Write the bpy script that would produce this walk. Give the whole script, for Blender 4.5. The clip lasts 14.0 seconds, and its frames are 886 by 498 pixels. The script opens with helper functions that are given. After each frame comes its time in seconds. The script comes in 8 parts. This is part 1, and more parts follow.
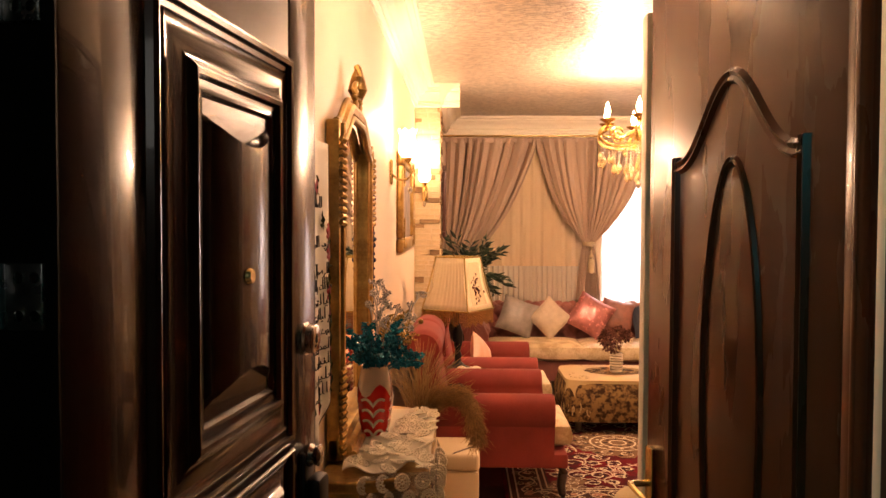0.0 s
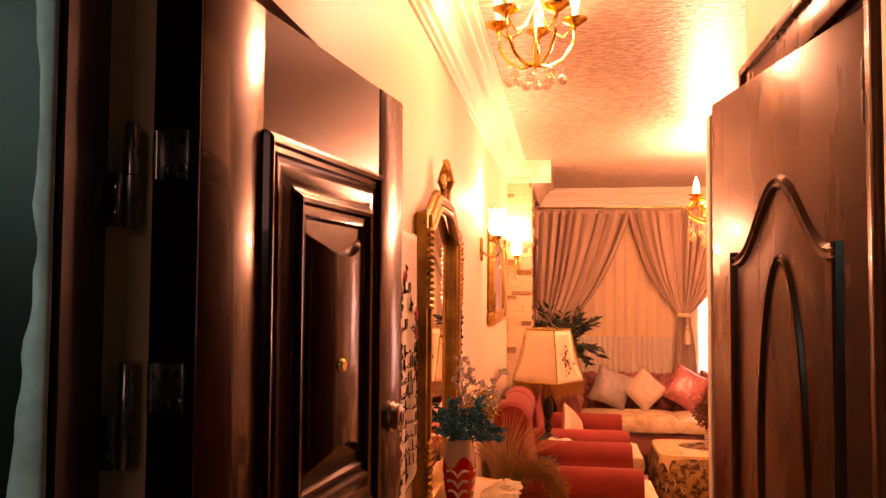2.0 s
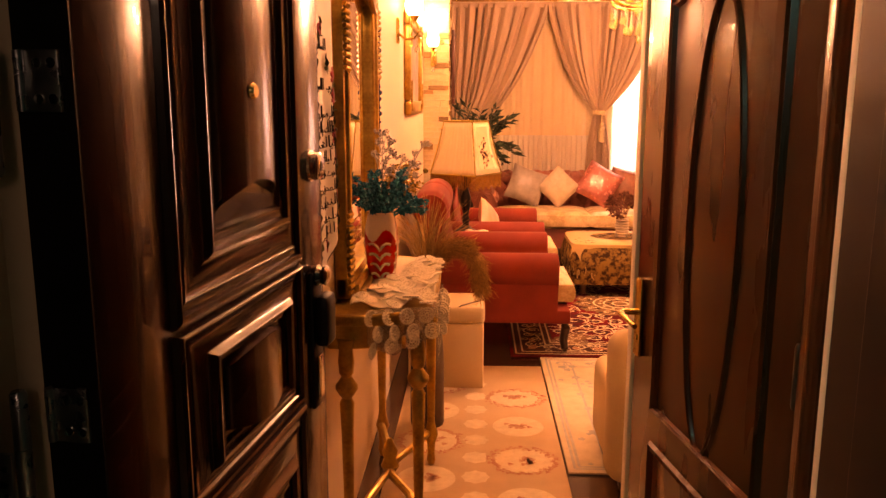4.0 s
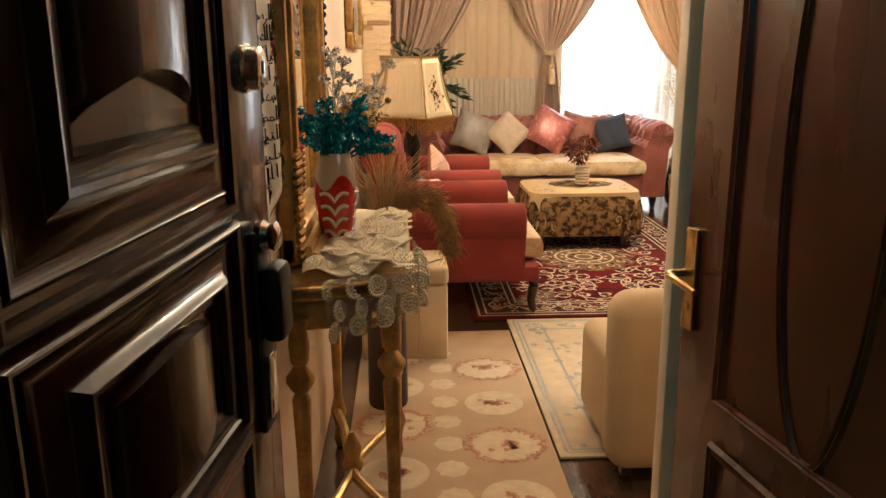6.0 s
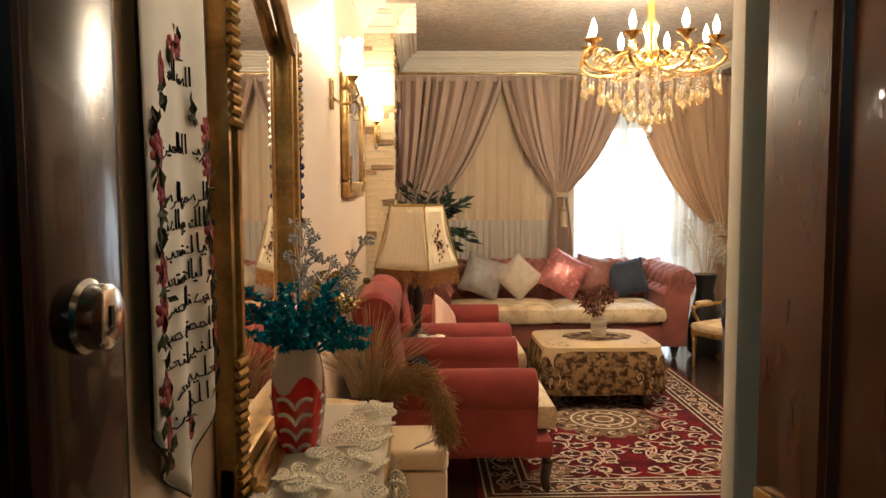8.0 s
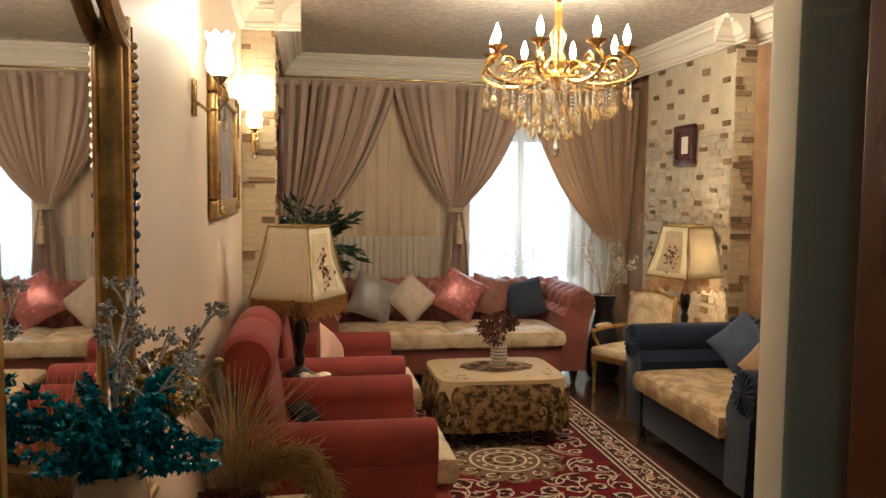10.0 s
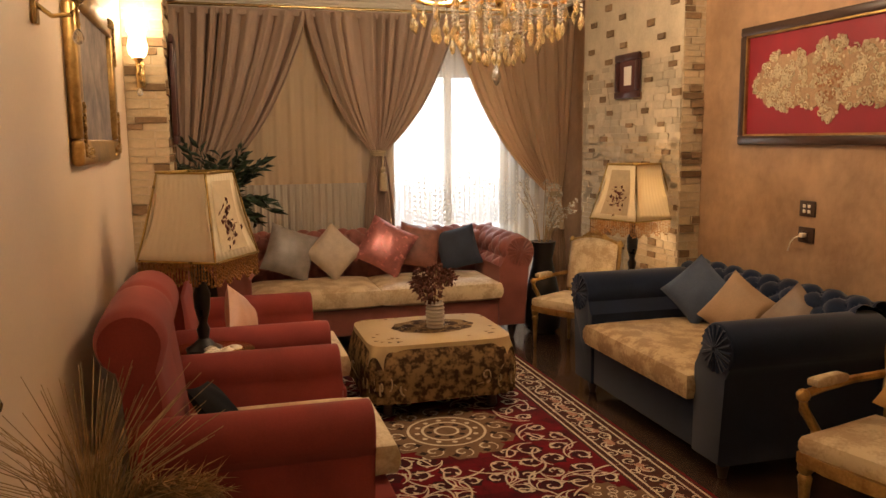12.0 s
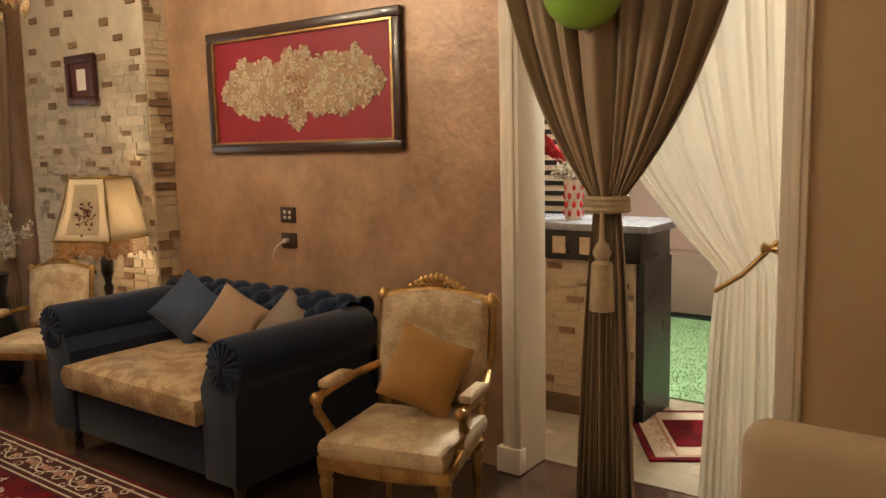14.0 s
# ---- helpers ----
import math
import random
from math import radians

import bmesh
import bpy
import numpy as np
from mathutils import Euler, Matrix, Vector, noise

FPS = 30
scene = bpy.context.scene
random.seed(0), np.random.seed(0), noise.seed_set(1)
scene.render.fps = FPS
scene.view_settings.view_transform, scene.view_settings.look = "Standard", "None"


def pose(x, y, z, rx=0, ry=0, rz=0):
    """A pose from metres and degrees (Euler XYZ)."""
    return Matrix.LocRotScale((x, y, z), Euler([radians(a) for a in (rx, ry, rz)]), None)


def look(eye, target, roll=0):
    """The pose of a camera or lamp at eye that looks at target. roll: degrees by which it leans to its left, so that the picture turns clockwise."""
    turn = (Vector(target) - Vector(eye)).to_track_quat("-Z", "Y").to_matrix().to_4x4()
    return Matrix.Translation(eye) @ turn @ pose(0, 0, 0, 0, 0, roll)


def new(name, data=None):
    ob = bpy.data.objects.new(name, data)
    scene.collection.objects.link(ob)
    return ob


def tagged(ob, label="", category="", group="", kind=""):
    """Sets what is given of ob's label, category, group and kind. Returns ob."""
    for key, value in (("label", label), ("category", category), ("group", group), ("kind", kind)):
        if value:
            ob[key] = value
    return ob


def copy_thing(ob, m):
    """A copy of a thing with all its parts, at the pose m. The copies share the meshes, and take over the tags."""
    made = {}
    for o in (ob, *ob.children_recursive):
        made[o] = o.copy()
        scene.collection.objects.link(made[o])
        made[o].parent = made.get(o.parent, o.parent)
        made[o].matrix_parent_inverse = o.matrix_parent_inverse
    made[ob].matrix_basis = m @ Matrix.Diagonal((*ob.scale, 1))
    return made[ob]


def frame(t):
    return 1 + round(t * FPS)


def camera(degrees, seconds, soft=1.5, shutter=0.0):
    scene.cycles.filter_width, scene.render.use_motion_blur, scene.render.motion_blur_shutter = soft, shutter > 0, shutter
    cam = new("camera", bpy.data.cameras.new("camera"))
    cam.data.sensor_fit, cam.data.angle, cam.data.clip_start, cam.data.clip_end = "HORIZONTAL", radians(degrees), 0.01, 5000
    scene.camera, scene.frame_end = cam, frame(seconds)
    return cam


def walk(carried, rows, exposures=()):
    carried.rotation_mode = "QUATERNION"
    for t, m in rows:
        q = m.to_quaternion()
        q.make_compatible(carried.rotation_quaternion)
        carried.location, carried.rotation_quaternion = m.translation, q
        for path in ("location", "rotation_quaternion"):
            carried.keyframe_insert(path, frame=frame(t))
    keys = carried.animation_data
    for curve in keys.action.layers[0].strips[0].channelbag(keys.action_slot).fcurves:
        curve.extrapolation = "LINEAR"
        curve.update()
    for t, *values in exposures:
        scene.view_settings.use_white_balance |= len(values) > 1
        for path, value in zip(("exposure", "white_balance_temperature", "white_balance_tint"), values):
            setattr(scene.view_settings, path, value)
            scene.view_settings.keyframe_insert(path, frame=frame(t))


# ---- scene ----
cam = camera(58.4, 14.0)
PATH = [
    (0, (0.058, -0.056, 1.612), (0.006, 1.942, 1.547), 0.2),
    (0.5, (0.03, -0.127, 1.649), (-0.068, 1.871, 1.659), 0.3),
    (1, (0.065, -0.181, 1.678), (-0.139, 1.807, 1.754), 0.2),
    (1.5, (0.118, -0.242, 1.682), (-0.173, 1.734, 1.787), 0.0),
    (2, (0.13, -0.26, 1.674), (-0.171, 1.715, 1.77), 0.4),
    (2.5, (0.123, -0.236, 1.645), (-0.109, 1.751, 1.674), 0.3),
    (3, (0.116, -0.199, 1.596), (-0.056, 1.792, 1.5), 0.1),
    (3.5, (0.11, -0.173, 1.546), (-0.024, 1.81, 1.318), -0.1),
    (4, (0.09, -0.138, 1.512), (0.009, 1.827, 1.146), 0.1),
    (4.2, (0.084, -0.124, 1.491), (0.03, 1.83, 1.07), -0.3),
    (6.3, (-0.067, 0.487, 1.393), (0.067, 2.424, 0.915), 0.0),
    (6.5, (-0.08, 0.529, 1.397), (0.082, 2.469, 0.937), 0.0),
    (7, (-0.098, 0.647, 1.415), (0.073, 2.599, 1.016), -0.6),
    (7.5, (-0.016, 0.778, 1.445), (0.064, 2.755, 1.16), 0.2),
    (8, (0.035, 0.832, 1.492), (0.094, 2.825, 1.332), -0.2),
    (8.2, (0.051, 0.842, 1.521), (0.124, 2.837, 1.404), 0.8),
    (10.3, (0.06, 1.398, 1.563), (0.408, 3.361, 1.401), 0.5),
    (10.5, (0.067, 1.427, 1.543), (0.408, 3.389, 1.354), 0.6),
    (11, (0.055, 1.585, 1.536), (0.418, 3.535, 1.282), 0.7),
    (11.5, (0.092, 1.772, 1.515), (0.497, 3.71, 1.233), 0.2),
    (12, (0.119, 1.937, 1.504), (0.654, 3.845, 1.231), -0.5),
    (12.5, (0.127, 2.1, 1.47), (1.021, 3.872, 1.224), -0.9),
    (13, (0.135, 2.213, 1.459), (1.377, 3.763, 1.219), -0.9),
    (13.5, (0.123, 2.219, 1.475), (1.558, 3.591, 1.233), -0.4),
    (14, (0.163, 2.235, 1.466), (1.76, 3.413, 1.213), -1.2),
]
EXPOSURES = [(0.0, 1.0, 7400, 35), (0.5, 0.92, 8800, 58), (1.0, 0.85, 10900, 94), (1.5, 0.92, 13800, 110), (2.0, 1.0, 13600, 108), (2.5, 1.05, 12900, 111), (3.0, 1.35, 10900, 86), (3.5, 1.5, 12700, 82), (4.0, 1.35, 14500, 80), (4.4, 1.1, 13500, 70), (5.8, 1.1, 6000, 10),
             (6.5, 1.35, 4900, 0), (7.0, 1.3, 4900, 0), (7.5, 1.1, 5100, 2), (8.0, 0.7, 5200, 3), (10.5, 0.08, 4900, 0), (11.0, -0.05, 5200, 2), (11.5, -0.17, 6100, 11), (12.0, -0.13, 6200, 13), (12.5, -0.1, 4900, 0), (13.5, -0.1, 5000, 0), (14.0, -0.18, 5300, 5)]
walk(cam, [(t, look(eye, target, roll)) for t, eye, target, roll in PATH], EXPOSURES)

# ---- light ----
SUN_EL, SUN_ROT = radians(48), radians(20)
world = bpy.data.worlds.new("sky_world")
scene.world = world
world.use_nodes = True
_wn, _wl = world.node_tree.nodes, world.node_tree.links
_sky = _wn.new("ShaderNodeTexSky")
_sky.sky_type = 'NISHITA'
_sky.sun_disc = False
_sky.sun_elevation, _sky.sun_rotation = SUN_EL, SUN_ROT
_wl.new(_sky.outputs[0], _wn["Background"].inputs[0])
_wn["Background"].inputs[1].default_value = 0.10


def lamp(name, kind, m, energy, color, size=0.1, size_y=None):
    d = bpy.data.lights.new(name, kind)
    d.energy, d.color = energy, color
    if kind == "AREA":
        d.shape, d.size, d.size_y = "RECTANGLE", size, size_y or size
    elif kind == "SUN":
        d.angle = radians(size)
    else:
        d.shadow_soft_size = size
    ob = new(name, d)
    ob.matrix_world = m
    return ob


WARM = (1.0, 0.74, 0.47)
lamp("sun", "SUN", pose(0, 0, 8, 90 - 48, 0, 160), 2.0, (1.0, 0.95, 0.88), 0.5)
lamp("window_daylight", "AREA", look((2.07, 8.84, 1.06), (2.07, 3.0, 1.0)), 21, (1.0, 0.97, 0.92), 1.05, 2.0)
# Added teal fill for the stairwell wall; no window is built there.
lamp("stair_fill", "AREA", look((-1.0, -0.2, 2.1), (-0.60, 0.56, 1.6)), 3.0, (0.02, 0.72, 0.74), 0.4, 0.4)
# Second added fill, for the hinge side of the door; no source built.
lamp("landing_fill", "AREA", look((0.0, -1.9, 2.2), (-0.5, 0.5, 1.4)), 1.0, (0.80, 0.92, 0.80), 0.5, 0.5)
for k in range(4):
    a = 2 * math.pi * (2 * k + 0.8) / 8
    lamp("chandelier_light", "POINT", pose(1.42 + 0.375 * math.cos(a), 5.6 + 0.375 * math.sin(a), 2.50), 29, WARM, 0.03)
lamp("sconce_light", "POINT", pose(-0.27, 4.42, 2.19), 11, WARM, 0.03)
lamp("sconce_light", "POINT", pose(-0.27, 6.52, 2.18), 7, WARM, 0.03)
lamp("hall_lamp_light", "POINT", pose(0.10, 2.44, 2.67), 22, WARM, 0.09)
lamp("table_lamp_light", "POINT", pose(2.76, 6.65, 1.10), 9, WARM, 0.04)
lamp("kitchen_light", "POINT", pose(4.7, 4.0, 2.4), 260, (1.0, 0.86, 0.66), 0.10)

# ---- materials ----
MATS = {}


def mat(name, color, rough=0.6, metal=0.0, var=0.25, scale=6.0, fine=60.0, bump=0.15, color2=None, sheen=0.0,
        alpha=1.0, trans=0.0, emit=None, strength=0.0, stretch=(1, 1, 1), coat=0.0, dist=0.004, island=0.0, obj=0.0, sharp=0.18):
    if name in MATS:
        return MATS[name]
    m = bpy.data.materials.new(name)
    m.use_nodes = True
    n, l = m.node_tree.nodes, m.node_tree.links
    b = n["Principled BSDF"]
    c2 = color2 or tuple(c * (1 - var) for c in color)
    tc = n.new("ShaderNodeTexCoord")
    mp = n.new("ShaderNodeMapping")
    mp.inputs["Scale"].default_value = stretch
    l.new(tc.outputs["Object"], mp.inputs[0])
    big, small = n.new("ShaderNodeTexNoise"), n.new("ShaderNodeTexNoise")
    big.inputs["Scale"].default_value, small.inputs["Scale"].default_value = scale, fine
    big.inputs["Detail"].default_value, small.inputs["Detail"].default_value = 5, 3
    l.new(mp.outputs[0], big.inputs[0])
    l.new(mp.outputs[0], small.inputs[0])
    ramp = n.new("ShaderNodeValToRGB")
    ramp.color_ramp.elements[0].position, ramp.color_ramp.elements[1].position = 0.5 - sharp, 0.5 + sharp
    ramp.color_ramp.elements[0].color, ramp.color_ramp.elements[1].color = (*c2, 1), (*color, 1)
    mix = n.new("ShaderNodeMath")
    mix.operation = "MULTIPLY_ADD"
    mix.inputs[1].default_value = 0.7
    l.new(big.outputs[0], mix.inputs[0])
    sm = n.new("ShaderNodeMath")
    sm.operation = "MULTIPLY"
    sm.inputs[1].default_value = 0.3
    l.new(small.outputs[0], sm.inputs[0])
    l.new(sm.outputs[0], mix.inputs[2])
    l.new(mix.outputs[0], ramp.inputs[0])
    last = ramp.outputs[0]
    if island or obj:
        hs = n.new("ShaderNodeHueSaturation")
        src = n.new("ShaderNodeNewGeometry").outputs["Random Per Island"] if island else n.new("ShaderNodeObjectInfo").outputs["Random"]
        mr = n.new("ShaderNodeMapRange")
        a = island or obj
        mr.inputs["To Min"].default_value, mr.inputs["To Max"].default_value = 1 - a, 1 + a * 0.6
        l.new(src, mr.inputs[0])
        l.new(mr.outputs[0], hs.inputs["Value"])
        l.new(last, hs.inputs["Color"])
        last = hs.outputs[0]
    l.new(last, b.inputs["Base Color"])
    b.inputs["Metallic"].default_value = metal
    k_r = 0.1 if rough > 0.1 else 0.0
    rr = n.new("ShaderNodeMapRange")
    rr.inputs["To Min"].default_value, rr.inputs["To Max"].default_value = max(0.0, rough - k_r), min(1, rough + k_r)
    l.new(big.outputs[0], rr.inputs[0])
    l.new(rr.outputs[0], b.inputs["Roughness"])
    if bump:
        bp = n.new("ShaderNodeBump")
        bp.inputs["Strength"].default_value, bp.inputs["Distance"].default_value = bump, dist
        l.new(mix.outputs[0], bp.inputs["Height"])
        l.new(bp.outputs[0], b.inputs["Normal"])
    b.inputs["Sheen Weight"].default_value = sheen * 0.22
    b.inputs["Coat Weight"].default_value = coat
    b.inputs["Alpha"].default_value = alpha
    b.inputs["Transmission Weight"].default_value = trans
    if rough >= 0.75:
        b.inputs["Specular IOR Level"].default_value = 0.15
    elif name in ("dark_brown_enamel_steel", "varnished_brown_wood", "black_frame_enamel"):
        b.inputs["Specular IOR Level"].default_value = 0.26
    if emit:
        b.inputs["Emission Color"].default_value, b.inputs["Emission Strength"].default_value = (*emit, 1), strength
    MATS[name] = m
    return m


def cloth_through(name, color, amount, alpha=1.0):
    """A thin cloth that lets light through."""
    m = mat(name, color, 0.9, var=0.12, scale=3, fine=220, bump=0.2)
    n, l = m.node_tree.nodes, m.node_tree.links
    b, out = n["Principled BSDF"], n["Material Output"]
    tr, mx = n.new("ShaderNodeBsdfTranslucent"), n.new("ShaderNodeMixShader")
    tr.inputs[0].default_value = (*color, 1)
    mx.inputs[0].default_value = amount
    l.new(b.outputs[0], mx.inputs[1])
    l.new(tr.outputs[0], mx.inputs[2])
    last = mx
    if alpha < 1:
        tp, m2 = n.new("ShaderNodeBsdfTransparent"), n.new("ShaderNodeMixShader")
        m2.inputs[0].default_value = alpha
        l.new(tp.outputs[0], m2.inputs[1])
        l.new(mx.outputs[0], m2.inputs[2])
        last = m2
    l.new(last.outputs[0], out.inputs[0])
    return m


M_CREAM = mat("cream_wall_paint", (0.70, 0.55, 0.39), 0.55, var=0.10, scale=2.0, fine=90, bump=0.08)
M_TAN = mat("tan_wall_paint", (0.51, 0.36, 0.19), 0.55, var=0.10, scale=2.0, fine=90, bump=0.08)
M_COPPER = mat("copper_stucco", (0.46, 0.285, 0.155), 0.44, metal=0.2, scale=4.0, fine=17, bump=0.8, color2=(0.31, 0.185, 0.10), dist=0.016, sharp=0.14)
M_CEIL = mat("patterned_ceiling_paper", (0.66, 0.56, 0.44), 0.38, metal=0.15, var=0.45, scale=22, fine=60, bump=1.0, stretch=(1.0, 3.0, 1), dist=0.03, sharp=0.05)
M_PLASTER = mat("white_plaster", (0.80, 0.72, 0.58), 0.55, var=0.08, scale=3, fine=60, bump=0.06)
M_FLOOR = mat("dark_polished_floor", (0.075, 0.042, 0.026), 0.16, var=0.5, scale=3, fine=30, bump=0.03, stretch=(6, 1, 1), coat=0.3, obj=0.25)
M_MARBLE = mat("beige_marble_floor", (0.50, 0.42, 0.30), 0.25, var=0.35, scale=4, fine=20, bump=0.02, obj=0.1)
M_STONE = mat("cream_stone", (0.62, 0.49, 0.31), 0.8, var=0.3, scale=14, fine=70, bump=0.6, dist=0.008, obj=0.07)
M_STONE_DARK = mat("brown_stone", (0.31, 0.20, 0.105), 0.8, var=0.45, scale=20, fine=80, bump=0.6, dist=0.008, obj=0.4)
M_STONE_JOIN = mat("cream_stone_field", (0.58, 0.48, 0.33), 0.85, var=0.25, scale=9, fine=60, bump=0.6, dist=0.008, island=0.2)
M_DOOR_STEEL = mat("dark_brown_enamel_steel", (0.030, 0.008, 0.0035), 0.24, var=0.2, scale=2.5, fine=9, bump=0, stretch=(1.5, 1.5, 0.6), coat=0.30)
M_DOOR_WOOD = mat("varnished_brown_wood", (0.076, 0.018, 0.005), 0.28, var=0.14, scale=3, fine=12, bump=0, stretch=(2.5, 2.5, 0.5), coat=0.15)
M_BLACK = mat("black_frame_enamel", (0.006, 0.005, 0.0045), 0.45, var=0.4, scale=4, fine=40, bump=0.03)
M_STAIR = mat("stairwell_grey_green_plaster", (0.04, 0.27, 0.25), 0.7, var=0.45, scale=7, fine=40, bump=0.9, dist=0.012, color2=(0.015, 0.13, 0.12), sharp=0.10)
M_STAIR_WHITE = mat("rough_white_filler", (0.45, 0.50, 0.48), 0.9, var=0.4, scale=14, fine=60, bump=0.7)
M_GOLD = mat("antique_gold_leaf", (0.62, 0.41, 0.14), 0.36, metal=0.85, var=0.55, scale=12, fine=90, bump=0.35, color2=(0.25, 0.14, 0.045))
M_GOLD_BRIGHT = mat("polished_gold", (0.83, 0.55, 0.18), 0.2, metal=1.0, var=0.2, scale=10, fine=60, bump=0.05)
M_BRASS = mat("brass", (0.72, 0.52, 0.22), 0.25, metal=1.0, var=0.25, scale=12, fine=60, bump=0.05)
M_CHROME = mat("chrome", (0.65, 0.65, 0.63), 0.16, metal=1.0, var=0.15, scale=12, fine=60, bump=0.03)
M_ROSE = mat("dusty_rose_velvet", (0.26, 0.047, 0.038), 0.8, var=0.3, scale=5, fine=160, bump=0.15, sheen=0.35)
M_ROSE_SOFA = mat("rose_satin_upholstery", (0.29, 0.092, 0.070), 0.42, var=0.35, scale=6, fine=120, bump=0.15, sheen=0.35)
M_CREAM_SEAT = mat("cream_brocade", (0.66, 0.53, 0.33), 0.6, scale=9, fine=70, bump=0.3, color2=(0.44, 0.31, 0.17), sheen=0.2, sharp=0.08)
M_GOLD_SEAT = mat("gold_damask", (0.50, 0.37, 0.20), 0.5, scale=11, fine=70, bump=0.3, color2=(0.29, 0.18, 0.08), sharp=0.06, sheen=0.2)
M_NAVY = mat("slate_blue_velvet", (0.010, 0.020, 0.050), 0.8, var=0.5, scale=4, fine=120, bump=0.12, sheen=1.0)
M_BEIGE_FAB = mat("beige_suede", (0.56, 0.43, 0.27), 0.8, var=0.15, scale=3, fine=160, bump=0.12, sheen=0.1)
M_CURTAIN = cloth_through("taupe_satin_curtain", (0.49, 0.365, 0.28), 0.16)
M_CURTAIN_GREY = cloth_through("grey_beige_satin_curtain", (0.40, 0.305, 0.205), 0.12)
# Beige satin made paler and golder: sunlight through it is in the colour.
M_CURTAIN_SUNLIT = cloth_through("sunlit_beige_satin_curtain", (0.70, 0.53, 0.36), 0.62)
M_SHEER = cloth_through("cream_sheer_voile", (0.80, 0.76, 0.68), 0.40, 0.62)
M_BLIND = cloth_through("cream_lining_cloth", (0.62, 0.48, 0.32), 0.2)
M_LACE = mat("ivory_crochet_lace", (0.82, 0.75, 0.60), 0.9, var=0.12, scale=12, fine=200, bump=0.5)
M_SHADE = cloth_through("cream_pleated_shade", (0.86, 0.76, 0.56), 0.22)
M_DARKWOOD = mat("dark_walnut", (0.055, 0.026, 0.014), 0.35, var=0.4, scale=6, fine=40, bump=0.08, stretch=(1, 1, 6), coat=0.3)
M_MIRROR = mat("mirror_glass", (0.92, 0.91, 0.88), 0.02, metal=1.0, var=0.0, bump=0)
M_GLASS = mat("clear_glass", (1, 1, 1), 0.02, var=0.0, trans=1.0, bump=0)
M_BULB = mat("bulb_glow", (1, 0.9, 0.7), 0.4, var=0, emit=(1.0, 0.80, 0.48), strength=14.0, bump=0)
M_STEEL = mat("satin_steel", (0.42, 0.44, 0.45), 0.28, metal=1.0, var=0.25, scale=30, fine=90, bump=0.05)
M_BLACKPOT = mat("black_glazed_pottery", (0.014, 0.012, 0.012), 0.3, var=0.4, scale=8, fine=40, bump=0.1)


# ---- shape helpers ----
def empty(name, m, label, category, group="", kind=""):
    ob = new(name)
    ob.matrix_world = m
    ob.empty_display_size = 0.1
    return tagged(ob, label, category, group, kind)


def part(name, bm, material, parent=None, label="", smooth=True):
    me = bpy.data.meshes.new(name)
    bmesh.ops.recalc_face_normals(bm, faces=bm.faces)
    bm.to_mesh(me)
    bm.free()
    me.materials.append(material)
    if smooth:
        me.shade_smooth()
        me.set_sharp_from_angle(angle=radians(38))
    ob = new(name, me)
    if parent:
        ob.parent = parent
    if label:
        ob["label"] = label
    return ob


def share(ob, name, m, parent=None):
    o = new(name, ob.data)
    if parent:
        o.parent = parent
    o.matrix_basis = m
    return o


def box(bm, x0, x1, y0, y1, z0, z1, bevel=0.0, seg=2):
    r = bmesh.ops.create_cube(bm, size=1, matrix=Matrix.Translation(((x0 + x1) / 2, (y0 + y1) / 2, (z0 + z1) / 2)) @ Matrix.Diagonal((x1 - x0, y1 - y0, z1 - z0, 1)))
    if bevel:
        es = list({e for v in r["verts"] for e in v.link_edges})
        bmesh.ops.bevel(bm, geom=es, offset=bevel, segments=seg, profile=0.5, affect="EDGES")
    return bm


def bbox(*a, bevel=0.0, seg=2):
    return box(bmesh.new(), *a, bevel=bevel, seg=seg)


def move(bm, m):
    bmesh.ops.transform(bm, matrix=m, verts=bm.verts)
    return bm


def lathe(bm, profile, n=20, at=(0, 0, 0), axis=None):
    """Turns (r, z) round z."""
    m = Matrix.Translation(at) @ (axis or Matrix.Identity(4))
    rings = []
    for r, z in profile:
        rings.append([bm.verts.new(m @ Vector((max(r, 0.0004) * math.cos(2 * math.pi * i / n), max(r, 0.0004) * math.sin(2 * math.pi * i / n), z))) for i in range(n)])
    for a, b in zip(rings, rings[1:]):
        for i in range(n):
            bm.faces.new((a[i], a[(i + 1) % n], b[(i + 1) % n], b[i]))
    bm.faces.new(rings[0][::-1])
    bm.faces.new(rings[-1])
    return bm


def tube(bm, pts, r, n=8, taper=None):
    """A round rod along points; r may shrink to taper at the end."""
    pts = [Vector(p) for p in pts]
    rings = []
    up = Vector((0, 0, 1))
    for i, p in enumerate(pts):
        d = (pts[min(i + 1, len(pts) - 1)] - pts[max(i - 1, 0)]).normalized()
        side = d.cross(up if abs(d.dot(up)) < 0.95 else Vector((1, 0, 0))).normalized()
        w = side.cross(d)
        k = r if taper is None else r + (taper - r) * i / (len(pts) - 1)
        rings.append([bm.verts.new(p + (side * math.cos(2 * math.pi * j / n) + w * math.sin(2 * math.pi * j / n)) * k) for j in range(n)])
    for a, b in zip(rings, rings[1:]):
        for j in range(n):
            bm.faces.new((a[j], a[(j + 1) % n], b[(j + 1) % n], b[j]))
    bm.faces.new(rings[0][::-1])
    bm.faces.new(rings[-1])
    return bm


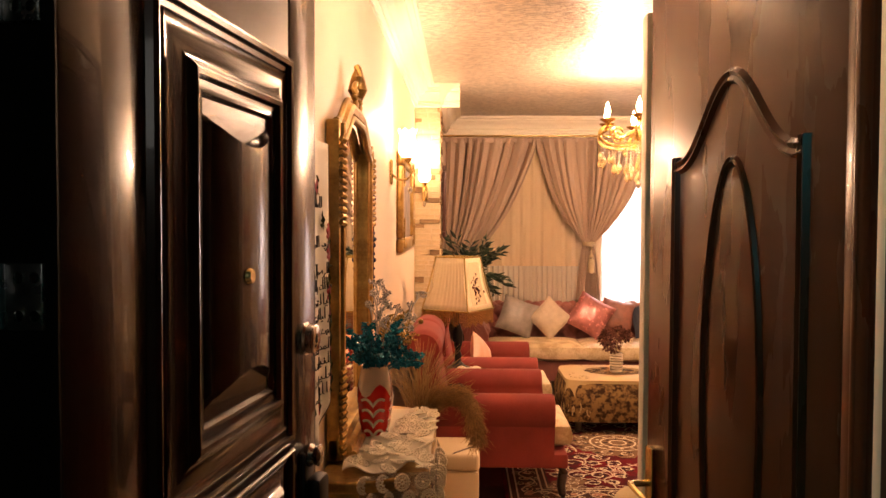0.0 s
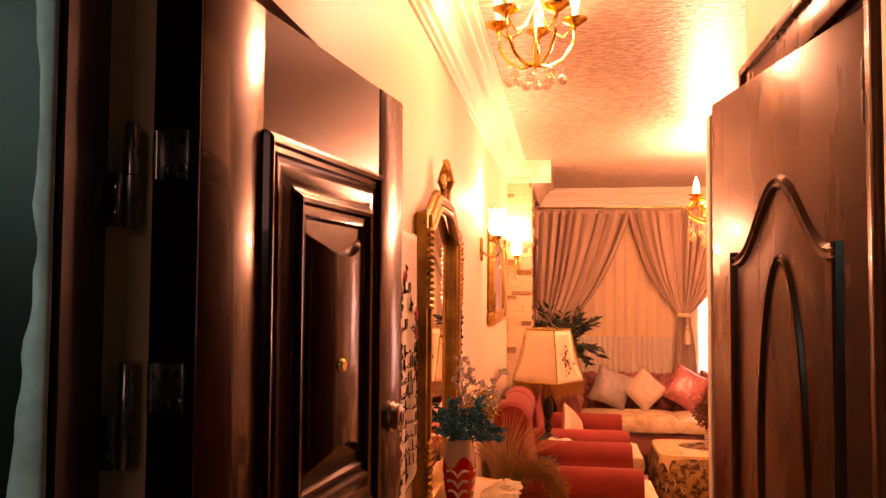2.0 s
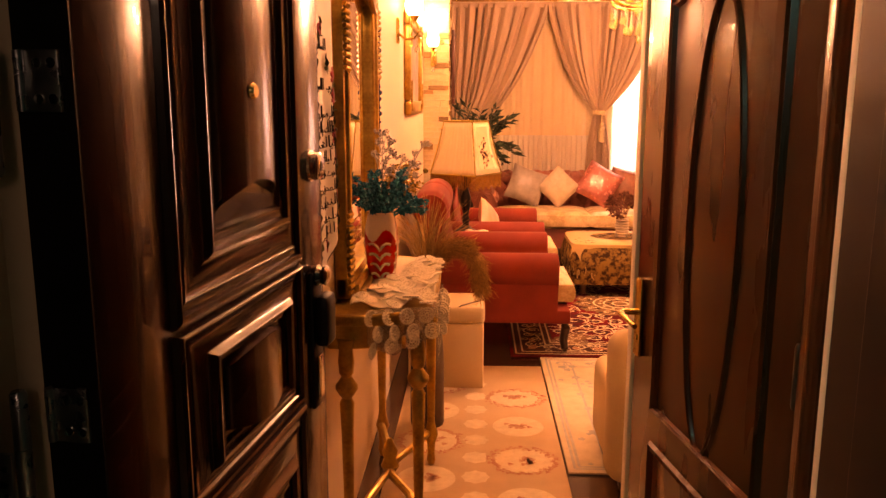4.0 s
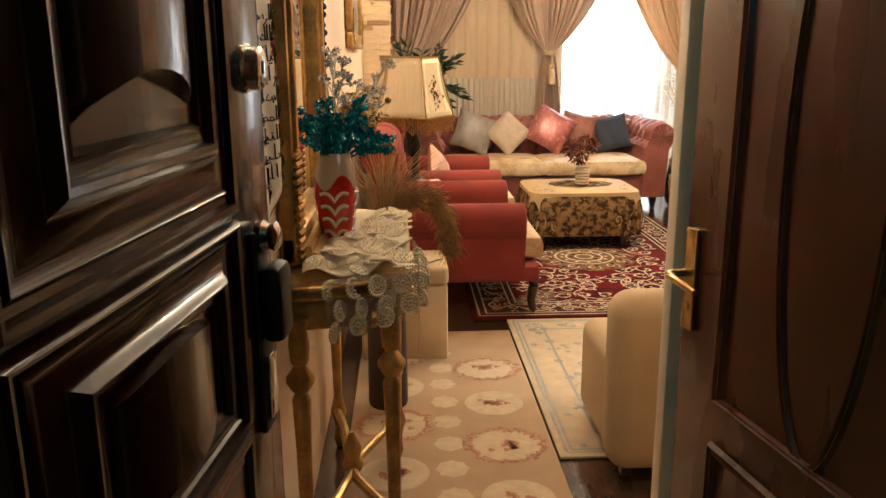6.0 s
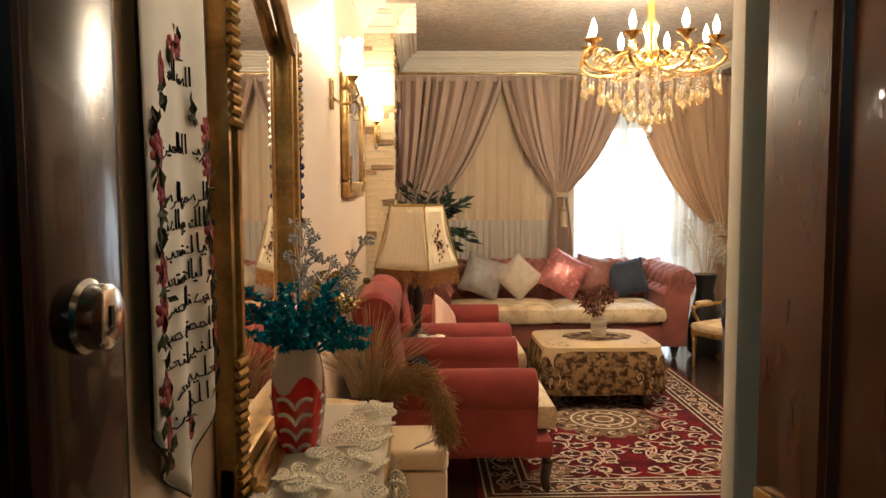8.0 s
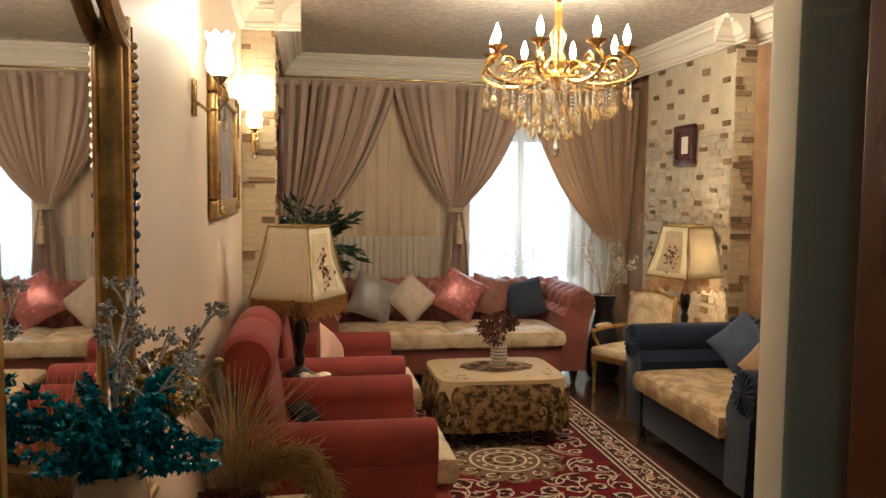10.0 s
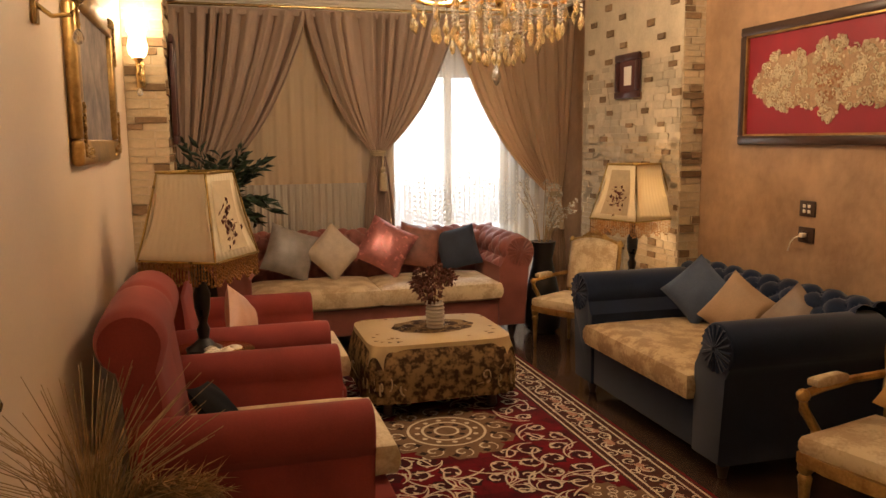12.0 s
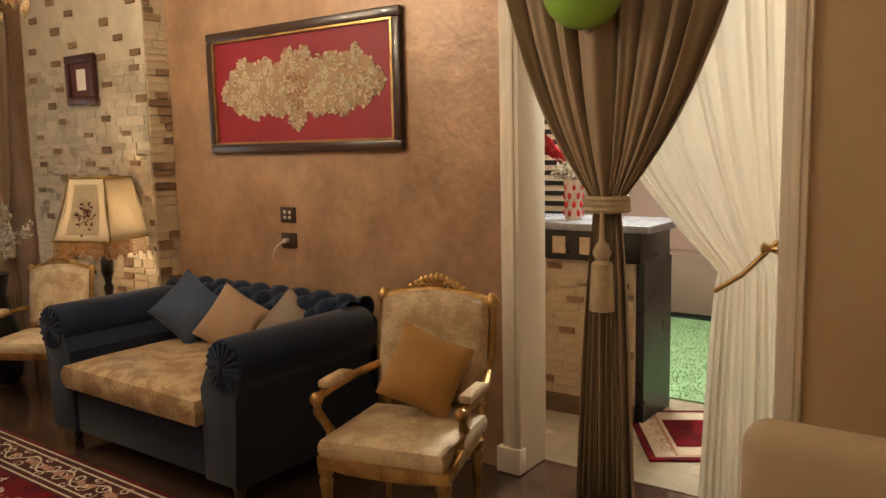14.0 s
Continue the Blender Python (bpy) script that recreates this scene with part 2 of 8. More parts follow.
def extrude(bm, outline, a0, a1, axis="y", bevel=0.0):
    """A flat outline of (a, b) pulled along an axis."""
    put = {"x": lambda a, b, t: (t, a, b), "y": lambda a, b, t: (a, t, b), "z": lambda a, b, t: (a, b, t)}[axis]
    lo = [bm.verts.new(put(a, b, a0)) for a, b in outline]
    hi = [bm.verts.new(put(a, b, a1)) for a, b in outline]
    k = len(outline)
    caps = [bm.faces.new(lo), bm.faces.new(hi[::-1])]
    for i in range(k):
        bm.faces.new((lo[i], hi[i], hi[(i + 1) % k], lo[(i + 1) % k]))
    if bevel:
        es = list({e for f in caps for e in f.edges})
        bmesh.ops.bevel(bm, geom=es, offset=bevel, segments=2, profile=0.5, affect="EDGES")
    return bm


def sheet(bm, nu, nv, fn, close=False):
    """A grid of nu x nv cells from fn(u, v)."""
    rows = [[bm.verts.new(fn(i / nu, j / nv)) for i in range(nu + 1)] for j in range(nv + 1)]
    for j in range(nv):
        for i in range(nu):
            bm.faces.new((rows[j][i], rows[j][i + 1], rows[j + 1][i + 1], rows[j + 1][i]))
    return bm


def thick(ob, t, offset=0.0):
    md = ob.modifiers.new("thickness", "SOLIDIFY")
    md.thickness, md.offset = t, offset
    return ob


def cushion(bm, w, d, h, puff=0.5, n=14, m=None):
    """A padded block with soft edges, standing on z = 0."""
    m = m or Matrix.Identity(4)
    for sgn in (1, -1):
        def fn(u, v):
            a, b = 2 * u - 1, 2 * v - 1
            e = (1 - abs(a) ** 5) * (1 - abs(b) ** 5)
            z = h / 2 + sgn * (h / 2 * (0.62 + 0.38 * max(e, 0) ** 0.5) if (abs(a) < 1 and abs(b) < 1) else h / 2 * 0.62)
            k = 1.0
            return m @ Vector((a * w / 2 * k, b * d / 2 * k, z))
        sheet(bm, n, n, fn)
    # side band
    ring = [(-1, -1), (1, -1), (1, 1), (-1, 1)]
    lo, hi = h / 2 * (1 - 0.62), h / 2 * (1 + 0.62)
    for (a0, b0), (a1, b1) in zip(ring, ring[1:] + ring[:1]):
        def fs(u, v):
            a, b = a0 + (a1 - a0) * u, b0 + (b1 - b0) * u
            out = 1 + 0.035 * math.sin(math.pi * v)
            return m @ Vector((a * w / 2 * out, b * d / 2 * out, lo + (hi - lo) * v))
        sheet(bm, n, 3, fs)
    bmesh.ops.remove_doubles(bm, verts=bm.verts, dist=0.002)
    return bm


def throw_pillow(name, w, t, m, material, label, group="scatter cushions"):
    """A square scatter cushion with pointed corners, standing on its edge or corner in its own x-z plane."""
    bm = bmesh.new()
    rnd = random.Random(int(w * 1000 + t * 5000))
    for sgn in (1, -1):
        def fn(u, v):
            a, b = 2 * u - 1, 2 * v - 1
            pin_a, pin_b = 1 - 0.07 * (1 - b * b), 1 - 0.07 * (1 - a * a)
            e = max(0, (1 - a * a) * (1 - b * b)) ** 0.42
            e += 0.06 * e * math.sin(7 * a + 3 * b)
            return Vector((a * w / 2 * pin_a, sgn * t / 2 * e, b * w / 2 * pin_b))
        sheet(bm, 14, 14, fn)
    bmesh.ops.remove_doubles(bm, verts=bm.verts, dist=0.001)
    ob = part(name, bm, material)
    ob.matrix_world = m
    return tagged(ob, label, "cushion", group)


def wall(name, pieces, material, label=""):
    bm = bmesh.new()
    for p in pieces:
        box(bm, *p)
    return tagged(part(name, bm, material, smooth=False), label or name.replace("_", " "), "wall", kind="structure")


# ---- structure ----
LW, RW, CEIL, BACK = -0.36, 3.12, 2.76, 8.62
tagged(part("floor", bbox(-0.9, 3.32, -2.4, BACK + 0.3, -0.12, -0.004), M_FLOOR, smooth=False), "dark polished brown floor", "floor", kind="structure")
tagged(part("floor_kitchen", bbox(3.32, 7.2, 1.5, 7.0, -0.12, 0.0), M_MARBLE, smooth=False), "beige marble kitchen floor", "floor", kind="structure")
tagged(part("ceiling", bbox(-0.6, 3.3, 0.70, BACK + 0.2, CEIL, CEIL + 0.15), M_CEIL, smooth=False), "glossy patterned cream ceiling paper", "ceiling", kind="structure")
tagged(part("ceiling_kitchen", bbox(3.3, 7.2, 1.5, 7.0, CEIL, CEIL + 0.15), M_PLASTER, smooth=False), "plain white kitchen ceiling", "ceiling", kind="structure")
tagged(part("ceiling_stairwell", bbox(-1.6, 1.8, -2.6, 0.70, CEIL, CEIL + 0.15), M_STAIR, smooth=False), "grey stairwell ceiling", "ceiling", kind="structure")
wall("wall_west", [(LW - 0.2, LW, 1.42, BACK, 0, CEIL), (LW - 0.2, -0.475, 0.70, 1.42, 0, CEIL), (-0.475, LW, 0.70, 1.42, 2.16, CEIL)], M_CREAM, "smooth cream painted wall")
wall("wall_east", [(RW, RW + 0.2, 4.00, BACK, 0, CEIL), (RW, RW + 0.2, 2.92, 4.00, 2.45, CEIL)], M_COPPER, "copper brown mottled stucco wall")
wall("wall_east_end", [(RW, RW + 0.2, 1.5, 2.92, 0, CEIL)], M_TAN, "tan painted wall beside curtained doorway")
wall("wall_south", [(0.78, RW, 1.86, 2.14, 0, CEIL)], M_TAN, "tan painted wall closing the room")
# window wall with a tall balcony opening
wall("wall_north", [(LW - 0.2, 1.52, BACK, BACK + 0.2, 0, CEIL), (2.62, RW + 0.2, BACK, BACK + 0.2, 0, CEIL), (1.52, 2.62, BACK, BACK + 0.2, 2.10, CEIL)], M_PLASTER, "plaster window wall behind curtains")
# hall wall with the inner door
wall("wall_hall", [(0.66, 0.78, 0.70, 1.165, 0, CEIL), (0.66, 0.78, 1.985, 2.14, 0, CEIL), (0.66, 0.78, 1.165, 1.985, 2.19, CEIL)], M_CREAM, "cream hall wall with an inner door")
wall("wall_behind_inner_door", [(0.90, 0.96, 0.70, 1.86, 0, CEIL)], M_TAN)
# entrance wall, split at the doorway
wall("wall_entrance", [(-1.6, -0.50, 0.56, 0.70, 0, CEIL), (0.60, 1.8, 0.42, 0.70, 0, CEIL), (-0.50, 0.60, 0.42, 0.70, 2.24, CEIL)], M_STAIR, "rough grey-green stairwell wall")
wall("wall_stairwell", [(-1.7, -1.6, -2.6, 0.70, 0, CEIL), (1.8, 1.9, -2.6, 0.70, 0, CEIL), (-1.7, 1.9, -2.7, -2.6, 0, CEIL)], M_STAIR, "dim stairwell walls")
tagged(part("floor_stairwell", bbox(-1.7, 1.9, -2.7, 0.42, -0.13, -0.002), M_MARBLE, smooth=False), "stairwell landing floor", "floor", kind="structure")
wall("wall_kitchen", [(6.9, 7.0, 1.5, 7.0, 0, CEIL), (3.32, 7.0, 6.9, 7.0, 0, CEIL), (3.32, 7.0, 1.4, 1.5, 0, CEIL)], mat("mauve_brown_wall_paint", (0.33, 0.23, 0.18), 0.6, var=0.12, scale=3, bump=0.08), "mauve brown kitchen walls")

# crown moulding and cornices
def crown(name, run0, run1, fixed, inward, axis):
    bm = bmesh.new()
    prof = [(0, -0.175), (0.012, -0.175), (0.016, -0.165), (0.012, -0.158), (0.028, -0.154), (0.032, -0.138), (0.026, -0.128), (0.046, -0.122), (0.054, -0.100), (0.072, -0.074), (0.094, -0.060), (0.090, -0.052), (0.116, -0.048), (0.122, -0.034), (0.118, -0.026), (0.148, -0.022), (0.152, -0.012), (0.168, -0.010), (0.168, -0.001), (0, -0.001)]
    extrude(bm, [(fixed + inward * a, CEIL + b) for a, b in prof], run0, run1, axis)
    return tagged(part(name, bm, M_PLASTER, smooth=False), "white stepped plaster crown moulding", "moulding", kind="structure")


crown("trim_crown_west", 0.70, 6.65, LW, 1, "y")
crown("trim_crown_pillar_west_front", LW, 0.02, 6.65, -1, "x")
crown("trim_crown_pillar_west", 6.486, BACK, -0.145, 1, "y")
crown("trim_crown_north", LW, RW, BACK, -1, "x")
crown("trim_crown_east", 2.06, 6.43, RW, -1, "y")
crown("trim_crown_pillar_east_front", 2.79, RW, 6.43, -1, "x")
crown("trim_crown_pillar_east", 6.266, BACK, 2.955, -1, "y")
bm = bmesh.new()
lathe(bm, [(0.02, -0.06), (0.16, -0.055), (0.22, -0.035), (0.30, -0.03), (0.34, -0.012), (0.42, -0.01), (0.43, -0.001)], 40, (1.42, 5.6, CEIL))
tagged(part("ceiling_rose", bm, M_PLASTER), "round white plaster rose above the chandelier", "moulding", kind="structure")

# ---- stone pillars ----
def stone_face(owner, origin, along, out, width, z0, z1, joined, rnd, dark_share):
    """Courses of split stone on one face; along and out are unit vectors."""
    a, o = Vector(along), Vector(out)
    meshes = {}
    z = z0
    count = row = 0
    while z < z1 - 0.02:
        h = rnd.choice((0.038, 0.045, 0.055))
        s = -rnd.random() * 0.08
        row += 1
        next_dark = (0.08, 0.32)[(row // 2) % 2] + rnd.uniform(-0.08, 0.08)
        while s < width:
            if width > 1:
                dark = row % 2 == 0 and s >= next_dark
                w = rnd.choice((0.09, 0.105)) if dark else rnd.choice((0.09, 0.12, 0.15))
                if dark:
                    next_dark = s + rnd.uniform(0.36, 0.60)
            else:
                dark = rnd.random() < dark_share
                w = rnd.choice((0.09, 0.12, 0.15, 0.19))
            s0, s1 = max(s, 0) + 0.002, min(s + w, width) - 0.002
            proud = rnd.choice((0.004, 0.006, 0.008)) + (0.008 if dark else 0)
            if s1 - s0 > 0.02:
                p = Vector(origin) + a * ((s0 + s1) / 2) + Vector((0, 0, z + h / 2))
                key = (round(s1 - s0, 2), h, dark)
                if count < 270 or dark:
                    if key not in meshes:
                        b = bbox(-0.5 * (s1 - s0), 0.5 * (s1 - s0), -0.03, 0.0, -h / 2 + 0.002, h / 2 - 0.002)
                        for v in b.verts:
                            if v.co.y > -0.001:
                                v.co.x *= 0.95
                                v.co.z *= 0.88
                        meshes[key] = part("stone", b, M_STONE_DARK if dark else M_STONE, owner, smooth=False)
                        ob = meshes[key]
                    else:
                        ob = new("stone", meshes[key].data)
                        ob.parent = owner
                    rot = Matrix((a, o, Vector((0, 0, 1)))).transposed().to_4x4()
                    ob.matrix_basis = Matrix.Translation(p + o * proud) @ rot
                    count += 1
                else:
                    q0, q1 = Vector(origin) + a * s0, Vector(origin) + a * s1 + o * proud
                    box(joined, min(q0.x, q1.x), max(q0.x, q1.x), min(q0.y, q1.y), max(q0.y, q1.y), z + 0.002, z + h - 0.002)
            s += w
        z += h
    return count


def pillar(name, b, faces, label):
    core = wall(name, [b], M_STONE_JOIN, label)
    return core


PILLAR_W = pillar("pillar_west", (LW, -0.145, 6.665, 7.15, 0, CEIL - 0.15), None, "cream split-stone pillar with scattered brown stones")
PILLAR_E = pillar("pillar_east", (2.965, RW, 6.445, 7.86, 0, CEIL - 0.15), None, "cream split-stone pillar with scattered brown stones")

# ---- doors ----
def entrance_door():
    d = empty("entrance_door", pose(-0.37, 0.70, 0, 0, 0, -7.1), "dark brown lacquered steel entrance door standing open", "door")
    d.name = "door_1"
    tagged(d, kind="structure")
    bm = bmesh.new()
    box(bm, -0.075, 0.0, 0.060, 0.2345, 0.012, 2.12, 0.003)
    box(bm, -0.073, -0.0025, 0.2345, 0.7675, 0.014, 2.118)
    box(bm, -0.075, 0.0, 0.7675, 0.918, 0.012, 2.12, 0.003)
    part("leaf", bm, M_DOOR_STEEL, d)
    part("edge", bbox(-0.074, -0.001, 0.057, 0.06, 0.014, 2.115), M_BLACK, d, "black hinge edge", smooth=False)
    part("lock_edge", bbox(-0.074, -0.001, 0.918, 0.923, 0.014, 2.115), M_BLACK, d, "black closing edge", smooth=False)

    def panel(y0, y1, z0, z1, kz, curved):
        """A framed field: outer bead, sloping cove, raised inner frame, bowed centre."""
        steps = [(0.0, 0.0), (0.004, 0.010), (0.011, 0.014), (0.018, 0.012), (0.022, 0.004), (0.030, 0.002), (0.036, 0.007), (0.042, 0.003), (0.054, 0.0035), (0.066, 0.005), (0.078, 0.009), (0.087, 0.014), (0.093, 0.020), (0.099, 0.024), (0.106, 0.022), (0.111, 0.014), (0.120, 0.013), (0.128, 0.015), (0.134, 0.008)]
        bm = bmesh.new()
        loops = []
        for inset, up in steps:
            a, b = inset, inset * kz
            loops.append([bm.verts.new((up - 0.002, y, z)) for y, z in ((y0 + a, z0 + b), (y1 - a, z0 + b), (y1 - a, z1 - b), (y0 + a, z1 - b))])
        for A, B in zip(loops, loops[1:]):
            for i in range(4):
                bm.faces.new((A[i], A[(i + 1) % 4], B[(i + 1) % 4], B[i]))
        bm.faces.new(loops[-1])
        part("panel_moulding", bm, M_DOOR_STEEL, d, smooth=True)
        i, j = 0.136, 0.136 * kz

        def fn(u, v):
            y = y0 + i + (y1 - y0 - 2 * i) * u
            dip = min(0.042, 0.3 * (z1 - z0 - 2 * j)) * math.sin(math.pi * u)
            zz = z0 + j + 0.012 + (z1 - z0 - 2 * j - 0.024) * v
            zz += (dip if curved else -0.6 * dip) * (1 - 2 * v) * abs(1 - 2 * v) ** 2
            up = 0.030 * math.sin(math.pi * u) ** 0.55 * (1 if 0.02 < v < 0.98 else 0.1)
            return (0.004 + up, y, zz)
        part("raised_panel", sheet(bmesh.new(), 20, 40, fn), M_DOOR_STEEL, d)
    panel(0.236, 0.766, 1.187, 1.925, 1.0, True)
    panel(0.236, 0.766, 0.885, 1.181, 0.60, False)
    panel(0.236, 0.766, 0.150, 0.879, 1.0, True)
    rot = Matrix.Rotation(radians(90), 4, "Y")
    part("peephole", lathe(bmesh.new(), [(0.014, 0), (0.014, 0.004), (0.010, 0.010), (0.006, 0.010)], 16, (0.030, 0.482, 1.528), rot), M_BRASS, d, "brass peephole")
    lk = part("lock_cylinder", lathe(bmesh.new(), [(0.034, 0), (0.034, 0.006), (0.030, 0.010), (0.029, 0.024), (0.025, 0.027), (0.006, 0.027)], 24, (0, 0.847, 1.377), rot), M_CHROME, d, "round chrome lock cylinder")
    part("keyway", bbox(0.027, 0.0285, 0.844, 0.850, 1.369, 1.387), M_BLACK, lk)
    h = part("handle_plate", bbox(0, 0.012, 0.815, 0.877, 0.84, 1.15, bevel=0.005), M_BLACK, d, "black pull plate")
    part("pull_handle", bbox(0.012, 0.045, 0.813, 0.878, 0.985, 1.10, bevel=0.012), M_BLACK, h)
    part("knob", lathe(bmesh.new(), [(0.022, 0), (0.024, 0.010), (0.018, 0.018), (0.022, 0.028), (0.012, 0.034)], 20, (0.006, 0.842, 1.140), rot), M_CHROME, h, "chrome knob")
    part("key_cover", bbox(0.012, 0.018, 0.826, 0.866, 0.86, 0.96, bevel=0.004), M_CHROME, h)
    for z in (1.853, 1.534, 1.135, 0.35):
        hg = part("hinge_plate", bbox(-0.066, -0.014, 0.050, 0.0568, z - 0.035, z + 0.035, bevel=0.002), M_STEEL, d, "steel hinge with four screws")
        part("knuckle_fold", tube(bmesh.new(), [(-0.062, 0.049, z - 0.034), (-0.062, 0.049, z + 0.034)], 0.006, 10), M_STEEL, hg)
        for dx in (-0.040, -0.022):
            for dz in (-0.020, 0.020):
                part("screw", lathe(bmesh.new(), [(0.006, 0), (0.006, 0.002), (0.002, 0.003)], 10, (dx, 0.050, z + dz), Matrix.Rotation(radians(90), 4, "X")), M_CHROME, hg)
    return d


entrance_door()
# frame of the entrance, black enamel; pale strip stands for the wall behind
bm = bmesh.new()
extrude(bm, [(-0.56, 0.548), (-0.440, 0.548), (-0.428, 0.556), (-0.450, 0.640), (-0.456, 0.650), (-0.480, 0.735), (-0.480, 0.82), (-0.56, 0.82)], 0, 2.22, "z")
box(bm, 0.505, 0.62, 0.40, 0.70, 0, 2.22, 0.004)
box(bm, 0.600, 0.659, 0.703, 0.980, 0, 2.22, 0.004)
box(bm, -0.44, 0.505, 0.40, 0.66, 2.135, 2.24, 0.004)
fr = tagged(part("door_frame", bm, M_BLACK, smooth=False), "black enamelled steel door frame with visible hinges", "door frame", kind="structure")
# Added cream strip: stands for the hall wall visible through the hinge gap.
part("seal_strip", bbox(-0.479, -0.438, 0.776, 0.786, 0, 2.12), M_CREAM, fr, "pale strip standing for the hall wall behind the hinge gap", smooth=False)
for z in (1.823, 1.500, 1.100, 0.31):
    hg = part("hinge", lathe(bmesh.new(), [(0.007, -0.073), (0.010, -0.069), (0.010, -0.001), (0.008, 0.0), (0.010, 0.001), (0.010, 0.069), (0.007, 0.073)], 16, (-0.452, 0.736, z)), M_STEEL, fr, "steel barrel hinge")
    part("hinge_plate", bbox(-0.482, -0.456, 0.716, 0.722, z - 0.070, z + 0.001, bevel=0.0015), M_STEEL, hg)
    for dx in (-0.476, -0.464):
        for dz in (-0.052, -0.018):
            part("screw", lathe(bmesh.new(), [(0.004, 0), (0.004, 0.002), (0.002, 0.003)], 10, (dx, 0.716, z + dz), Matrix.Rotation(radians(90), 4, "X")), M_CHROME, hg)
tagged(part("trim_reveal", bbox(0.606, 0.659, 0.985, 1.012, 0, 2.20, bevel=0.003), M_PLASTER), "rough white reveal beside the door frame", "trim", kind="structure")
# ragged plaster edge beside the frame
bm = bmesh.new()
rnd = random.Random(4)
def ragged(u, v):
    w = 0.018 + 0.03 * noise.noise(Vector((v * 9, u * 0.3, 2.0))) + 0.012 * noise.noise(Vector((v * 40, 0, 5)))
    return (-0.432 - u * max(0.006, w + 0.012), 0.545 - 0.006 * math.sin(math.pi * u), v * 2.25)
sheet(bm, 5, 120, ragged)
tagged(thick(part("plaster_edge", bm, M_STAIR_WHITE), 0.006), "ragged white filler along the door frame", "plaster", kind="structure")


def inner_door():
    d = empty("door_2", pose(0.653, 1.18, 0, 0, 0, 9.44), "varnished brown wooden inner door with an arched raised panel", "door", kind="structure")
    W, H = 0.78, 2.172
    part("leaf", bbox(0.0, 0.04, 0.0, W, 0.01, H, bevel=0.003), M_DOOR_WOOD, d)

    def arch(y0, y1, zs, rise, z0, n=28, oval=False):
        pts = [(y0, z0), (y1, z0)]
        for i in range(n + 1):
            u = i / n
            y = y1 + (y0 - y1) * u
            b = 0.5 - 0.5 * math.cos(2 * math.pi * u)
            if oval:
                pts.append((y, zs + rise * math.sqrt(max(0, 1 - (2 * u - 1) ** 2))))
                continue
            pts.append((y, zs + rise * b ** 1.15 - 0.025 * math.sin(math.pi * min(1, u * 2 if u < 0.5 else (1 - u) * 2)) * (1 - b)))
        return pts

    def ridge(pts, width, height, name):
        k = len(pts)
        c = Vector((sum(p[0] for p in pts) / k, sum(p[1] for p in pts) / k))
        bm = bmesh.new()
        loops = []
        for f_in, up in ((0, 0.0), (0.25, height), (0.5, height * 0.55), (0.75, height * 0.9), (1.0, -0.002)):
            loop = []
            for i, p in enumerate(pts):
                p0, p1 = Vector(pts[i - 1]), Vector(pts[(i + 1) % k])
                t = (p1 - p0).normalized()
                nrm = Vector((-t.y, t.x))
                q = Vector(p) + nrm * width * f_in
                loop.append(bm.verts.new((-up, q.x, q.y)))
            loops.append(loop)
        for A, B in zip(loops, loops[1:]):
            for i in range(k):
                bm.faces.new((A[i], A[(i + 1) % k], B[(i + 1) % k], B[i]))
        return part(name, bm, M_DOOR_WOOD, d)
    ridge(arch(0.105, 0.640, 1.765, 0.160, 0.735), 0.036, 0.010, "panel_moulding")
    ridge([(0.365 - 0.125 * math.sin(2 * math.pi * i / 48), 1.240 + 0.512 * math.cos(2 * math.pi * i / 48)) for i in range(48)], 0.020, 0.007, "raised_panel")
    ridge([(0.105, 0.13), (0.640, 0.13), (0.640, 0.65), (0.105, 0.65)], 0.036, 0.010, "lower_panel_moulding")
    ridge([(0.225, 0.25), (0.520, 0.25), (0.520, 0.53), (0.225, 0.53)], 0.020, 0.007, "lower_raised_panel")
    hp = part("handle_plate", bbox(-0.009, 0.0, W - 0.050, W - 0.008, 0.845, 1.055, bevel=0.003), M_BRASS, d, "long brass backplate")
    part("lever", tube(bmesh.new(), [(-0.004, W - 0.03, 0.965), (-0.045, W - 0.03, 0.965), (-0.055, W - 0.034, 0.965), (-0.058, W - 0.07, 0.963), (-0.056, W - 0.14, 0.957)], 0.009, 10, 0.007), M_BRASS, hp, "brass lever handle")
    part("key_hole", lathe(bmesh.new(), [(0.009, 0), (0.009, 0.003), (0.004, 0.003)], 12, (-0.009, W - 0.03, 0.895), Matrix.Rotation(radians(-90), 4, "Y")), M_BRASS, hp)
    for z in (2.02, 1.045, 0.25):
        part("hinge", lathe(bmesh.new(), [(0.004, -0.06), (0.007, -0.054), (0.007, -0.002), (0.006, 0.0), (0.007, 0.002), (0.007, 0.054), (0.004, 0.06)], 12, (-0.004, 0.012, z)), M_DARKWOOD, d, "dark bronze butt hinge")
    return d


inner_door()
bm = bmesh.new()
for a in ((0.632, 0.659, 1.10, 1.163, 0, 2.28), (0.632, 0.659, 1.987, 2.05, 0, 2.28), (0.632, 0.659, 1.163, 1.987, 2.192, 2.28)):
    box(bm, *a, bevel=0.010)
for a in ((0.618, 0.640, 1.088, 1.108, 0, 2.295), (0.618, 0.640, 2.042, 2.062, 0, 2.295), (0.618, 0.640, 1.108, 2.042, 2.270, 2.296)):
    box(bm, *a, bevel=0.007)
tagged(part("trim_inner_door", bm, M_DOOR_WOOD), "brown moulded wooden door casing", "trim", kind="structure")
tagged(part("trim_corner", bbox(0.538, 0.659, 2.064, 2.118, 0, 2.17, bevel=0.008), M_PLASTER), "pale painted post at the end of the hall wall", "trim", kind="structure")

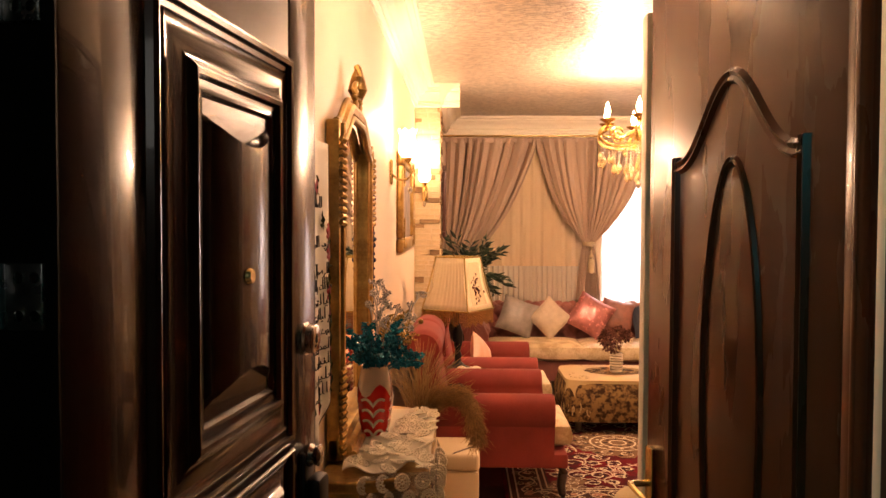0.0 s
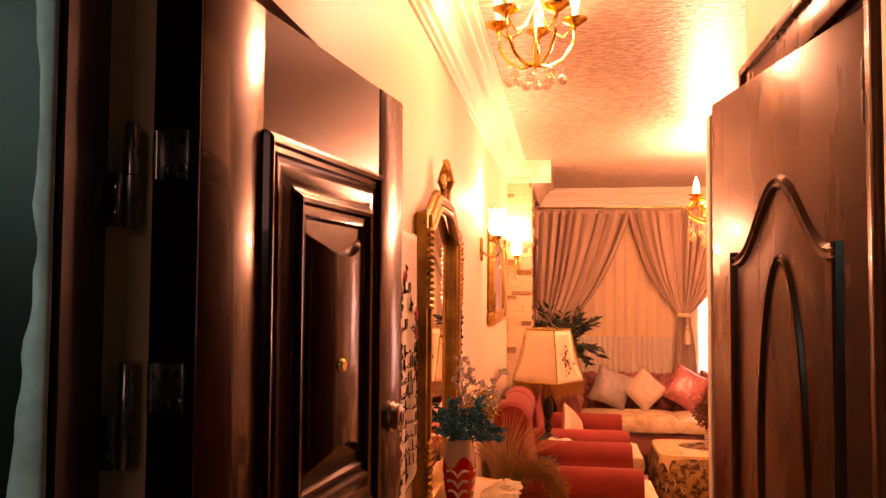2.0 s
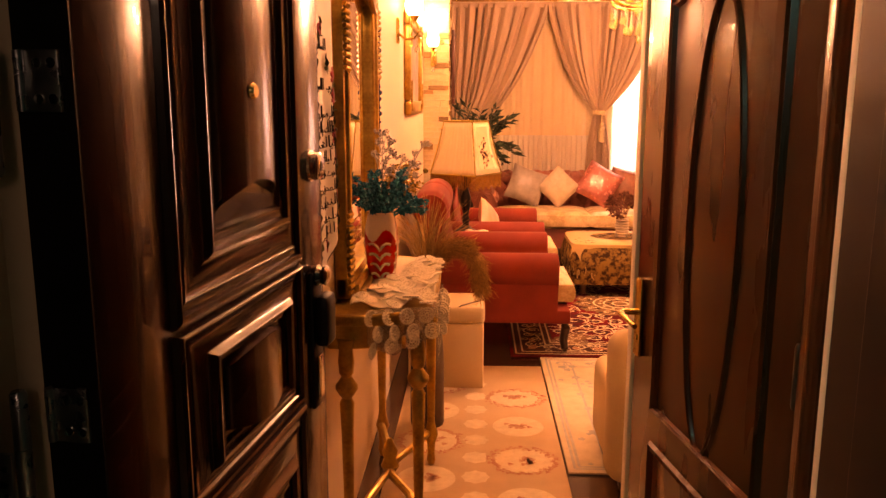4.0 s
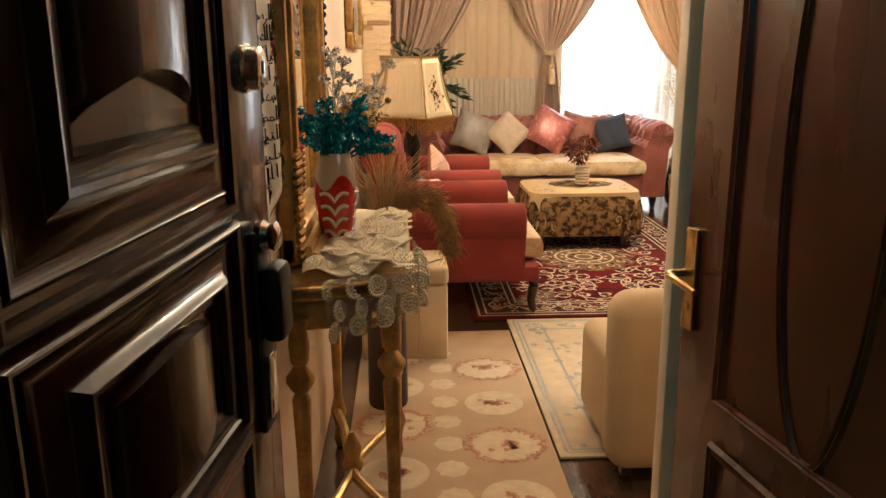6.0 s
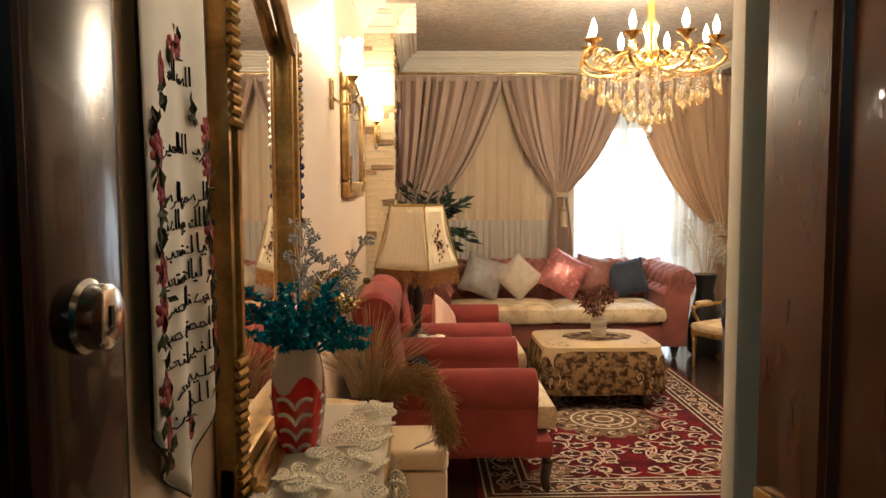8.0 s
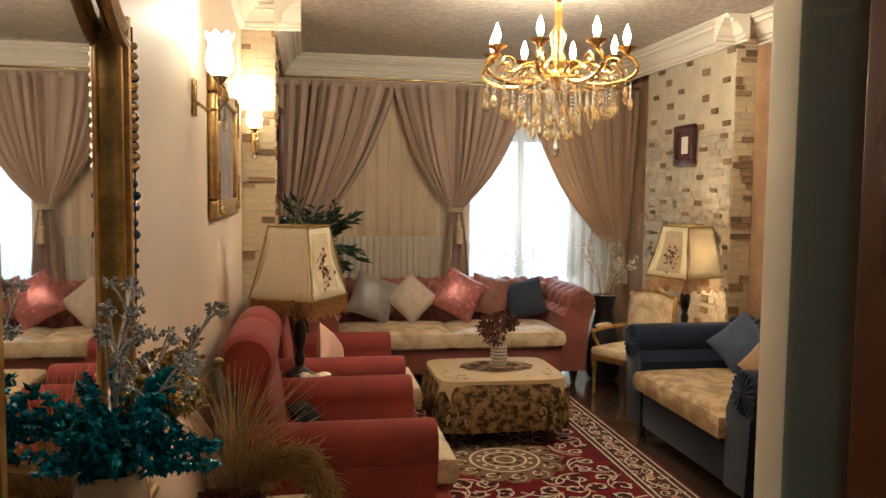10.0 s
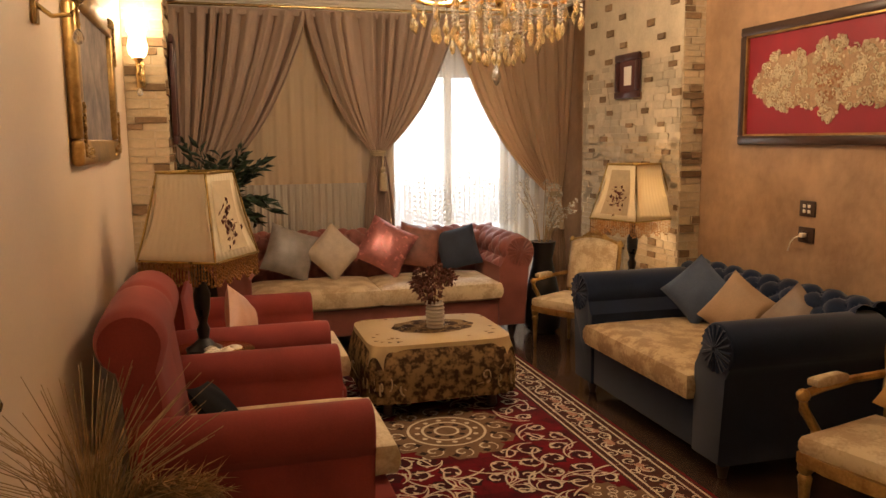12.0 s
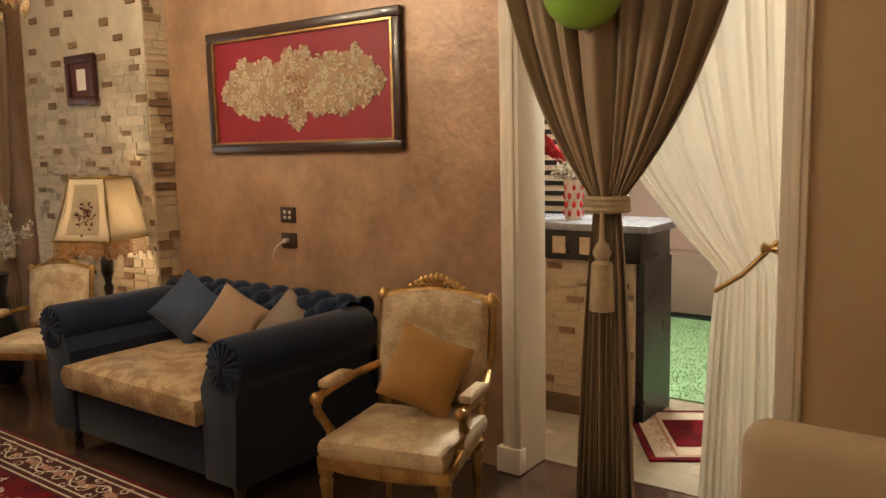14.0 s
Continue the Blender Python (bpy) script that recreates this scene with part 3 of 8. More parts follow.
# ---- floor coverings ----
def ribbon(bm, pts, w, z, taper=True):
    k = len(pts)
    prev = None
    for i, p in enumerate(pts):
        q0, q1 = Vector(pts[max(0, i - 1)]), Vector(pts[min(k - 1, i + 1)])
        t = (q1 - q0)
        if t.length < 1e-6:
            continue
        t.normalize()
        ww = w * (0.35 + 0.65 * math.sin(math.pi * min(1, 0.12 + 0.88 * (1 - i / k)))) if taper else w
        nrm = Vector((-t.y, t.x)) * ww / 2
        a, b = bm.verts.new((p[0] + nrm.x, p[1] + nrm.y, z)), bm.verts.new((p[0] - nrm.x, p[1] - nrm.y, z))
        if prev:
            bm.faces.new((prev[0], a, b, prev[1]))
        prev = (a, b)


def spiral(cx, cy, r, turns, a0, sgn, n=26):
    return [(cx + r * (1 - 0.86 * i / n) * math.cos(a0 + sgn * turns * 2 * math.pi * i / n), cy + r * (1 - 0.86 * i / n) * math.sin(a0 + sgn * turns * 2 * math.pi * i / n)) for i in range(n + 1)]


def disc(bm, cx, cy, r, z, n=14, petals=0, depth=0.0, ry=None):
    ry = ry or r
    vs = [bm.verts.new((cx + (1 + depth * math.cos(petals * 2 * math.pi * i / n)) * r * math.cos(2 * math.pi * i / n), cy + (1 + depth * math.cos(petals * 2 * math.pi * i / n)) * ry * math.sin(2 * math.pi * i / n), z)) for i in range(n)]
    bm.faces.new(vs)


M_RUG_RED = mat("crimson_rug_pile", (0.16, 0.006, 0.011), 0.95, scale=7, fine=240, bump=0.5, color2=(0.045, 0.004, 0.007), sharp=0.12)
M_RUG_CREAM = mat("cream_rug_pile", (0.60, 0.50, 0.36), 0.95, var=0.25, scale=14, fine=240, bump=0.5, sheen=0.1)
M_RUG_TAN = mat("tan_rug_pile", (0.19, 0.11, 0.06), 0.95, var=0.4, scale=14, fine=240, bump=0.5)
M_RUG_DARK = mat("brown_black_rug_pile", (0.035, 0.018, 0.014), 0.95, var=0.4, scale=14, fine=240, bump=0.5)
M_RUG_BEIGE = mat("beige_runner_pile", (0.42, 0.30, 0.19), 0.95, var=0.18, scale=8, fine=240, bump=0.4)
M_RUG_ROSE = mat("dull_red_runner_pattern", (0.27, 0.085, 0.06), 0.95, var=0.5, scale=60, fine=240, bump=0.4, color2=(0.45, 0.30, 0.2))
M_RUG_BLUE = mat("grey_blue_rug_pattern", (0.38, 0.38, 0.35), 0.95, var=0.3, scale=40, fine=240, bump=0.4)


def main_rug():
    x0, x1, y0, y1 = 0.31, 2.07, 4.45, 7.12
    g = empty("rug", pose(0, 0, 0), "crimson area rug with cream scrolls and a medallion", "rug")
    part("pile", bbox(x0, x1, y0, y1, -0.002, 0.010, bevel=0.003), M_RUG_RED, g)
    rnd = random.Random(11)
    z = 0.0115
    cx, cy = (x0 + x1) / 2, 5.72
    bm = bmesh.new()
    for inner, outer in (((0.02, 0.28), None),):
        a, b = inner
        for q in ((x0 + a, x1 - a, y0 + a, y0 + b), (x0 + a, x1 - a, y1 - b, y1 - a), (x0 + a, x0 + b, y0 + b, y1 - b), (x1 - b, x1 - a, y0 + b, y1 - b)):
            vs = [bm.verts.new((x, y, z)) for x, y in ((q[0], q[2]), (q[1], q[2]), (q[1], q[3]), (q[0], q[3]))]
            bm.faces.new(vs)
    part("border", bm, mat("maroon_brown_rug_pile", (0.10, 0.030, 0.020), 0.95, scale=22, fine=240, bump=0.5, color2=(0.030, 0.014, 0.010)), g, "maroon brown border band", smooth=False)
    # dark lines and vines on the border
    bm = bmesh.new()
    for k in (0.035, 0.075, 0.225, 0.262):
        c = [(x0 + k, y0 + k), (x1 - k, y0 + k), (x1 - k, y1 - k), (x0 + k, y1 - k), (x0 + k, y0 + k)]
        for p, q in zip(c, c[1:]):
            ribbon(bm, [p, q], 0.011, z + 0.001, False)
    def border_run(p, q):
        p, q = Vector(p), Vector(q)
        L = (q - p).length
        d = (q - p) / L
        nrm = Vector((-d.y, d.x))
        wave = [p + d * (L * i / 160) + nrm * 0.045 * math.sin(2 * math.pi * L * i / 160 / 0.30) for i in range(161)]
        ribbon(bm, wave, 0.010, z + 0.001, False)
        s = 0.08
        k = 0
        while s < L:
            c = p + d * s + nrm * (-0.02 if k % 2 else 0.02)
            ribbon(bm, spiral(c.x, c.y, 0.042, 1.3, rnd.random() * 6, 1 if k % 2 else -1, 16), 0.011, z + 0.0014)
            ribbon(bm, spiral(c.x + nrm.x * (0.075 if k % 2 else -0.075), c.y + nrm.y * (0.075 if k % 2 else -0.075), 0.034, 1.2, rnd.random() * 6, -1 if k % 2 else 1, 12), 0.010, z + 0.0018)
            s += 0.105
            k += 1
    e = 0.15
    border_run((x0 + e, y0 + e), (x1 - e, y0 + e))
    border_run((x0 + e, y1 - e), (x1 - e, y1 - e))
    border_run((x0 + e, y0 + e), (x0 + e, y1 - e))
    border_run((x1 - e, y0 + e), (x1 - e, y1 - e))
    tagged(part("border_pattern", bm, M_RUG_CREAM, g, "cream vine on the border", smooth=False), kind="stuff")
    bm = bmesh.new()
    for k in range(110):
        q = (rnd.uniform(x0 + .1, x1 - .1), rnd.choice((y0 + .15, y1 - .15))) if k % 2 else (rnd.choice((x0 + .15, x1 - .15)), rnd.uniform(y0 + .1, y1 - .1))
        disc(bm, q[0], q[1], 0.022, z + 0.0006 + 0.00001 * k, 15, 5, 0.25)
    tagged(part("border_flower_pattern", bm, M_RUG_ROSE, g, smooth=False), kind="stuff")
    # field scrolls, mirrored about both axes
    bm, bd = bmesh.new(), bmesh.new()
    fx, fy = (x1 - x0) / 2 - 0.30, 1.02
    cells = []
    for gx in range(5):
        for gy in range(8):
            cells.append((0.06 + gx * 0.135 + (0.067 if gy % 2 else 0.0), 0.08 + gy * 0.135))
    for ix, (ax, ay) in enumerate(cells):
        if (ax / 0.37) ** 2 + (ay / 0.40) ** 2 < 1 or ax > fx or ay > fy + 0.05:
            continue
        r, a0, tw = rnd.uniform(0.055, 0.085), rnd.random() * 6.28, rnd.uniform(1.0, 1.5)
        s = 1 if (ix % 2) else -1
        for mx in (1, -1):
            for my in (1, -1):
                sp = [(cx + mx * (ax + p[0]), cy + my * (ay + p[1])) for p in spiral(0, 0, r, tw, a0, s)]
                ribbon(bm, sp, 0.0105, z)
                # a tail that runs to the neighbour
                p0 = Vector(sp[0])
                tail = [p0 + Vector((mx * 0.22 * t * math.cos(a0 + s * (1.6 + t)), my * 0.22 * t * math.sin(a0 + s * (1.6 + t)))) for t in [i / 12 for i in range(13)]]
                ribbon(bm, tail, 0.0105, z)
                disc(bd, cx + mx * ax, cy + my * ay, r * 0.70, z - 0.0006, 18, 6, 0.14)
                for j in (6, 11, 17):
                    q = Vector(sp[j])
                    disc(bm, q.x + rnd.uniform(-.012, .012), q.y + rnd.uniform(-.012, .012), 0.012, z + 0.0004, 12, 3, 0.35)
    tagged(part("scrollwork", bm, M_RUG_CREAM, g, "raised cream scrollwork", smooth=False), kind="stuff")
    tagged(part("dark_ground", bd, mat("dark_maroon_rug_pile", (0.055, 0.006, 0.009), 0.95, scale=18, fine=240, bump=0.5, color2=(0.02, 0.005, 0.006)), g, smooth=False), kind="stuff")
    # medallion
    bm = bmesh.new()
    for i in range(12):
        a = 2 * math.pi * i / 12
        disc(bm, cx + 0.27 * math.cos(a), cy + 0.29 * math.sin(a), 0.085, z + (0.0006 if i % 2 else 0.0010), 18, 6, 0.12)
    disc(bm, cx, cy, 0.25, z + 0.0014, 32)
    for sx in (-1, 1):
        for sy in (-1, 1):
            for r in (0.10, 0.2, 0.3):
                disc(bm, cx + sx * (fx + 0.02 - r * 0.5), cy + sy * (fy + 0.02 - r * 0.55), 0.085, z + 0.0003 + 0.004 * r, 20, 7, 0.16)
    tagged(part("medallion", bm, M_RUG_TAN, g, "tan and cream centre medallion", smooth=False), kind="stuff")
    bm = bmesh.new()
    for r in (0.06, 0.125, 0.20):
        ribbon(bm, [(cx + r * math.cos(a), cy + r * math.sin(a)) for a in [2 * math.pi * i / 48 for i in range(49)]], 0.014, z + 0.0020, False)
    for sx in (-1, 1):
        for sy in (-1, 1):
            for r in (0.10, 0.2, 0.3):
                ccx, ccy = cx + sx * (fx + 0.02 - r * 0.5), cy + sy * (fy + 0.02 - r * 0.55)
                for q in range(4):
                    ribbon(bm, spiral(ccx + 0.042 * math.cos(q * 1.571 + r), ccy + 0.042 * math.sin(q * 1.571 + r), 0.026, 1.1, q * 1.571, 1, 10), 0.008, z + 0.0020 + 0.0004 * r)
    for i in range(12):
        a = 2 * math.pi * i / 12
        ribbon(bm, spiral(cx + 0.27 * math.cos(a), cy + 0.29 * math.sin(a), 0.06, 1.2, a, 1, 16), 0.011, z + 0.0020)
        disc(bm, cx + 0.155 * math.cos(a), cy + 0.155 * math.sin(a), 0.014, z + 0.0021, 10)
    tagged(part("medallion_linework", bm, M_RUG_CREAM, g, smooth=False), kind="stuff")
    bm = bmesh.new()
    for i in range(24):
        a = 2 * math.pi * (i + 0.5) / 24
        r = 0.31 if i % 2 else 0.24
        disc(bm, cx + r * math.cos(a), cy + r * 1.05 * math.sin(a), 0.019, z + 0.0024, 12, 4, 0.3)
    for i in range(8):
        a = 2 * math.pi * i / 8
        disc(bm, cx + 0.092 * math.cos(a), cy + 0.092 * math.sin(a), 0.016, z + 0.0025, 10)
    tagged(part("medallion_flower_pattern", bm, M_RUG_DARK, g, smooth=False), kind="stuff")


main_rug()


def runner():
    x0, x1, y0, y1 = -0.27, 0.475, 0.85, 4.26
    g = empty("runner_rug", pose(0, 0, 0), "beige hall runner with rose wreath medallions", "rug")
    part("pile", bbox(x0, x1, y0, y1, -0.002, 0.008, bevel=0.002), M_RUG_BEIGE, g)
    rnd = random.Random(5)
    cream, rose, dark = bmesh.new(), bmesh.new(), bmesh.new()
    cxs = (-0.10, 0.30)
    k = 0
    y = 1.05
    while y < 4.2:
        for j, cx in enumerate(cxs):
            cy = y + (0.18 if j else 0)
            if cy > 4.1:
                continue
            big = (k + j) % 2 == 0
            disc(cream, cx, cy, 0.135 if big else 0.12, 0.0088, 28, 0, 0, 0.115)
            if big:
                for i in range(84):
                    a = 2 * math.pi * i / 84
                    q = rnd.uniform(-.020, .016)
                    disc(rose, cx + (0.142 + q) * math.cos(a), cy + (0.120 + q) * math.sin(a), rnd.uniform(0.007, 0.012), 0.0094 + 0.000002 * i, 9, 3, 0.4)
            for i in range(5):
                disc(dark, cx + rnd.uniform(-.05, .05), cy + rnd.uniform(-.03, .03), 0.017, 0.0097, 10, 3, 0.3)
                disc(rose, cx + rnd.uniform(-.06, .06), cy + rnd.uniform(-.04, .04), 0.013, 0.0096, 10, 3, 0.3)
            disc(cream, cx - 0.2 * (1 if j else -1), cy + 0.02, 0.055, 0.0087, 24, 8, 0.09)
        y += 0.36
        k += 1
    tagged(part("medallion_pattern", cream, mat("pale_runner_pattern", (0.56, 0.45, 0.31), 0.95, var=0.2, scale=30, fine=240, bump=0.4), g, smooth=False), kind="stuff")
    tagged(part("wreath_pattern", rose, M_RUG_ROSE, g, "dull red flower wreaths", smooth=False), kind="stuff")
    tagged(part("blossom_pattern", dark, M_RUG_ROSE, g, smooth=False), kind="stuff")


runner()


def pale_rug():
    x0, x1, y0, y1 = 0.485, 1.75, 2.93, 4.43
    g = empty("pale_rug", pose(0, 0, 0), "pale cream rug with grey-blue floral pattern", "rug")
    part("pile", bbox(x0, x1, y0, y1, -0.002, 0.008, bevel=0.002), M_RUG_CREAM, g)
    bm = bmesh.new()
    rnd = random.Random(8)
    for k in (0.03, 0.05, 0.17):
        c = [(x0 + k, y0 + k), (x1 - k, y0 + k), (x1 - k, y1 - k), (x0 + k, y1 - k), (x0 + k, y0 + k)]
        for p, q in zip(c, c[1:]):
            ribbon(bm, [p, q], 0.012, 0.009, False)
    for i in range(120):
        x, y = rnd.uniform(x0 + .07, x1 - .07), rnd.uniform(y0 + .07, y1 - .07)
        if i % 3 == 0:
            ribbon(bm, spiral(x, y, 0.05, 1.1, rnd.random() * 6, rnd.choice((1, -1)), 12), 0.012, 0.0092)
        else:
            disc(bm, x, y, rnd.uniform(0.012, 0.03), 0.0091, 15, 5, 0.25)
    tagged(part("flower_pattern", bm, M_RUG_BLUE, g, smooth=False), kind="stuff")


pale_rug()
# ---- seating ----
def roll_outline(aw, h, r, z0, out):
    """Outline of a rolled arm in (x, z): inner side at x = 0, the roll leaning outwards (to -x when out = -1)."""
    cx, cz = aw * 0.62, h - r
    pts = [(0, z0)]
    pts.append((0, cz - r * 0.9))
    n = 18
    for i in range(n + 1):
        a = radians(200 + (-240) * i / n)
        pts.append((cx + r * math.cos(a), cz + r * math.sin(a)))
    pts.append((aw * 0.82, cz - r * 1.02))
    pts.append((aw * 0.80, z0))
    return [(out * a, b) for a, b in pts]


def button(bm, p, nrm=None):
    bmesh.ops.create_icosphere(bm, subdivisions=1, radius=0.010, matrix=Matrix.Translation(p))


def cabriole(parent, x, y, h, material, sx=1, sy=-1):
    bm = bmesh.new()
    tube(bm, [(x, y, h), (x + 0.015 * sx, y + 0.015 * sy, h * 0.72), (x + 0.004 * sx, y + 0.004 * sy, h * 0.35), (x + 0.012 * sx, y + 0.012 * sy, 0.03), (x + 0.02 * sx, y + 0.022 * sy, 0.0)], 0.032, 10, 0.019)
    return part("leg", bm, material, parent)


def chesterfield(name, m, W, D, label, fabric, seat_mat, back_h, arm_h, seats, group="", roll=0.115, tuft=0.024, base0=0.11, arm_tuft=True):
    """A sofa with a tufted rolled back and rolled arms; the front looks along its own -y, x runs along it."""
    g = empty(name, m, label, "sofa", group)
    aw = 0.27
    part("base", bbox(-W / 2 + 0.06, W / 2 - 0.06, 0.02, D - 0.05, base0, 0.31, bevel=0.012), fabric, g)
    # back: a padded sheet up the front, over the roll and down behind
    r = roll
    prof = []
    yb, zt = D - 0.30, back_h - r
    for i in range(12):
        t = i / 11
        prof.append((yb + 0.05 * t, 0.30 + (zt - 0.02 - 0.30) * t))
    for i in range(1, 15):
        a = radians(190 - 235 * i / 14)
        prof.append((yb + 0.05 + r * 0.95 + r * math.cos(a), zt + r * math.sin(a)))
    prof += [(D - 0.03, zt - 0.10), (D - 0.03, 0.12)]
    L = [0]
    for p, q in zip(prof, prof[1:]):
        L.append(L[-1] + math.hypot(q[0] - p[0], q[1] - p[1]))
    span = W - 0.16

    def fn(u, v):
        s = v * L[-1]
        k = max(i for i in range(len(L)) if L[i] <= s + 1e-9)
        k = min(k, len(prof) - 2)
        f = (s - L[k]) / max(1e-6, L[k + 1] - L[k])
        y, z = prof[k][0] + (prof[k + 1][0] - prof[k][0]) * f, prof[k][1] + (prof[k + 1][1] - prof[k][1]) * f
        ty, tz = prof[k + 1][0] - prof[k][0], prof[k + 1][1] - prof[k][1]
        ln = math.hypot(ty, tz)
        ny, nz = -tz / ln, ty / ln
        cell = 0.155
        a, b = (u * span / cell + s / cell * 0.9), (u * span / cell - s / cell * 0.9)
        q = (abs(math.sin(math.pi * a / 1.0)) * abs(math.sin(math.pi * b / 1.0))) ** 0.35
        fade = 1 if s < L[-1] * 0.62 else max(0, 1 - (s - L[-1] * 0.62) / (0.12 * L[-1]))
        dsp = tuft * 2 * (q - 0.6) * fade * (1 if tuft else 0)
        return (-span / 2 + span * u, y + ny * dsp, z + nz * dsp)
    back = part("backrest", sheet(bmesh.new(), int(span / 0.0125), 70, fn), fabric, g, "buttoned rolled backrest")
    bm = bmesh.new()
    for row in range(1, 4):
        for i in range(int(span / 0.155) + 1):
            u = ((i + (0.5 if row % 2 else 0)) * 0.155) / span
            v = (row * 0.0861) / L[-1]
            if 0.03 < u < 0.97 and v < 0.6:
                p = fn(u, v)
                button(bm, p)
    tagged(part("buttons", bm, fabric, back), kind="stuff")
    for sgn in (-1, 1):
        x = sgn * (W / 2 - aw)
        outl = [(x + a, b) for a, b in roll_outline(aw, arm_h, roll, base0, sgn)]
        if sgn < 0:
            outl = outl[::-1]
        bm = extrude(bmesh.new(), outl, 0.0, D - 0.12, "y", bevel=0.012)
        arm = part("arm", bm, fabric, g, "thick rolled arm")
        if tuft and arm_tuft:
            path = roll_outline(aw, arm_h, roll, base0, sgn)[1:21]
            path = [(x + a, b) for a, b in path]
            LL = [0]
            for p, q in zip(path, path[1:]):
                LL.append(LL[-1] + math.hypot(q[0] - p[0], q[1] - p[1]))

            def fa(u, v):
                s = v * LL[-1]
                k = min(max(i for i in range(len(LL)) if LL[i] <= s + 1e-9), len(path) - 2)
                f = (s - LL[k]) / max(1e-6, LL[k + 1] - LL[k])
                px, pz = path[k][0] + (path[k + 1][0] - path[k][0]) * f, path[k][1] + (path[k + 1][1] - path[k][1]) * f
                tx, tz = path[k + 1][0] - path[k][0], path[k + 1][1] - path[k][1]
                ln = max(1e-6, math.hypot(tx, tz))
                nx, nz = -tz / ln * sgn, tx / ln * sgn
                q = (abs(math.sin(math.pi * (u * 4.5 + s / 0.155 * 0.9))) * abs(math.sin(math.pi * (u * 4.5 - s / 0.155 * 0.9)))) ** 0.35
                rim_k = min(1, 12 * u, 12 * (1 - u), max(0.0, 6 * (0.66 - v)))
                dsp = (0.002 + 0.030 * q) * max(0.0, rim_k)
                return (px + nx * dsp, 0.012 + (D - 0.16) * u, pz + nz * dsp)
            part("tufting", sheet(bmesh.new(), 60, 44, fa), fabric, arm, "buttoned arm padding")
        # pleated scroll front
        bm = bmesh.new()
        cx, cz = x + sgn * aw * 0.62, arm_h - roll
        for i in range(18):
            a0 = 2 * math.pi * i / 18
            tube(bm, [(cx + 0.012 * math.cos(a0), -0.012, cz + 0.012 * math.sin(a0)), (cx + roll * 0.5 * math.cos(a0), -0.008, cz + roll * 0.5 * math.sin(a0)), (cx + roll * 0.9 * math.cos(a0), -0.001, cz + roll * 0.9 * math.sin(a0))], 0.004, 5, 0.009)
        tagged(part("pleats", bm, fabric, arm), kind="stuff")
    sw = (W - 2 * aw + 0.02) / seats
    for i in range(seats):
        mm = Matrix.Translation((-W / 2 + aw - 0.01 + sw * (i + 0.5), (D - 0.30) / 2 - 0.02, 0.30))
        part("seat_cushion", cushion(bmesh.new(), sw - 0.008, D - 0.27, 0.175, m=mm, n=18), seat_mat, g, "cream brocade box cushion")
    for sx in (-1, 1):
        for y in (0.08, D - 0.1):
            part("leg", lathe(bmesh.new(), [(0.018, 0), (0.024, 0.03), (0.036, 0.09), (0.036, base0 + 0.004)], 12, (sx * (W / 2 - 0.14), y, 0)), M_DARKWOOD, g)
    return g


chesterfield("tufted_sofa", pose(1.20, 7.45, 0), 2.34, 0.86, "dusty rose buttoned sofa with cream seat cushions", M_ROSE_SOFA, M_CREAM_SEAT, 0.80, 0.78, 2)
chesterfield("loveseat", pose(2.14, 5.485, 0, 0, 0, -90), 1.56, 0.94, "dark slate-blue velvet buttoned loveseat with gold seat", M_NAVY, M_GOLD_SEAT, 0.76, 0.72, 1, base0=0.09, arm_tuft=False)


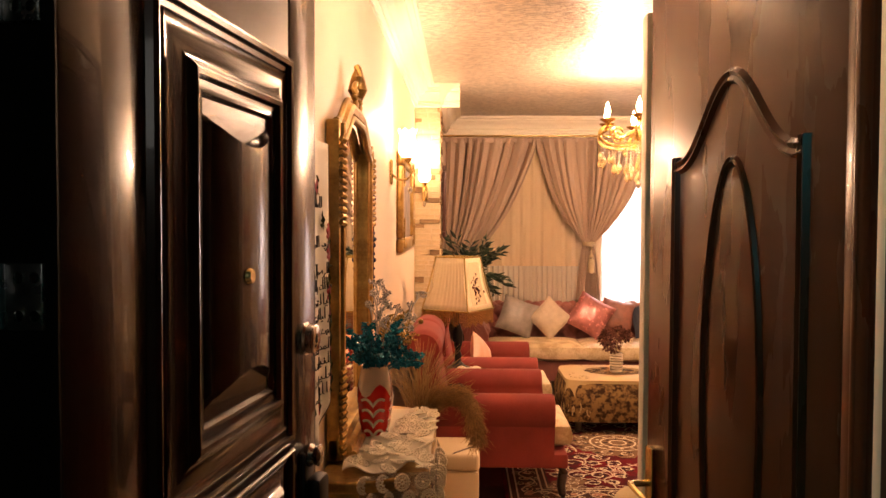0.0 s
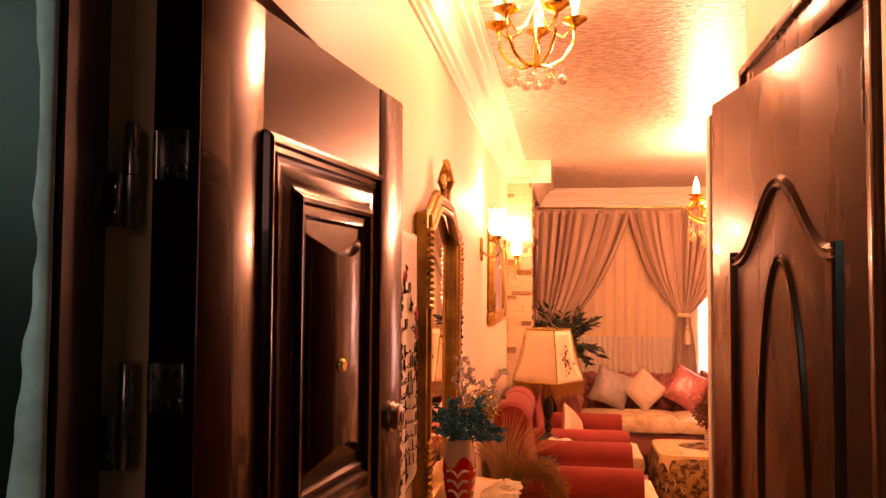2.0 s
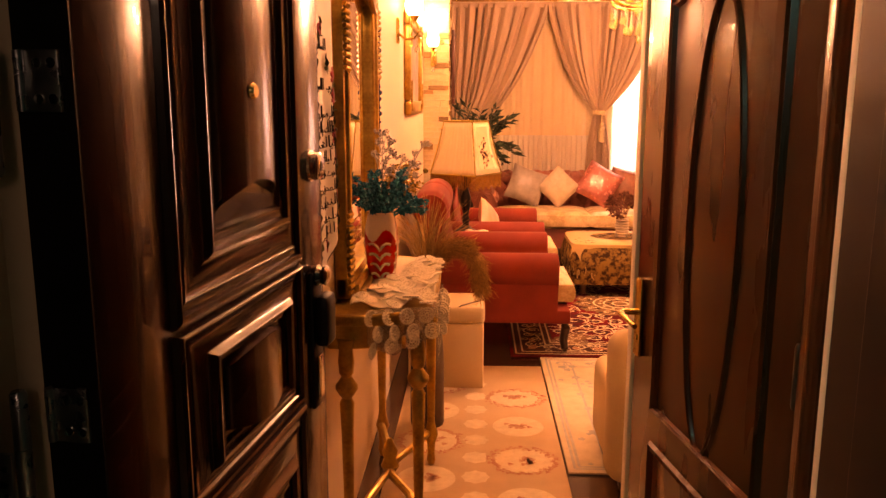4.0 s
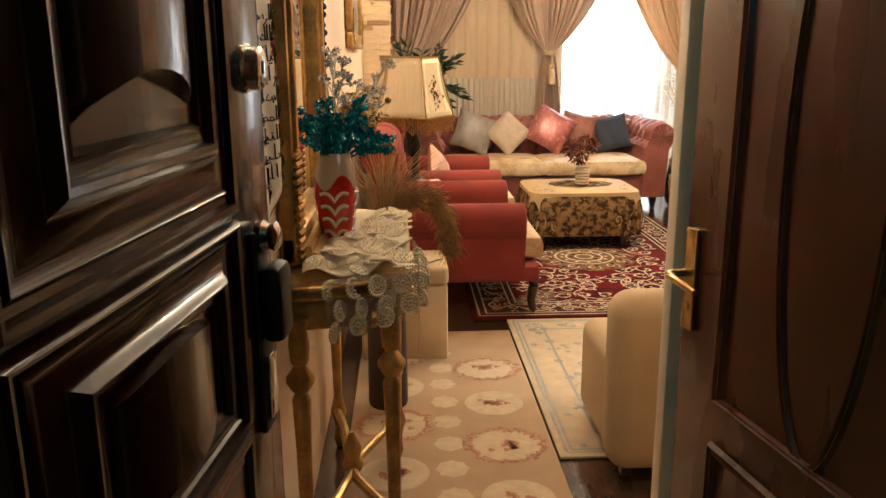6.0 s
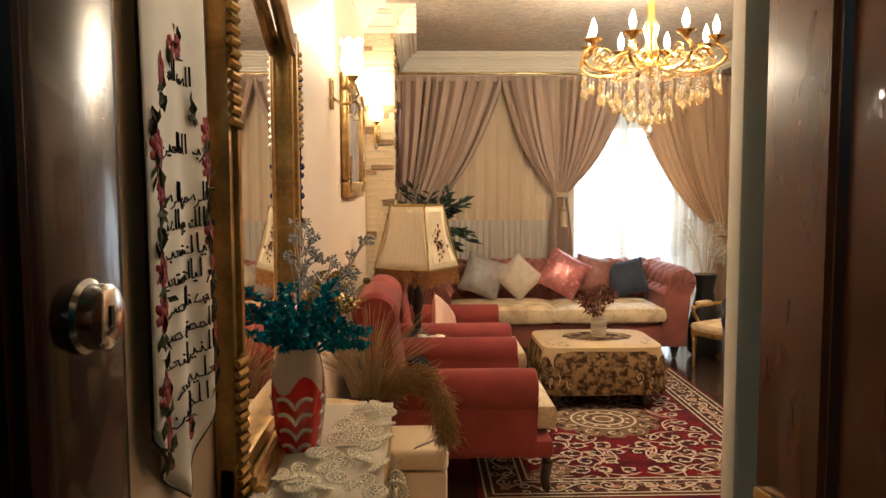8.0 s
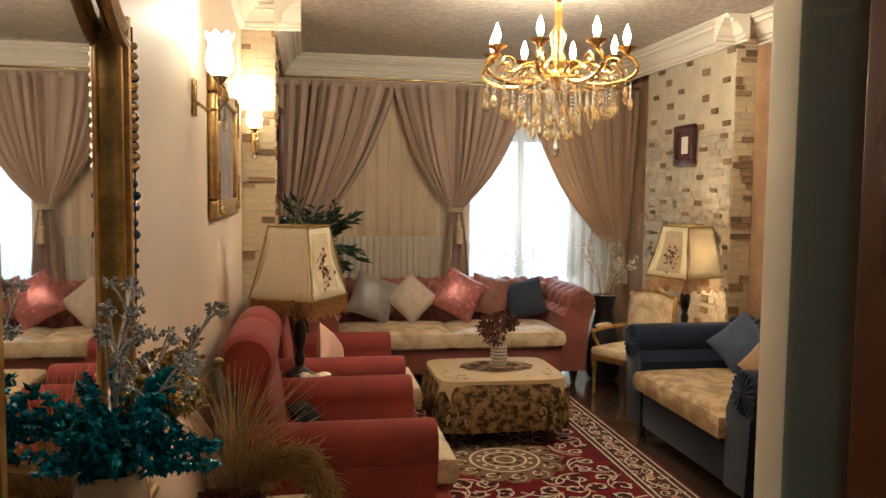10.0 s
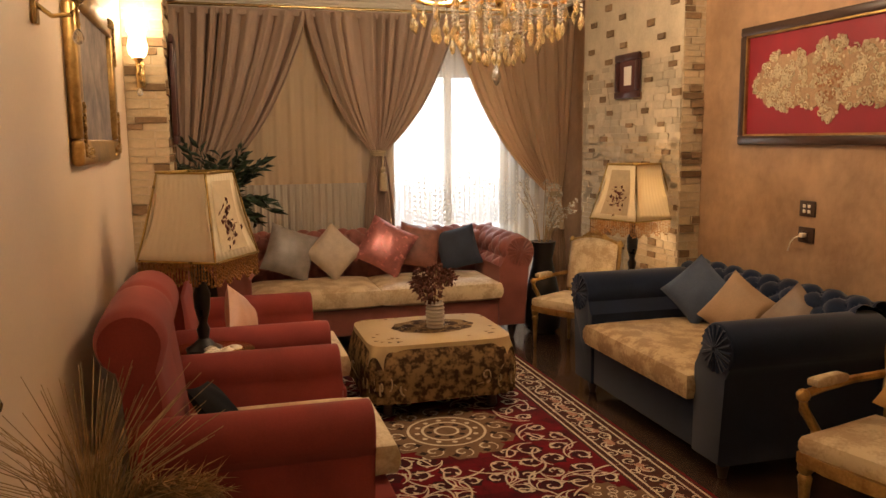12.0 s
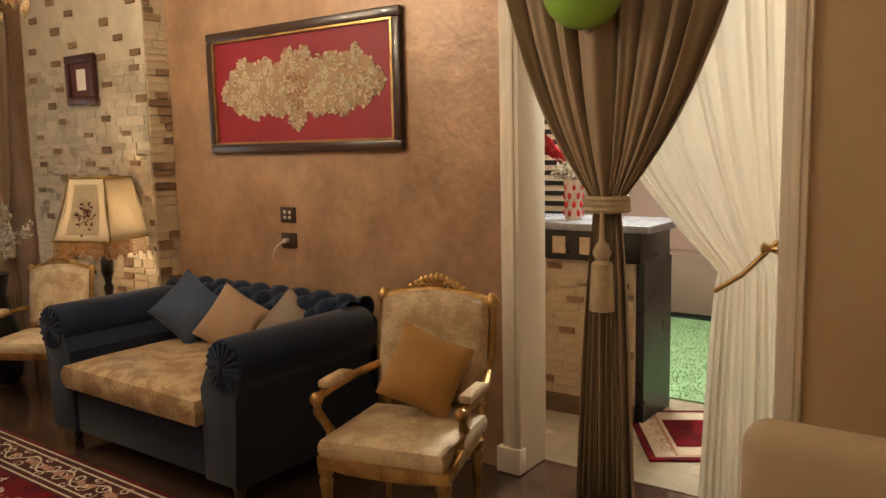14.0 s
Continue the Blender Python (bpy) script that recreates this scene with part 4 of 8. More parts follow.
def armchair(m, label):
    g = empty("armchair", m, label, "armchair", "rose armchairs by the wall")
    W, D = 0.94, 0.93
    aw, r, ah = 0.20, 0.092, 0.62
    part("base", bbox(-W / 2 + 0.04, W / 2 - 0.04, -0.50, 0.36, 0.19, 0.275, bevel=0.015), M_ROSE, g)
    for sgn in (-1, 1):
        x = sgn * (W / 2 - aw)
        outl = [(x + a, b) for a, b in roll_outline(aw, ah, r, 0.22, sgn)]
        if sgn < 0:
            outl = outl[::-1]
        part("arm", extrude(bmesh.new(), outl, -0.42, 0.34, "y", bevel=0.014), M_ROSE, g, "rolled velvet arm")
    # tall back that curls over into a fat roll with round ends
    r2, cy, cz = 0.112, 0.345, 0.875
    prof = [(0.21 + 0.05 * t / 8, 0.27 + 0.50 * t / 8) for t in range(9)]
    prof += [(cy + r2 * math.cos(radians(200 - 262 * i / 18)), cz + r2 * math.sin(radians(200 - 262 * i / 18))) for i in range(19)]
    prof += [(0.385, 0.70), (0.375, 0.45), (0.37, 0.22)]
    bm = bmesh.new()
    rings = []
    for i in range(33):
        a = 2 * i / 32 - 1
        k = 1 - 0.16 * max(0.0, (abs(a) - 0.86) / 0.14) ** 2
        sag = 0.018 * math.exp(-(a / 0.07) ** 2)
        ring = []
        for y, z in prof:
            up = max(0.0, min(1.0, (z - 0.60) / 0.20))
            yy, zz = cy + (y - cy) * k, cz + (z - cz) * k if z > 0.6 else z
            ring.append(bm.verts.new((a * W * (0.40 + 0.06 * up), yy - (0.022 * (1 - a ** 4) * (1 - up) if y < 0.3 else 0), zz + (0.018 * (1 - a * a) - sag) * up)))
        rings.append(ring)
    k = len(prof)
    for A, B in zip(rings, rings[1:]):
        for j in range(k):
            bm.faces.new((A[j], A[(j + 1) % k], B[(j + 1) % k], B[j]))
    bm.faces.new(rings[0])
    bm.faces.new(rings[-1][::-1])
    part("backrest", bm, M_ROSE, g, "tall back with a rolled top")
    part("seat_cushion", cushion(bmesh.new(), W - 2 * aw + 0.03, 0.76, 0.17, m=Matrix.Translation((0, -0.15, 0.262)), n=16), M_CREAM_SEAT, g, "cream brocade seat cushion")
    for sx in (-1, 1):
        cabriole(g, sx * (W / 2 - 0.09), -0.46, 0.22, M_DARKWOOD, sx, -1)
        part("leg", lathe(bmesh.new(), [(0.016, 0), (0.026, 0.20)], 10, (sx * (W / 2 - 0.10), 0.30, 0)), M_DARKWOOD, g)
    return g


ac = armchair(pose(0.17, 4.94, 0, 0, 0, 90), "dusty rose velvet armchair with a cream seat cushion")
copy_thing(ac, pose(0.19, 6.20, 0, 0, 0, 90))

M_GREY_SATIN = mat("grey_silver_satin", (0.30, 0.26, 0.23), 0.4, var=0.4, scale=14, fine=120, bump=0.2, sheen=0.3)
M_CREAM_SATIN = mat("cream_jacquard", (0.52, 0.42, 0.31), 0.5, var=0.25, scale=18, fine=120, bump=0.3, sheen=0.2)
M_PINK_SEQUIN = mat("pink_sequin_cloth", (0.55, 0.20, 0.19), 0.25, metal=0.45, var=0.45, scale=30, fine=180, bump=0.8, sheen=0.2)
M_RUST_SATIN = mat("rust_brown_brocade", (0.27, 0.10, 0.07), 0.5, var=0.5, scale=20, fine=90, bump=0.3, sheen=0.2)
M_BLUE_SATIN = mat("dark_blue_grey_velvet", (0.045, 0.055, 0.082), 0.75, var=0.35, scale=8, fine=120, bump=0.2, sheen=0.4)
M_BLUE_LIGHT = mat("slate_blue_velvet_cushion", (0.075, 0.10, 0.155), 0.75, var=0.35, scale=8, fine=120, bump=0.2, sheen=0.4)
M_MUSTARD = mat("mustard_gold_velvet", (0.50, 0.285, 0.085), 0.75, var=0.25, scale=8, fine=120, bump=0.15, sheen=0.4)
M_TAUPE_SATIN = mat("taupe_satin", (0.21, 0.145, 0.095), 0.6, var=0.3, scale=10, fine=120, bump=0.15, sheen=0.3)
M_PEACH = mat("peach_satin", (0.60, 0.34, 0.22), 0.5, var=0.2, scale=10, fine=120, bump=0.15, sheen=0.3)


def leaning(x, y, z, yaw, lean, spin):
    return Matrix.Translation((x, y, z)) @ Matrix.Rotation(radians(yaw), 4, "Z") @ Matrix.Rotation(radians(lean), 4, "X") @ Matrix.Rotation(radians(spin), 4, "Y")


throw_pillow("scatter_cushion", 0.37, 0.15, leaning(0.60, 7.88, 0.68, 10, -20, 22), M_GREY_SATIN, "silver grey satin cushion on the rose sofa")
throw_pillow("scatter_cushion", 0.33, 0.14, leaning(0.92, 7.86, 0.67, -4, -22, 44), M_CREAM_SATIN, "cream jacquard cushion standing on its corner")
throw_pillow("scatter_cushion", 0.38, 0.15, leaning(1.32, 7.84, 0.70, -6, -22, 30), M_PINK_SEQUIN, "shiny pink sequined cushion on the sofa")
throw_pillow("scatter_cushion", 0.34, 0.14, leaning(1.60, 7.92, 0.68, -8, -18, 12), M_RUST_SATIN, "rust brown brocade cushion on the sofa")
throw_pillow("scatter_cushion", 0.33, 0.14, leaning(1.90, 7.86, 0.66, -14, -20, -14), M_BLUE_SATIN, "dark blue-grey velvet cushion on the sofa")
throw_pillow("scatter_cushion", 0.31, 0.13, leaning(2.70, 5.80, 0.645, -50, -24, 42), M_BLUE_LIGHT, "slate blue velvet cushion standing on its corner", "loveseat cushions")
throw_pillow("scatter_cushion", 0.31, 0.13, leaning(2.68, 5.42, 0.615, -62, -24, 30), mat("tan_velvet", (0.33, 0.205, 0.105), 0.7, var=0.25, scale=8, fine=120, bump=0.15, sheen=0.4), "tan velvet cushion on the loveseat", "loveseat cushions")
throw_pillow("scatter_cushion", 0.30, 0.12, leaning(2.80, 5.14, 0.60, -70, -26, 36), M_TAUPE_SATIN, "taupe satin cushion on the loveseat", "loveseat cushions")
throw_pillow("scatter_cushion", 0.30, 0.12, leaning(0.20, 6.12, 0.575, 70, -18, 40), M_PEACH, "peach satin cushion on the armchair", "armchair cushions")
throw_pillow("scatter_cushion", 0.28, 0.10, leaning(0.08, 4.98, 0.475, 84, -38, 14), mat("black_velvet_cloth", (0.010, 0.011, 0.014), 0.8, var=0.4, scale=8, fine=120, bump=0.15), "black velvet cushion on the armchair seat", "armchair cushions")


def gilt_chair(m, label, with_pad=True):
    g = empty("gilt_armchair", m, label, "chair", "gilt carved chairs")
    W, sh = 0.58, 0.40
    rail = bmesh.new()
    outl = [(-W / 2, -0.27), (-W / 4, -0.295), (0, -0.30), (W / 4, -0.295), (W / 2, -0.27), (W / 2 - 0.05, 0.25), (-W / 2 + 0.05, 0.25)]
    extrude(rail, outl, sh - 0.055, sh, "z", bevel=0.008)
    part("seat_rail", rail, M_GOLD, g, "carved gilt seat rail")
    part("seat", cushion(bmesh.new(), W - 0.05, 0.50, 0.11, m=Matrix.Translation((0, -0.03, sh - 0.02)), n=16), M_CREAM_SEAT, g, "cream damask padded seat")
    tilt = Matrix.Translation((0, 0.25, sh)) @ Matrix.Rotation(radians(-9), 4, "X")
    # back frame: uprights and an arched crest
    bm = bmesh.new()
    for sx in (-1, 1):
        tube(bm, [tilt @ Vector((sx * (W / 2 - 0.06), 0, 0.0)), tilt @ Vector((sx * (W / 2 - 0.055), 0, 0.16)), tilt @ Vector((sx * (W / 2 - 0.02), 0, 0.34)), tilt @ Vector((sx * (W / 2 - 0.025), 0, 0.54))], 0.021, 8)
        lathe(bm, [(0.03, -0.02), (0.034, 0.0), (0.026, 0.02), (0.012, 0.04)], 10, tilt @ Vector((sx * (W / 2 - 0.025), 0, 0.555)))
    crest = [tilt @ Vector((-W / 2 + 0.025 + (W - 0.05) * i / 20, 0, 0.545 + 0.05 * math.sin(math.pi * i / 20) ** 0.7)) for i in range(21)]
    tube(bm, crest, 0.023, 8)
    tube(bm, [p - Vector((0, 0.012, 0.035)) for p in crest], 0.012, 6)
    tube(bm, [tilt @ Vector((-W / 2 + 0.06, 0, 0.10)), tilt @ Vector((0, 0, 0.085)), tilt @ Vector((W / 2 - 0.06, 0, 0.10))], 0.018, 8)
    back = part("back_frame", bm, M_GOLD, g, "carved gilt back frame")
    bm = bmesh.new()
    for i in range(11):
        a = (i - 5) / 5
        p = tilt @ Vector((a * 0.13, -0.006, 0.60 + 0.045 * (1 - a * a)))
        bmesh.ops.create_icosphere(bm, subdivisions=1, radius=0.020 + 0.008 * (1 - abs(a)), matrix=Matrix.Translation(p) @ Matrix.Diagonal((1, 0.6, 1.1, 1)))
    for sx in (-1, 1):
        sp = spiral(0, 0, 0.035, 1.4, 0, sx, 16)
        tube(bm, [tilt @ Vector((sx * 0.06 + p[0], -0.015, 0.605 + p[1])) for p in sp], 0.007, 6)
    part("crest", bm, M_GOLD, back, "carved shell crest")

    def pad(u, v):
        a, b = 2 * u - 1, v
        e = max(0, (1 - a ** 6) * (1 - (2 * b - 1) ** 6))
        return tilt @ Vector((a * (W / 2 - 0.04), -0.012 - 0.035 * e ** 0.5, 0.11 + (0.43 + 0.045 * (1 - a * a)) * b))
    thick(part("back_pad", sheet(bmesh.new(), 14, 14, pad), M_CREAM_SEAT, g, "cream damask back panel"), 0.02, 1)
    for sx in (-1, 1):
        bm = bmesh.new()
        top = tilt @ Vector((sx * (W / 2 - 0.03), 0, 0.25))
        tube(bm, [top, Vector((sx * (W / 2 + 0.02), 0.10, sh + 0.235)), Vector((sx * (W / 2 + 0.03), -0.10, sh + 0.225)), Vector((sx * (W / 2 + 0.03), -0.19, sh + 0.215))], 0.019, 8)
        tube(bm, [Vector((sx * (W / 2 + 0.03), -0.205, sh + 0.215)), Vector((sx * (W / 2 + 0.035), -0.19, sh + 0.15)), Vector((sx * (W / 2 - 0.0), -0.15, sh + 0.06)), Vector((sx * (W / 2 - 0.012), -0.20, sh - 0.03))], 0.021, 8)
        bmesh.ops.create_icosphere(bm, subdivisions=2, radius=0.030, matrix=Matrix.Translation((sx * (W / 2 + 0.03), -0.205, sh + 0.212)))
        arm = part("arm", bm, M_GOLD, g, "curved gilt arm")
        part("arm_pad", cushion(bmesh.new(), 0.05, 0.20, 0.045, m=Matrix.Translation((sx * (W / 2 + 0.026), -0.05, sh + 0.235)), n=8), M_CREAM_SEAT, arm, "padded armrest")
    for sx, y in ((-1, -0.25), (1, -0.25), (-0.85, 0.23), (0.85, 0.23)):
        part("leg", lathe(bmesh.new(), [(0.012, 0), (0.016, 0.015), (0.014, 0.05), (0.024, 0.25), (0.030, 0.29), (0.022, 0.305), (0.032, 0.32), (0.032, sh - 0.05)], 12, (sx * (W / 2 - 0.03), y, 0)), M_GOLD, g)
    return g


ch = gilt_chair(pose(2.42, 4.08, 0, 0, 0, -76) @ Matrix.Scale(0.90, 4), "carved gilt armchair with cream damask upholstery")
c2 = copy_thing(ch, pose(2.55, 7.10, 0, 0, 0, -60) @ Matrix.Scale(0.87, 4))
throw_pillow("scatter_cushion", 0.30, 0.15, leaning(2.53, 4.08, 0.605, -60, -18, 22), M_MUSTARD, "mustard gold velvet cushion on the gilt chair", "gilt chair cushions")


def cream_seat(name, m, W, D, label):
    g = empty(name, m, label, "armchair", "cream suede seats")
    part("seat_block", bbox(-W / 2 + 0.14, W / 2 - 0.01, -D / 2, D / 2 - 0.02, 0.04, 0.40, bevel=0.05, seg=4), M_BEIGE_FAB, g)
    part("side_panel", bbox(-W / 2, -W / 2 + 0.17, -D / 2, D / 2, 0.03, 0.645, bevel=0.075, seg=6), M_BEIGE_FAB, g, "rounded upholstered end")
    for sx in (-1, 1):
        for sy in (-1, 1):
            part("foot", bbox(sx * (W / 2 - 0.08) - 0.02, sx * (W / 2 - 0.08) + 0.02, sy * (D / 2 - 0.08) - 0.02, sy * (D / 2 - 0.08) + 0.02, 0, 0.045), M_DARKWOOD, g)
    return g


cream_seat("lounge_chair", pose(0.885, 3.02, 0.008, 0, 0, 90), 0.58, 0.56, "cream suede low lounge seat with a rounded back")
cream_seat("lounge_chair", pose(2.78, 2.52, 0, 0, 0, 0), 0.62, 0.72, "cream suede low lounge seat beside the doorway")


def storage_box():
    g = empty("storage_ottoman", pose(-0.06, 4.06, 0), "square beige upholstered storage ottoman", "ottoman")
    part("body", bbox(-0.20, 0.20, -0.17, 0.17, 0.0, 0.36, bevel=0.012), M_BEIGE_FAB, g)
    part("lid", bbox(-0.205, 0.205, -0.175, 0.175, 0.363, 0.45, bevel=0.022, seg=3), M_BEIGE_FAB, g, "padded lid")
    part("strap", tube(bmesh.new(), [(0.0, -0.178, 0.40), (0.08, -0.15, 0.456), (0.16, -0.06, 0.458), (0.2, 0.02, 0.44)], 0.004, 6), M_TAUPE_SATIN, g)


storage_box()

# ---- low table under its cloth ----
M_BROCADE = mat("cream_gold_brocade_cloth", (0.47, 0.34, 0.17), 0.6, scale=9, fine=60, bump=0.2, color2=(0.42, 0.29, 0.13), sheen=0.2)
M_BROWN_LACE = mat("brown_gold_scroll_cloth", (0.050, 0.026, 0.014), 0.95, scale=20, fine=60, bump=0.3, color2=(0.27, 0.17, 0.07), sharp=0.06)


def low_table():
    g = empty("low_table", pose(1.25, 6.28, 0.0115), "low table under a cream cloth with a brown scroll border", "table")
    W, D, H = 0.80, 0.66, 0.42

    def rim(a, k):
        c, s = math.cos(a), math.sin(a)
        e = 0.28
        return (W / 2 * k * math.copysign(abs(c) ** e, c), D / 2 * k * math.copysign(abs(s) ** e, s))

    def skirt(u, v):
        a = 2 * math.pi * u
        fold = 0.020 * math.sin(22 * a) * v
        x, y = rim(a, 1.0 + 0.09 * math.sin(min(1.0, v * 1.25) * 2.2) + fold)
        return (x, y, H - 0.012 - 0.31 * v)
    bm = sheet(bmesh.new(), 160, 10, skirt)
    part("cloth_border", bm, M_BROWN_LACE, g, "brown and gold scrolled border cloth")
    top = bmesh.new()

    def cloth(u, v):
        a = 2 * math.pi * u
        hang = 0.150 + 0.095 * math.cos(4 * (a - math.pi / 4) + math.pi)
        if v < 0.4:
            k = v / 0.4
            x, y = rim(a, max(0.001, k) * 1.0)
            return (x, y, H + 0.004 - 0.012 * k ** 10)
        k = (v - 0.4) / 0.6
        x, y = rim(a, 1.012 + 0.06 * k + 0.010 * math.sin(9 * a) * k)
        return (x, y, H - 0.010 - hang * k)
    part("tablecloth", sheet(top, 160, 20, cloth), M_BROCADE, g, "cream gold brocade cloth")
    bm = bmesh.new()
    rnd = random.Random(3)
    for i in range(30):
        a = 2 * math.pi * i / 30
        sp = spiral(0, 0, 0.045, 1.1, a, 1 if i % 2 else -1, 12)
        x, y = rim(a, 1.115)
        tx, ty = -math.sin(a), math.cos(a)
        zc = 0.185 + (0.03 if i % 2 else 0)
        tube(bm, [(*rim(a + p[0] / 0.8, 1.076 - 0.03 * p[1]), max(0.11, zc + p[1])) for p in sp], 0.0060, 5)
    tagged(part("scroll_trim", bm, M_BROCADE, g, "gold scrolls on the border", smooth=True), kind="stuff")
    bm = bmesh.new()
    for i in range(26):
        a, k = rnd.random() * 6.28, rnd.uniform(0.72, 0.97)
        x, y = rim(a, k)
        disc(bm, x, y, 0.011, H + 0.006, 10, 3, 0.4)
    disc(bm, 0.02, 0, 0.24, H + 0.0055, 40, 10, 0.03, 0.17)
    for sx in (-1, 1):
        for sy in (-1, 1):
            part("leg", lathe(bmesh.new(), [(0.02, 0), (0.032, 0.01), (0.026, 0.05), (0.034, 0.10), (0.034, H - 0.03)], 12, (sx * 0.30, sy * 0.24, 0)), M_DARKWOOD, g)
    part("centre_mat", bm, M_BROWN_LACE, g, "dark oval lace mat", smooth=False)
    bm = bmesh.new()
    for r in (0.09, 0.17):
        for i in range(int(r * 50)):
            a = 2 * math.pi * i / int(r * 50)
            ribbon(bm, spiral(0.02 + r * math.cos(a), r * 0.72 * math.sin(a), 0.024, 1.0, a, 1, 8), 0.004, H + 0.0075)
    tagged(part("mat_pattern", bm, M_BROCADE, g, smooth=False), kind="stuff")


low_table()


# ---- plants and flowers ----
def leaf_mesh(bm, p, d, length, width, rnd, bend=0.25):
    d = Vector(d).normalized()
    side = d.cross(Vector((rnd.uniform(-1, 1), rnd.uniform(-1, 1), rnd.uniform(-.3, 1)))).normalized()
    up = side.cross(d)
    p = Vector(p)
    a = bm.verts.new(p)
    m1, m2 = p + d * length * 0.45 + side * width / 2, p + d * length * 0.45 - side * width / 2
    mid = p + d * length * 0.5 + up * width * 0.25
    tip = p + d * length - up * length * bend
    v1, v2, vm, vt = bm.verts.new(m1), bm.verts.new(m2), bm.verts.new(mid), bm.verts.new(tip)
    for f in ((a, v1, vm), (a, vm, v2), (v1, vt, vm), (vm, vt, v2)):
        bm.faces.new(f)


def ball_dir(rnd):
    while True:
        v = Vector((rnd.uniform(-1, 1), rnd.uniform(-1, 1), rnd.uniform(-1, 1)))
        if 0.1 < v.length < 1:
            return v.normalized()


M_TEAL = mat("teal_glitter_foliage", (0.004, 0.28, 0.42), 0.22, metal=0.25, var=0.5, scale=40, fine=200, bump=0.5, island=0.6)
M_SILVER = mat("silver_glitter_foliage", (0.58, 0.57, 0.57), 0.3, metal=0.6, var=0.4, scale=40, fine=200, bump=0.5, island=0.5)
M_GOLDLEAF = mat("gold_glitter_foliage", (0.52, 0.35, 0.09), 0.3, metal=0.6, var=0.5, scale=40, fine=200, bump=0.5, island=0.5)
M_STRAW = mat("dried_straw", (0.52, 0.37, 0.19), 0.85, var=0.4, scale=20, fine=100, bump=0.2, island=0.4)
M_PAMPAS = mat("brown_pampas_plume", (0.48, 0.29, 0.12), 0.9, var=0.4, scale=20, fine=100, bump=0.2, island=0.4)
M_LEAF = mat("dark_green_leaf", (0.020, 0.050, 0.024), 0.4, var=0.5, scale=12, fine=60, bump=0.1, island=0.5)
M_ROSE_DRY = mat("dried_dusky_rose", (0.21, 0.085, 0.06), 0.8, var=0.5, scale=30, fine=90, bump=0.3, island=0.4)
M_WHITE_BLOOM = mat("white_blossom", (0.66, 0.62, 0.52), 0.7, var=0.2, scale=30, fine=90, bump=0.2, island=0.25)
M_RED_GLASS = mat("red_art_glass", (0.55, 0.018, 0.010), 0.12, var=0.25, scale=6, fine=40, bump=0.02, coat=0.6)
M_MILK_GLASS = mat("milky_art_glass", (0.60, 0.48, 0.38), 0.15, var=0.15, scale=6, fine=40, bump=0.02, coat=0.6)


def spray(bm, centre, n, spread, leaf, width, rnd, flat=1.0):
    c = Vector(centre)
    for i in range(n):
        d = ball_dir(rnd)
        p = c + Vector((d.x * spread[0], d.y * spread[1], d.z * spread[2])) * rnd.random() ** 0.4
        leaf_mesh(bm, p, d + Vector((0, 0, 0.3)), leaf * rnd.uniform(0.7, 1.3), width * rnd.uniform(0.7, 1.3), rnd)


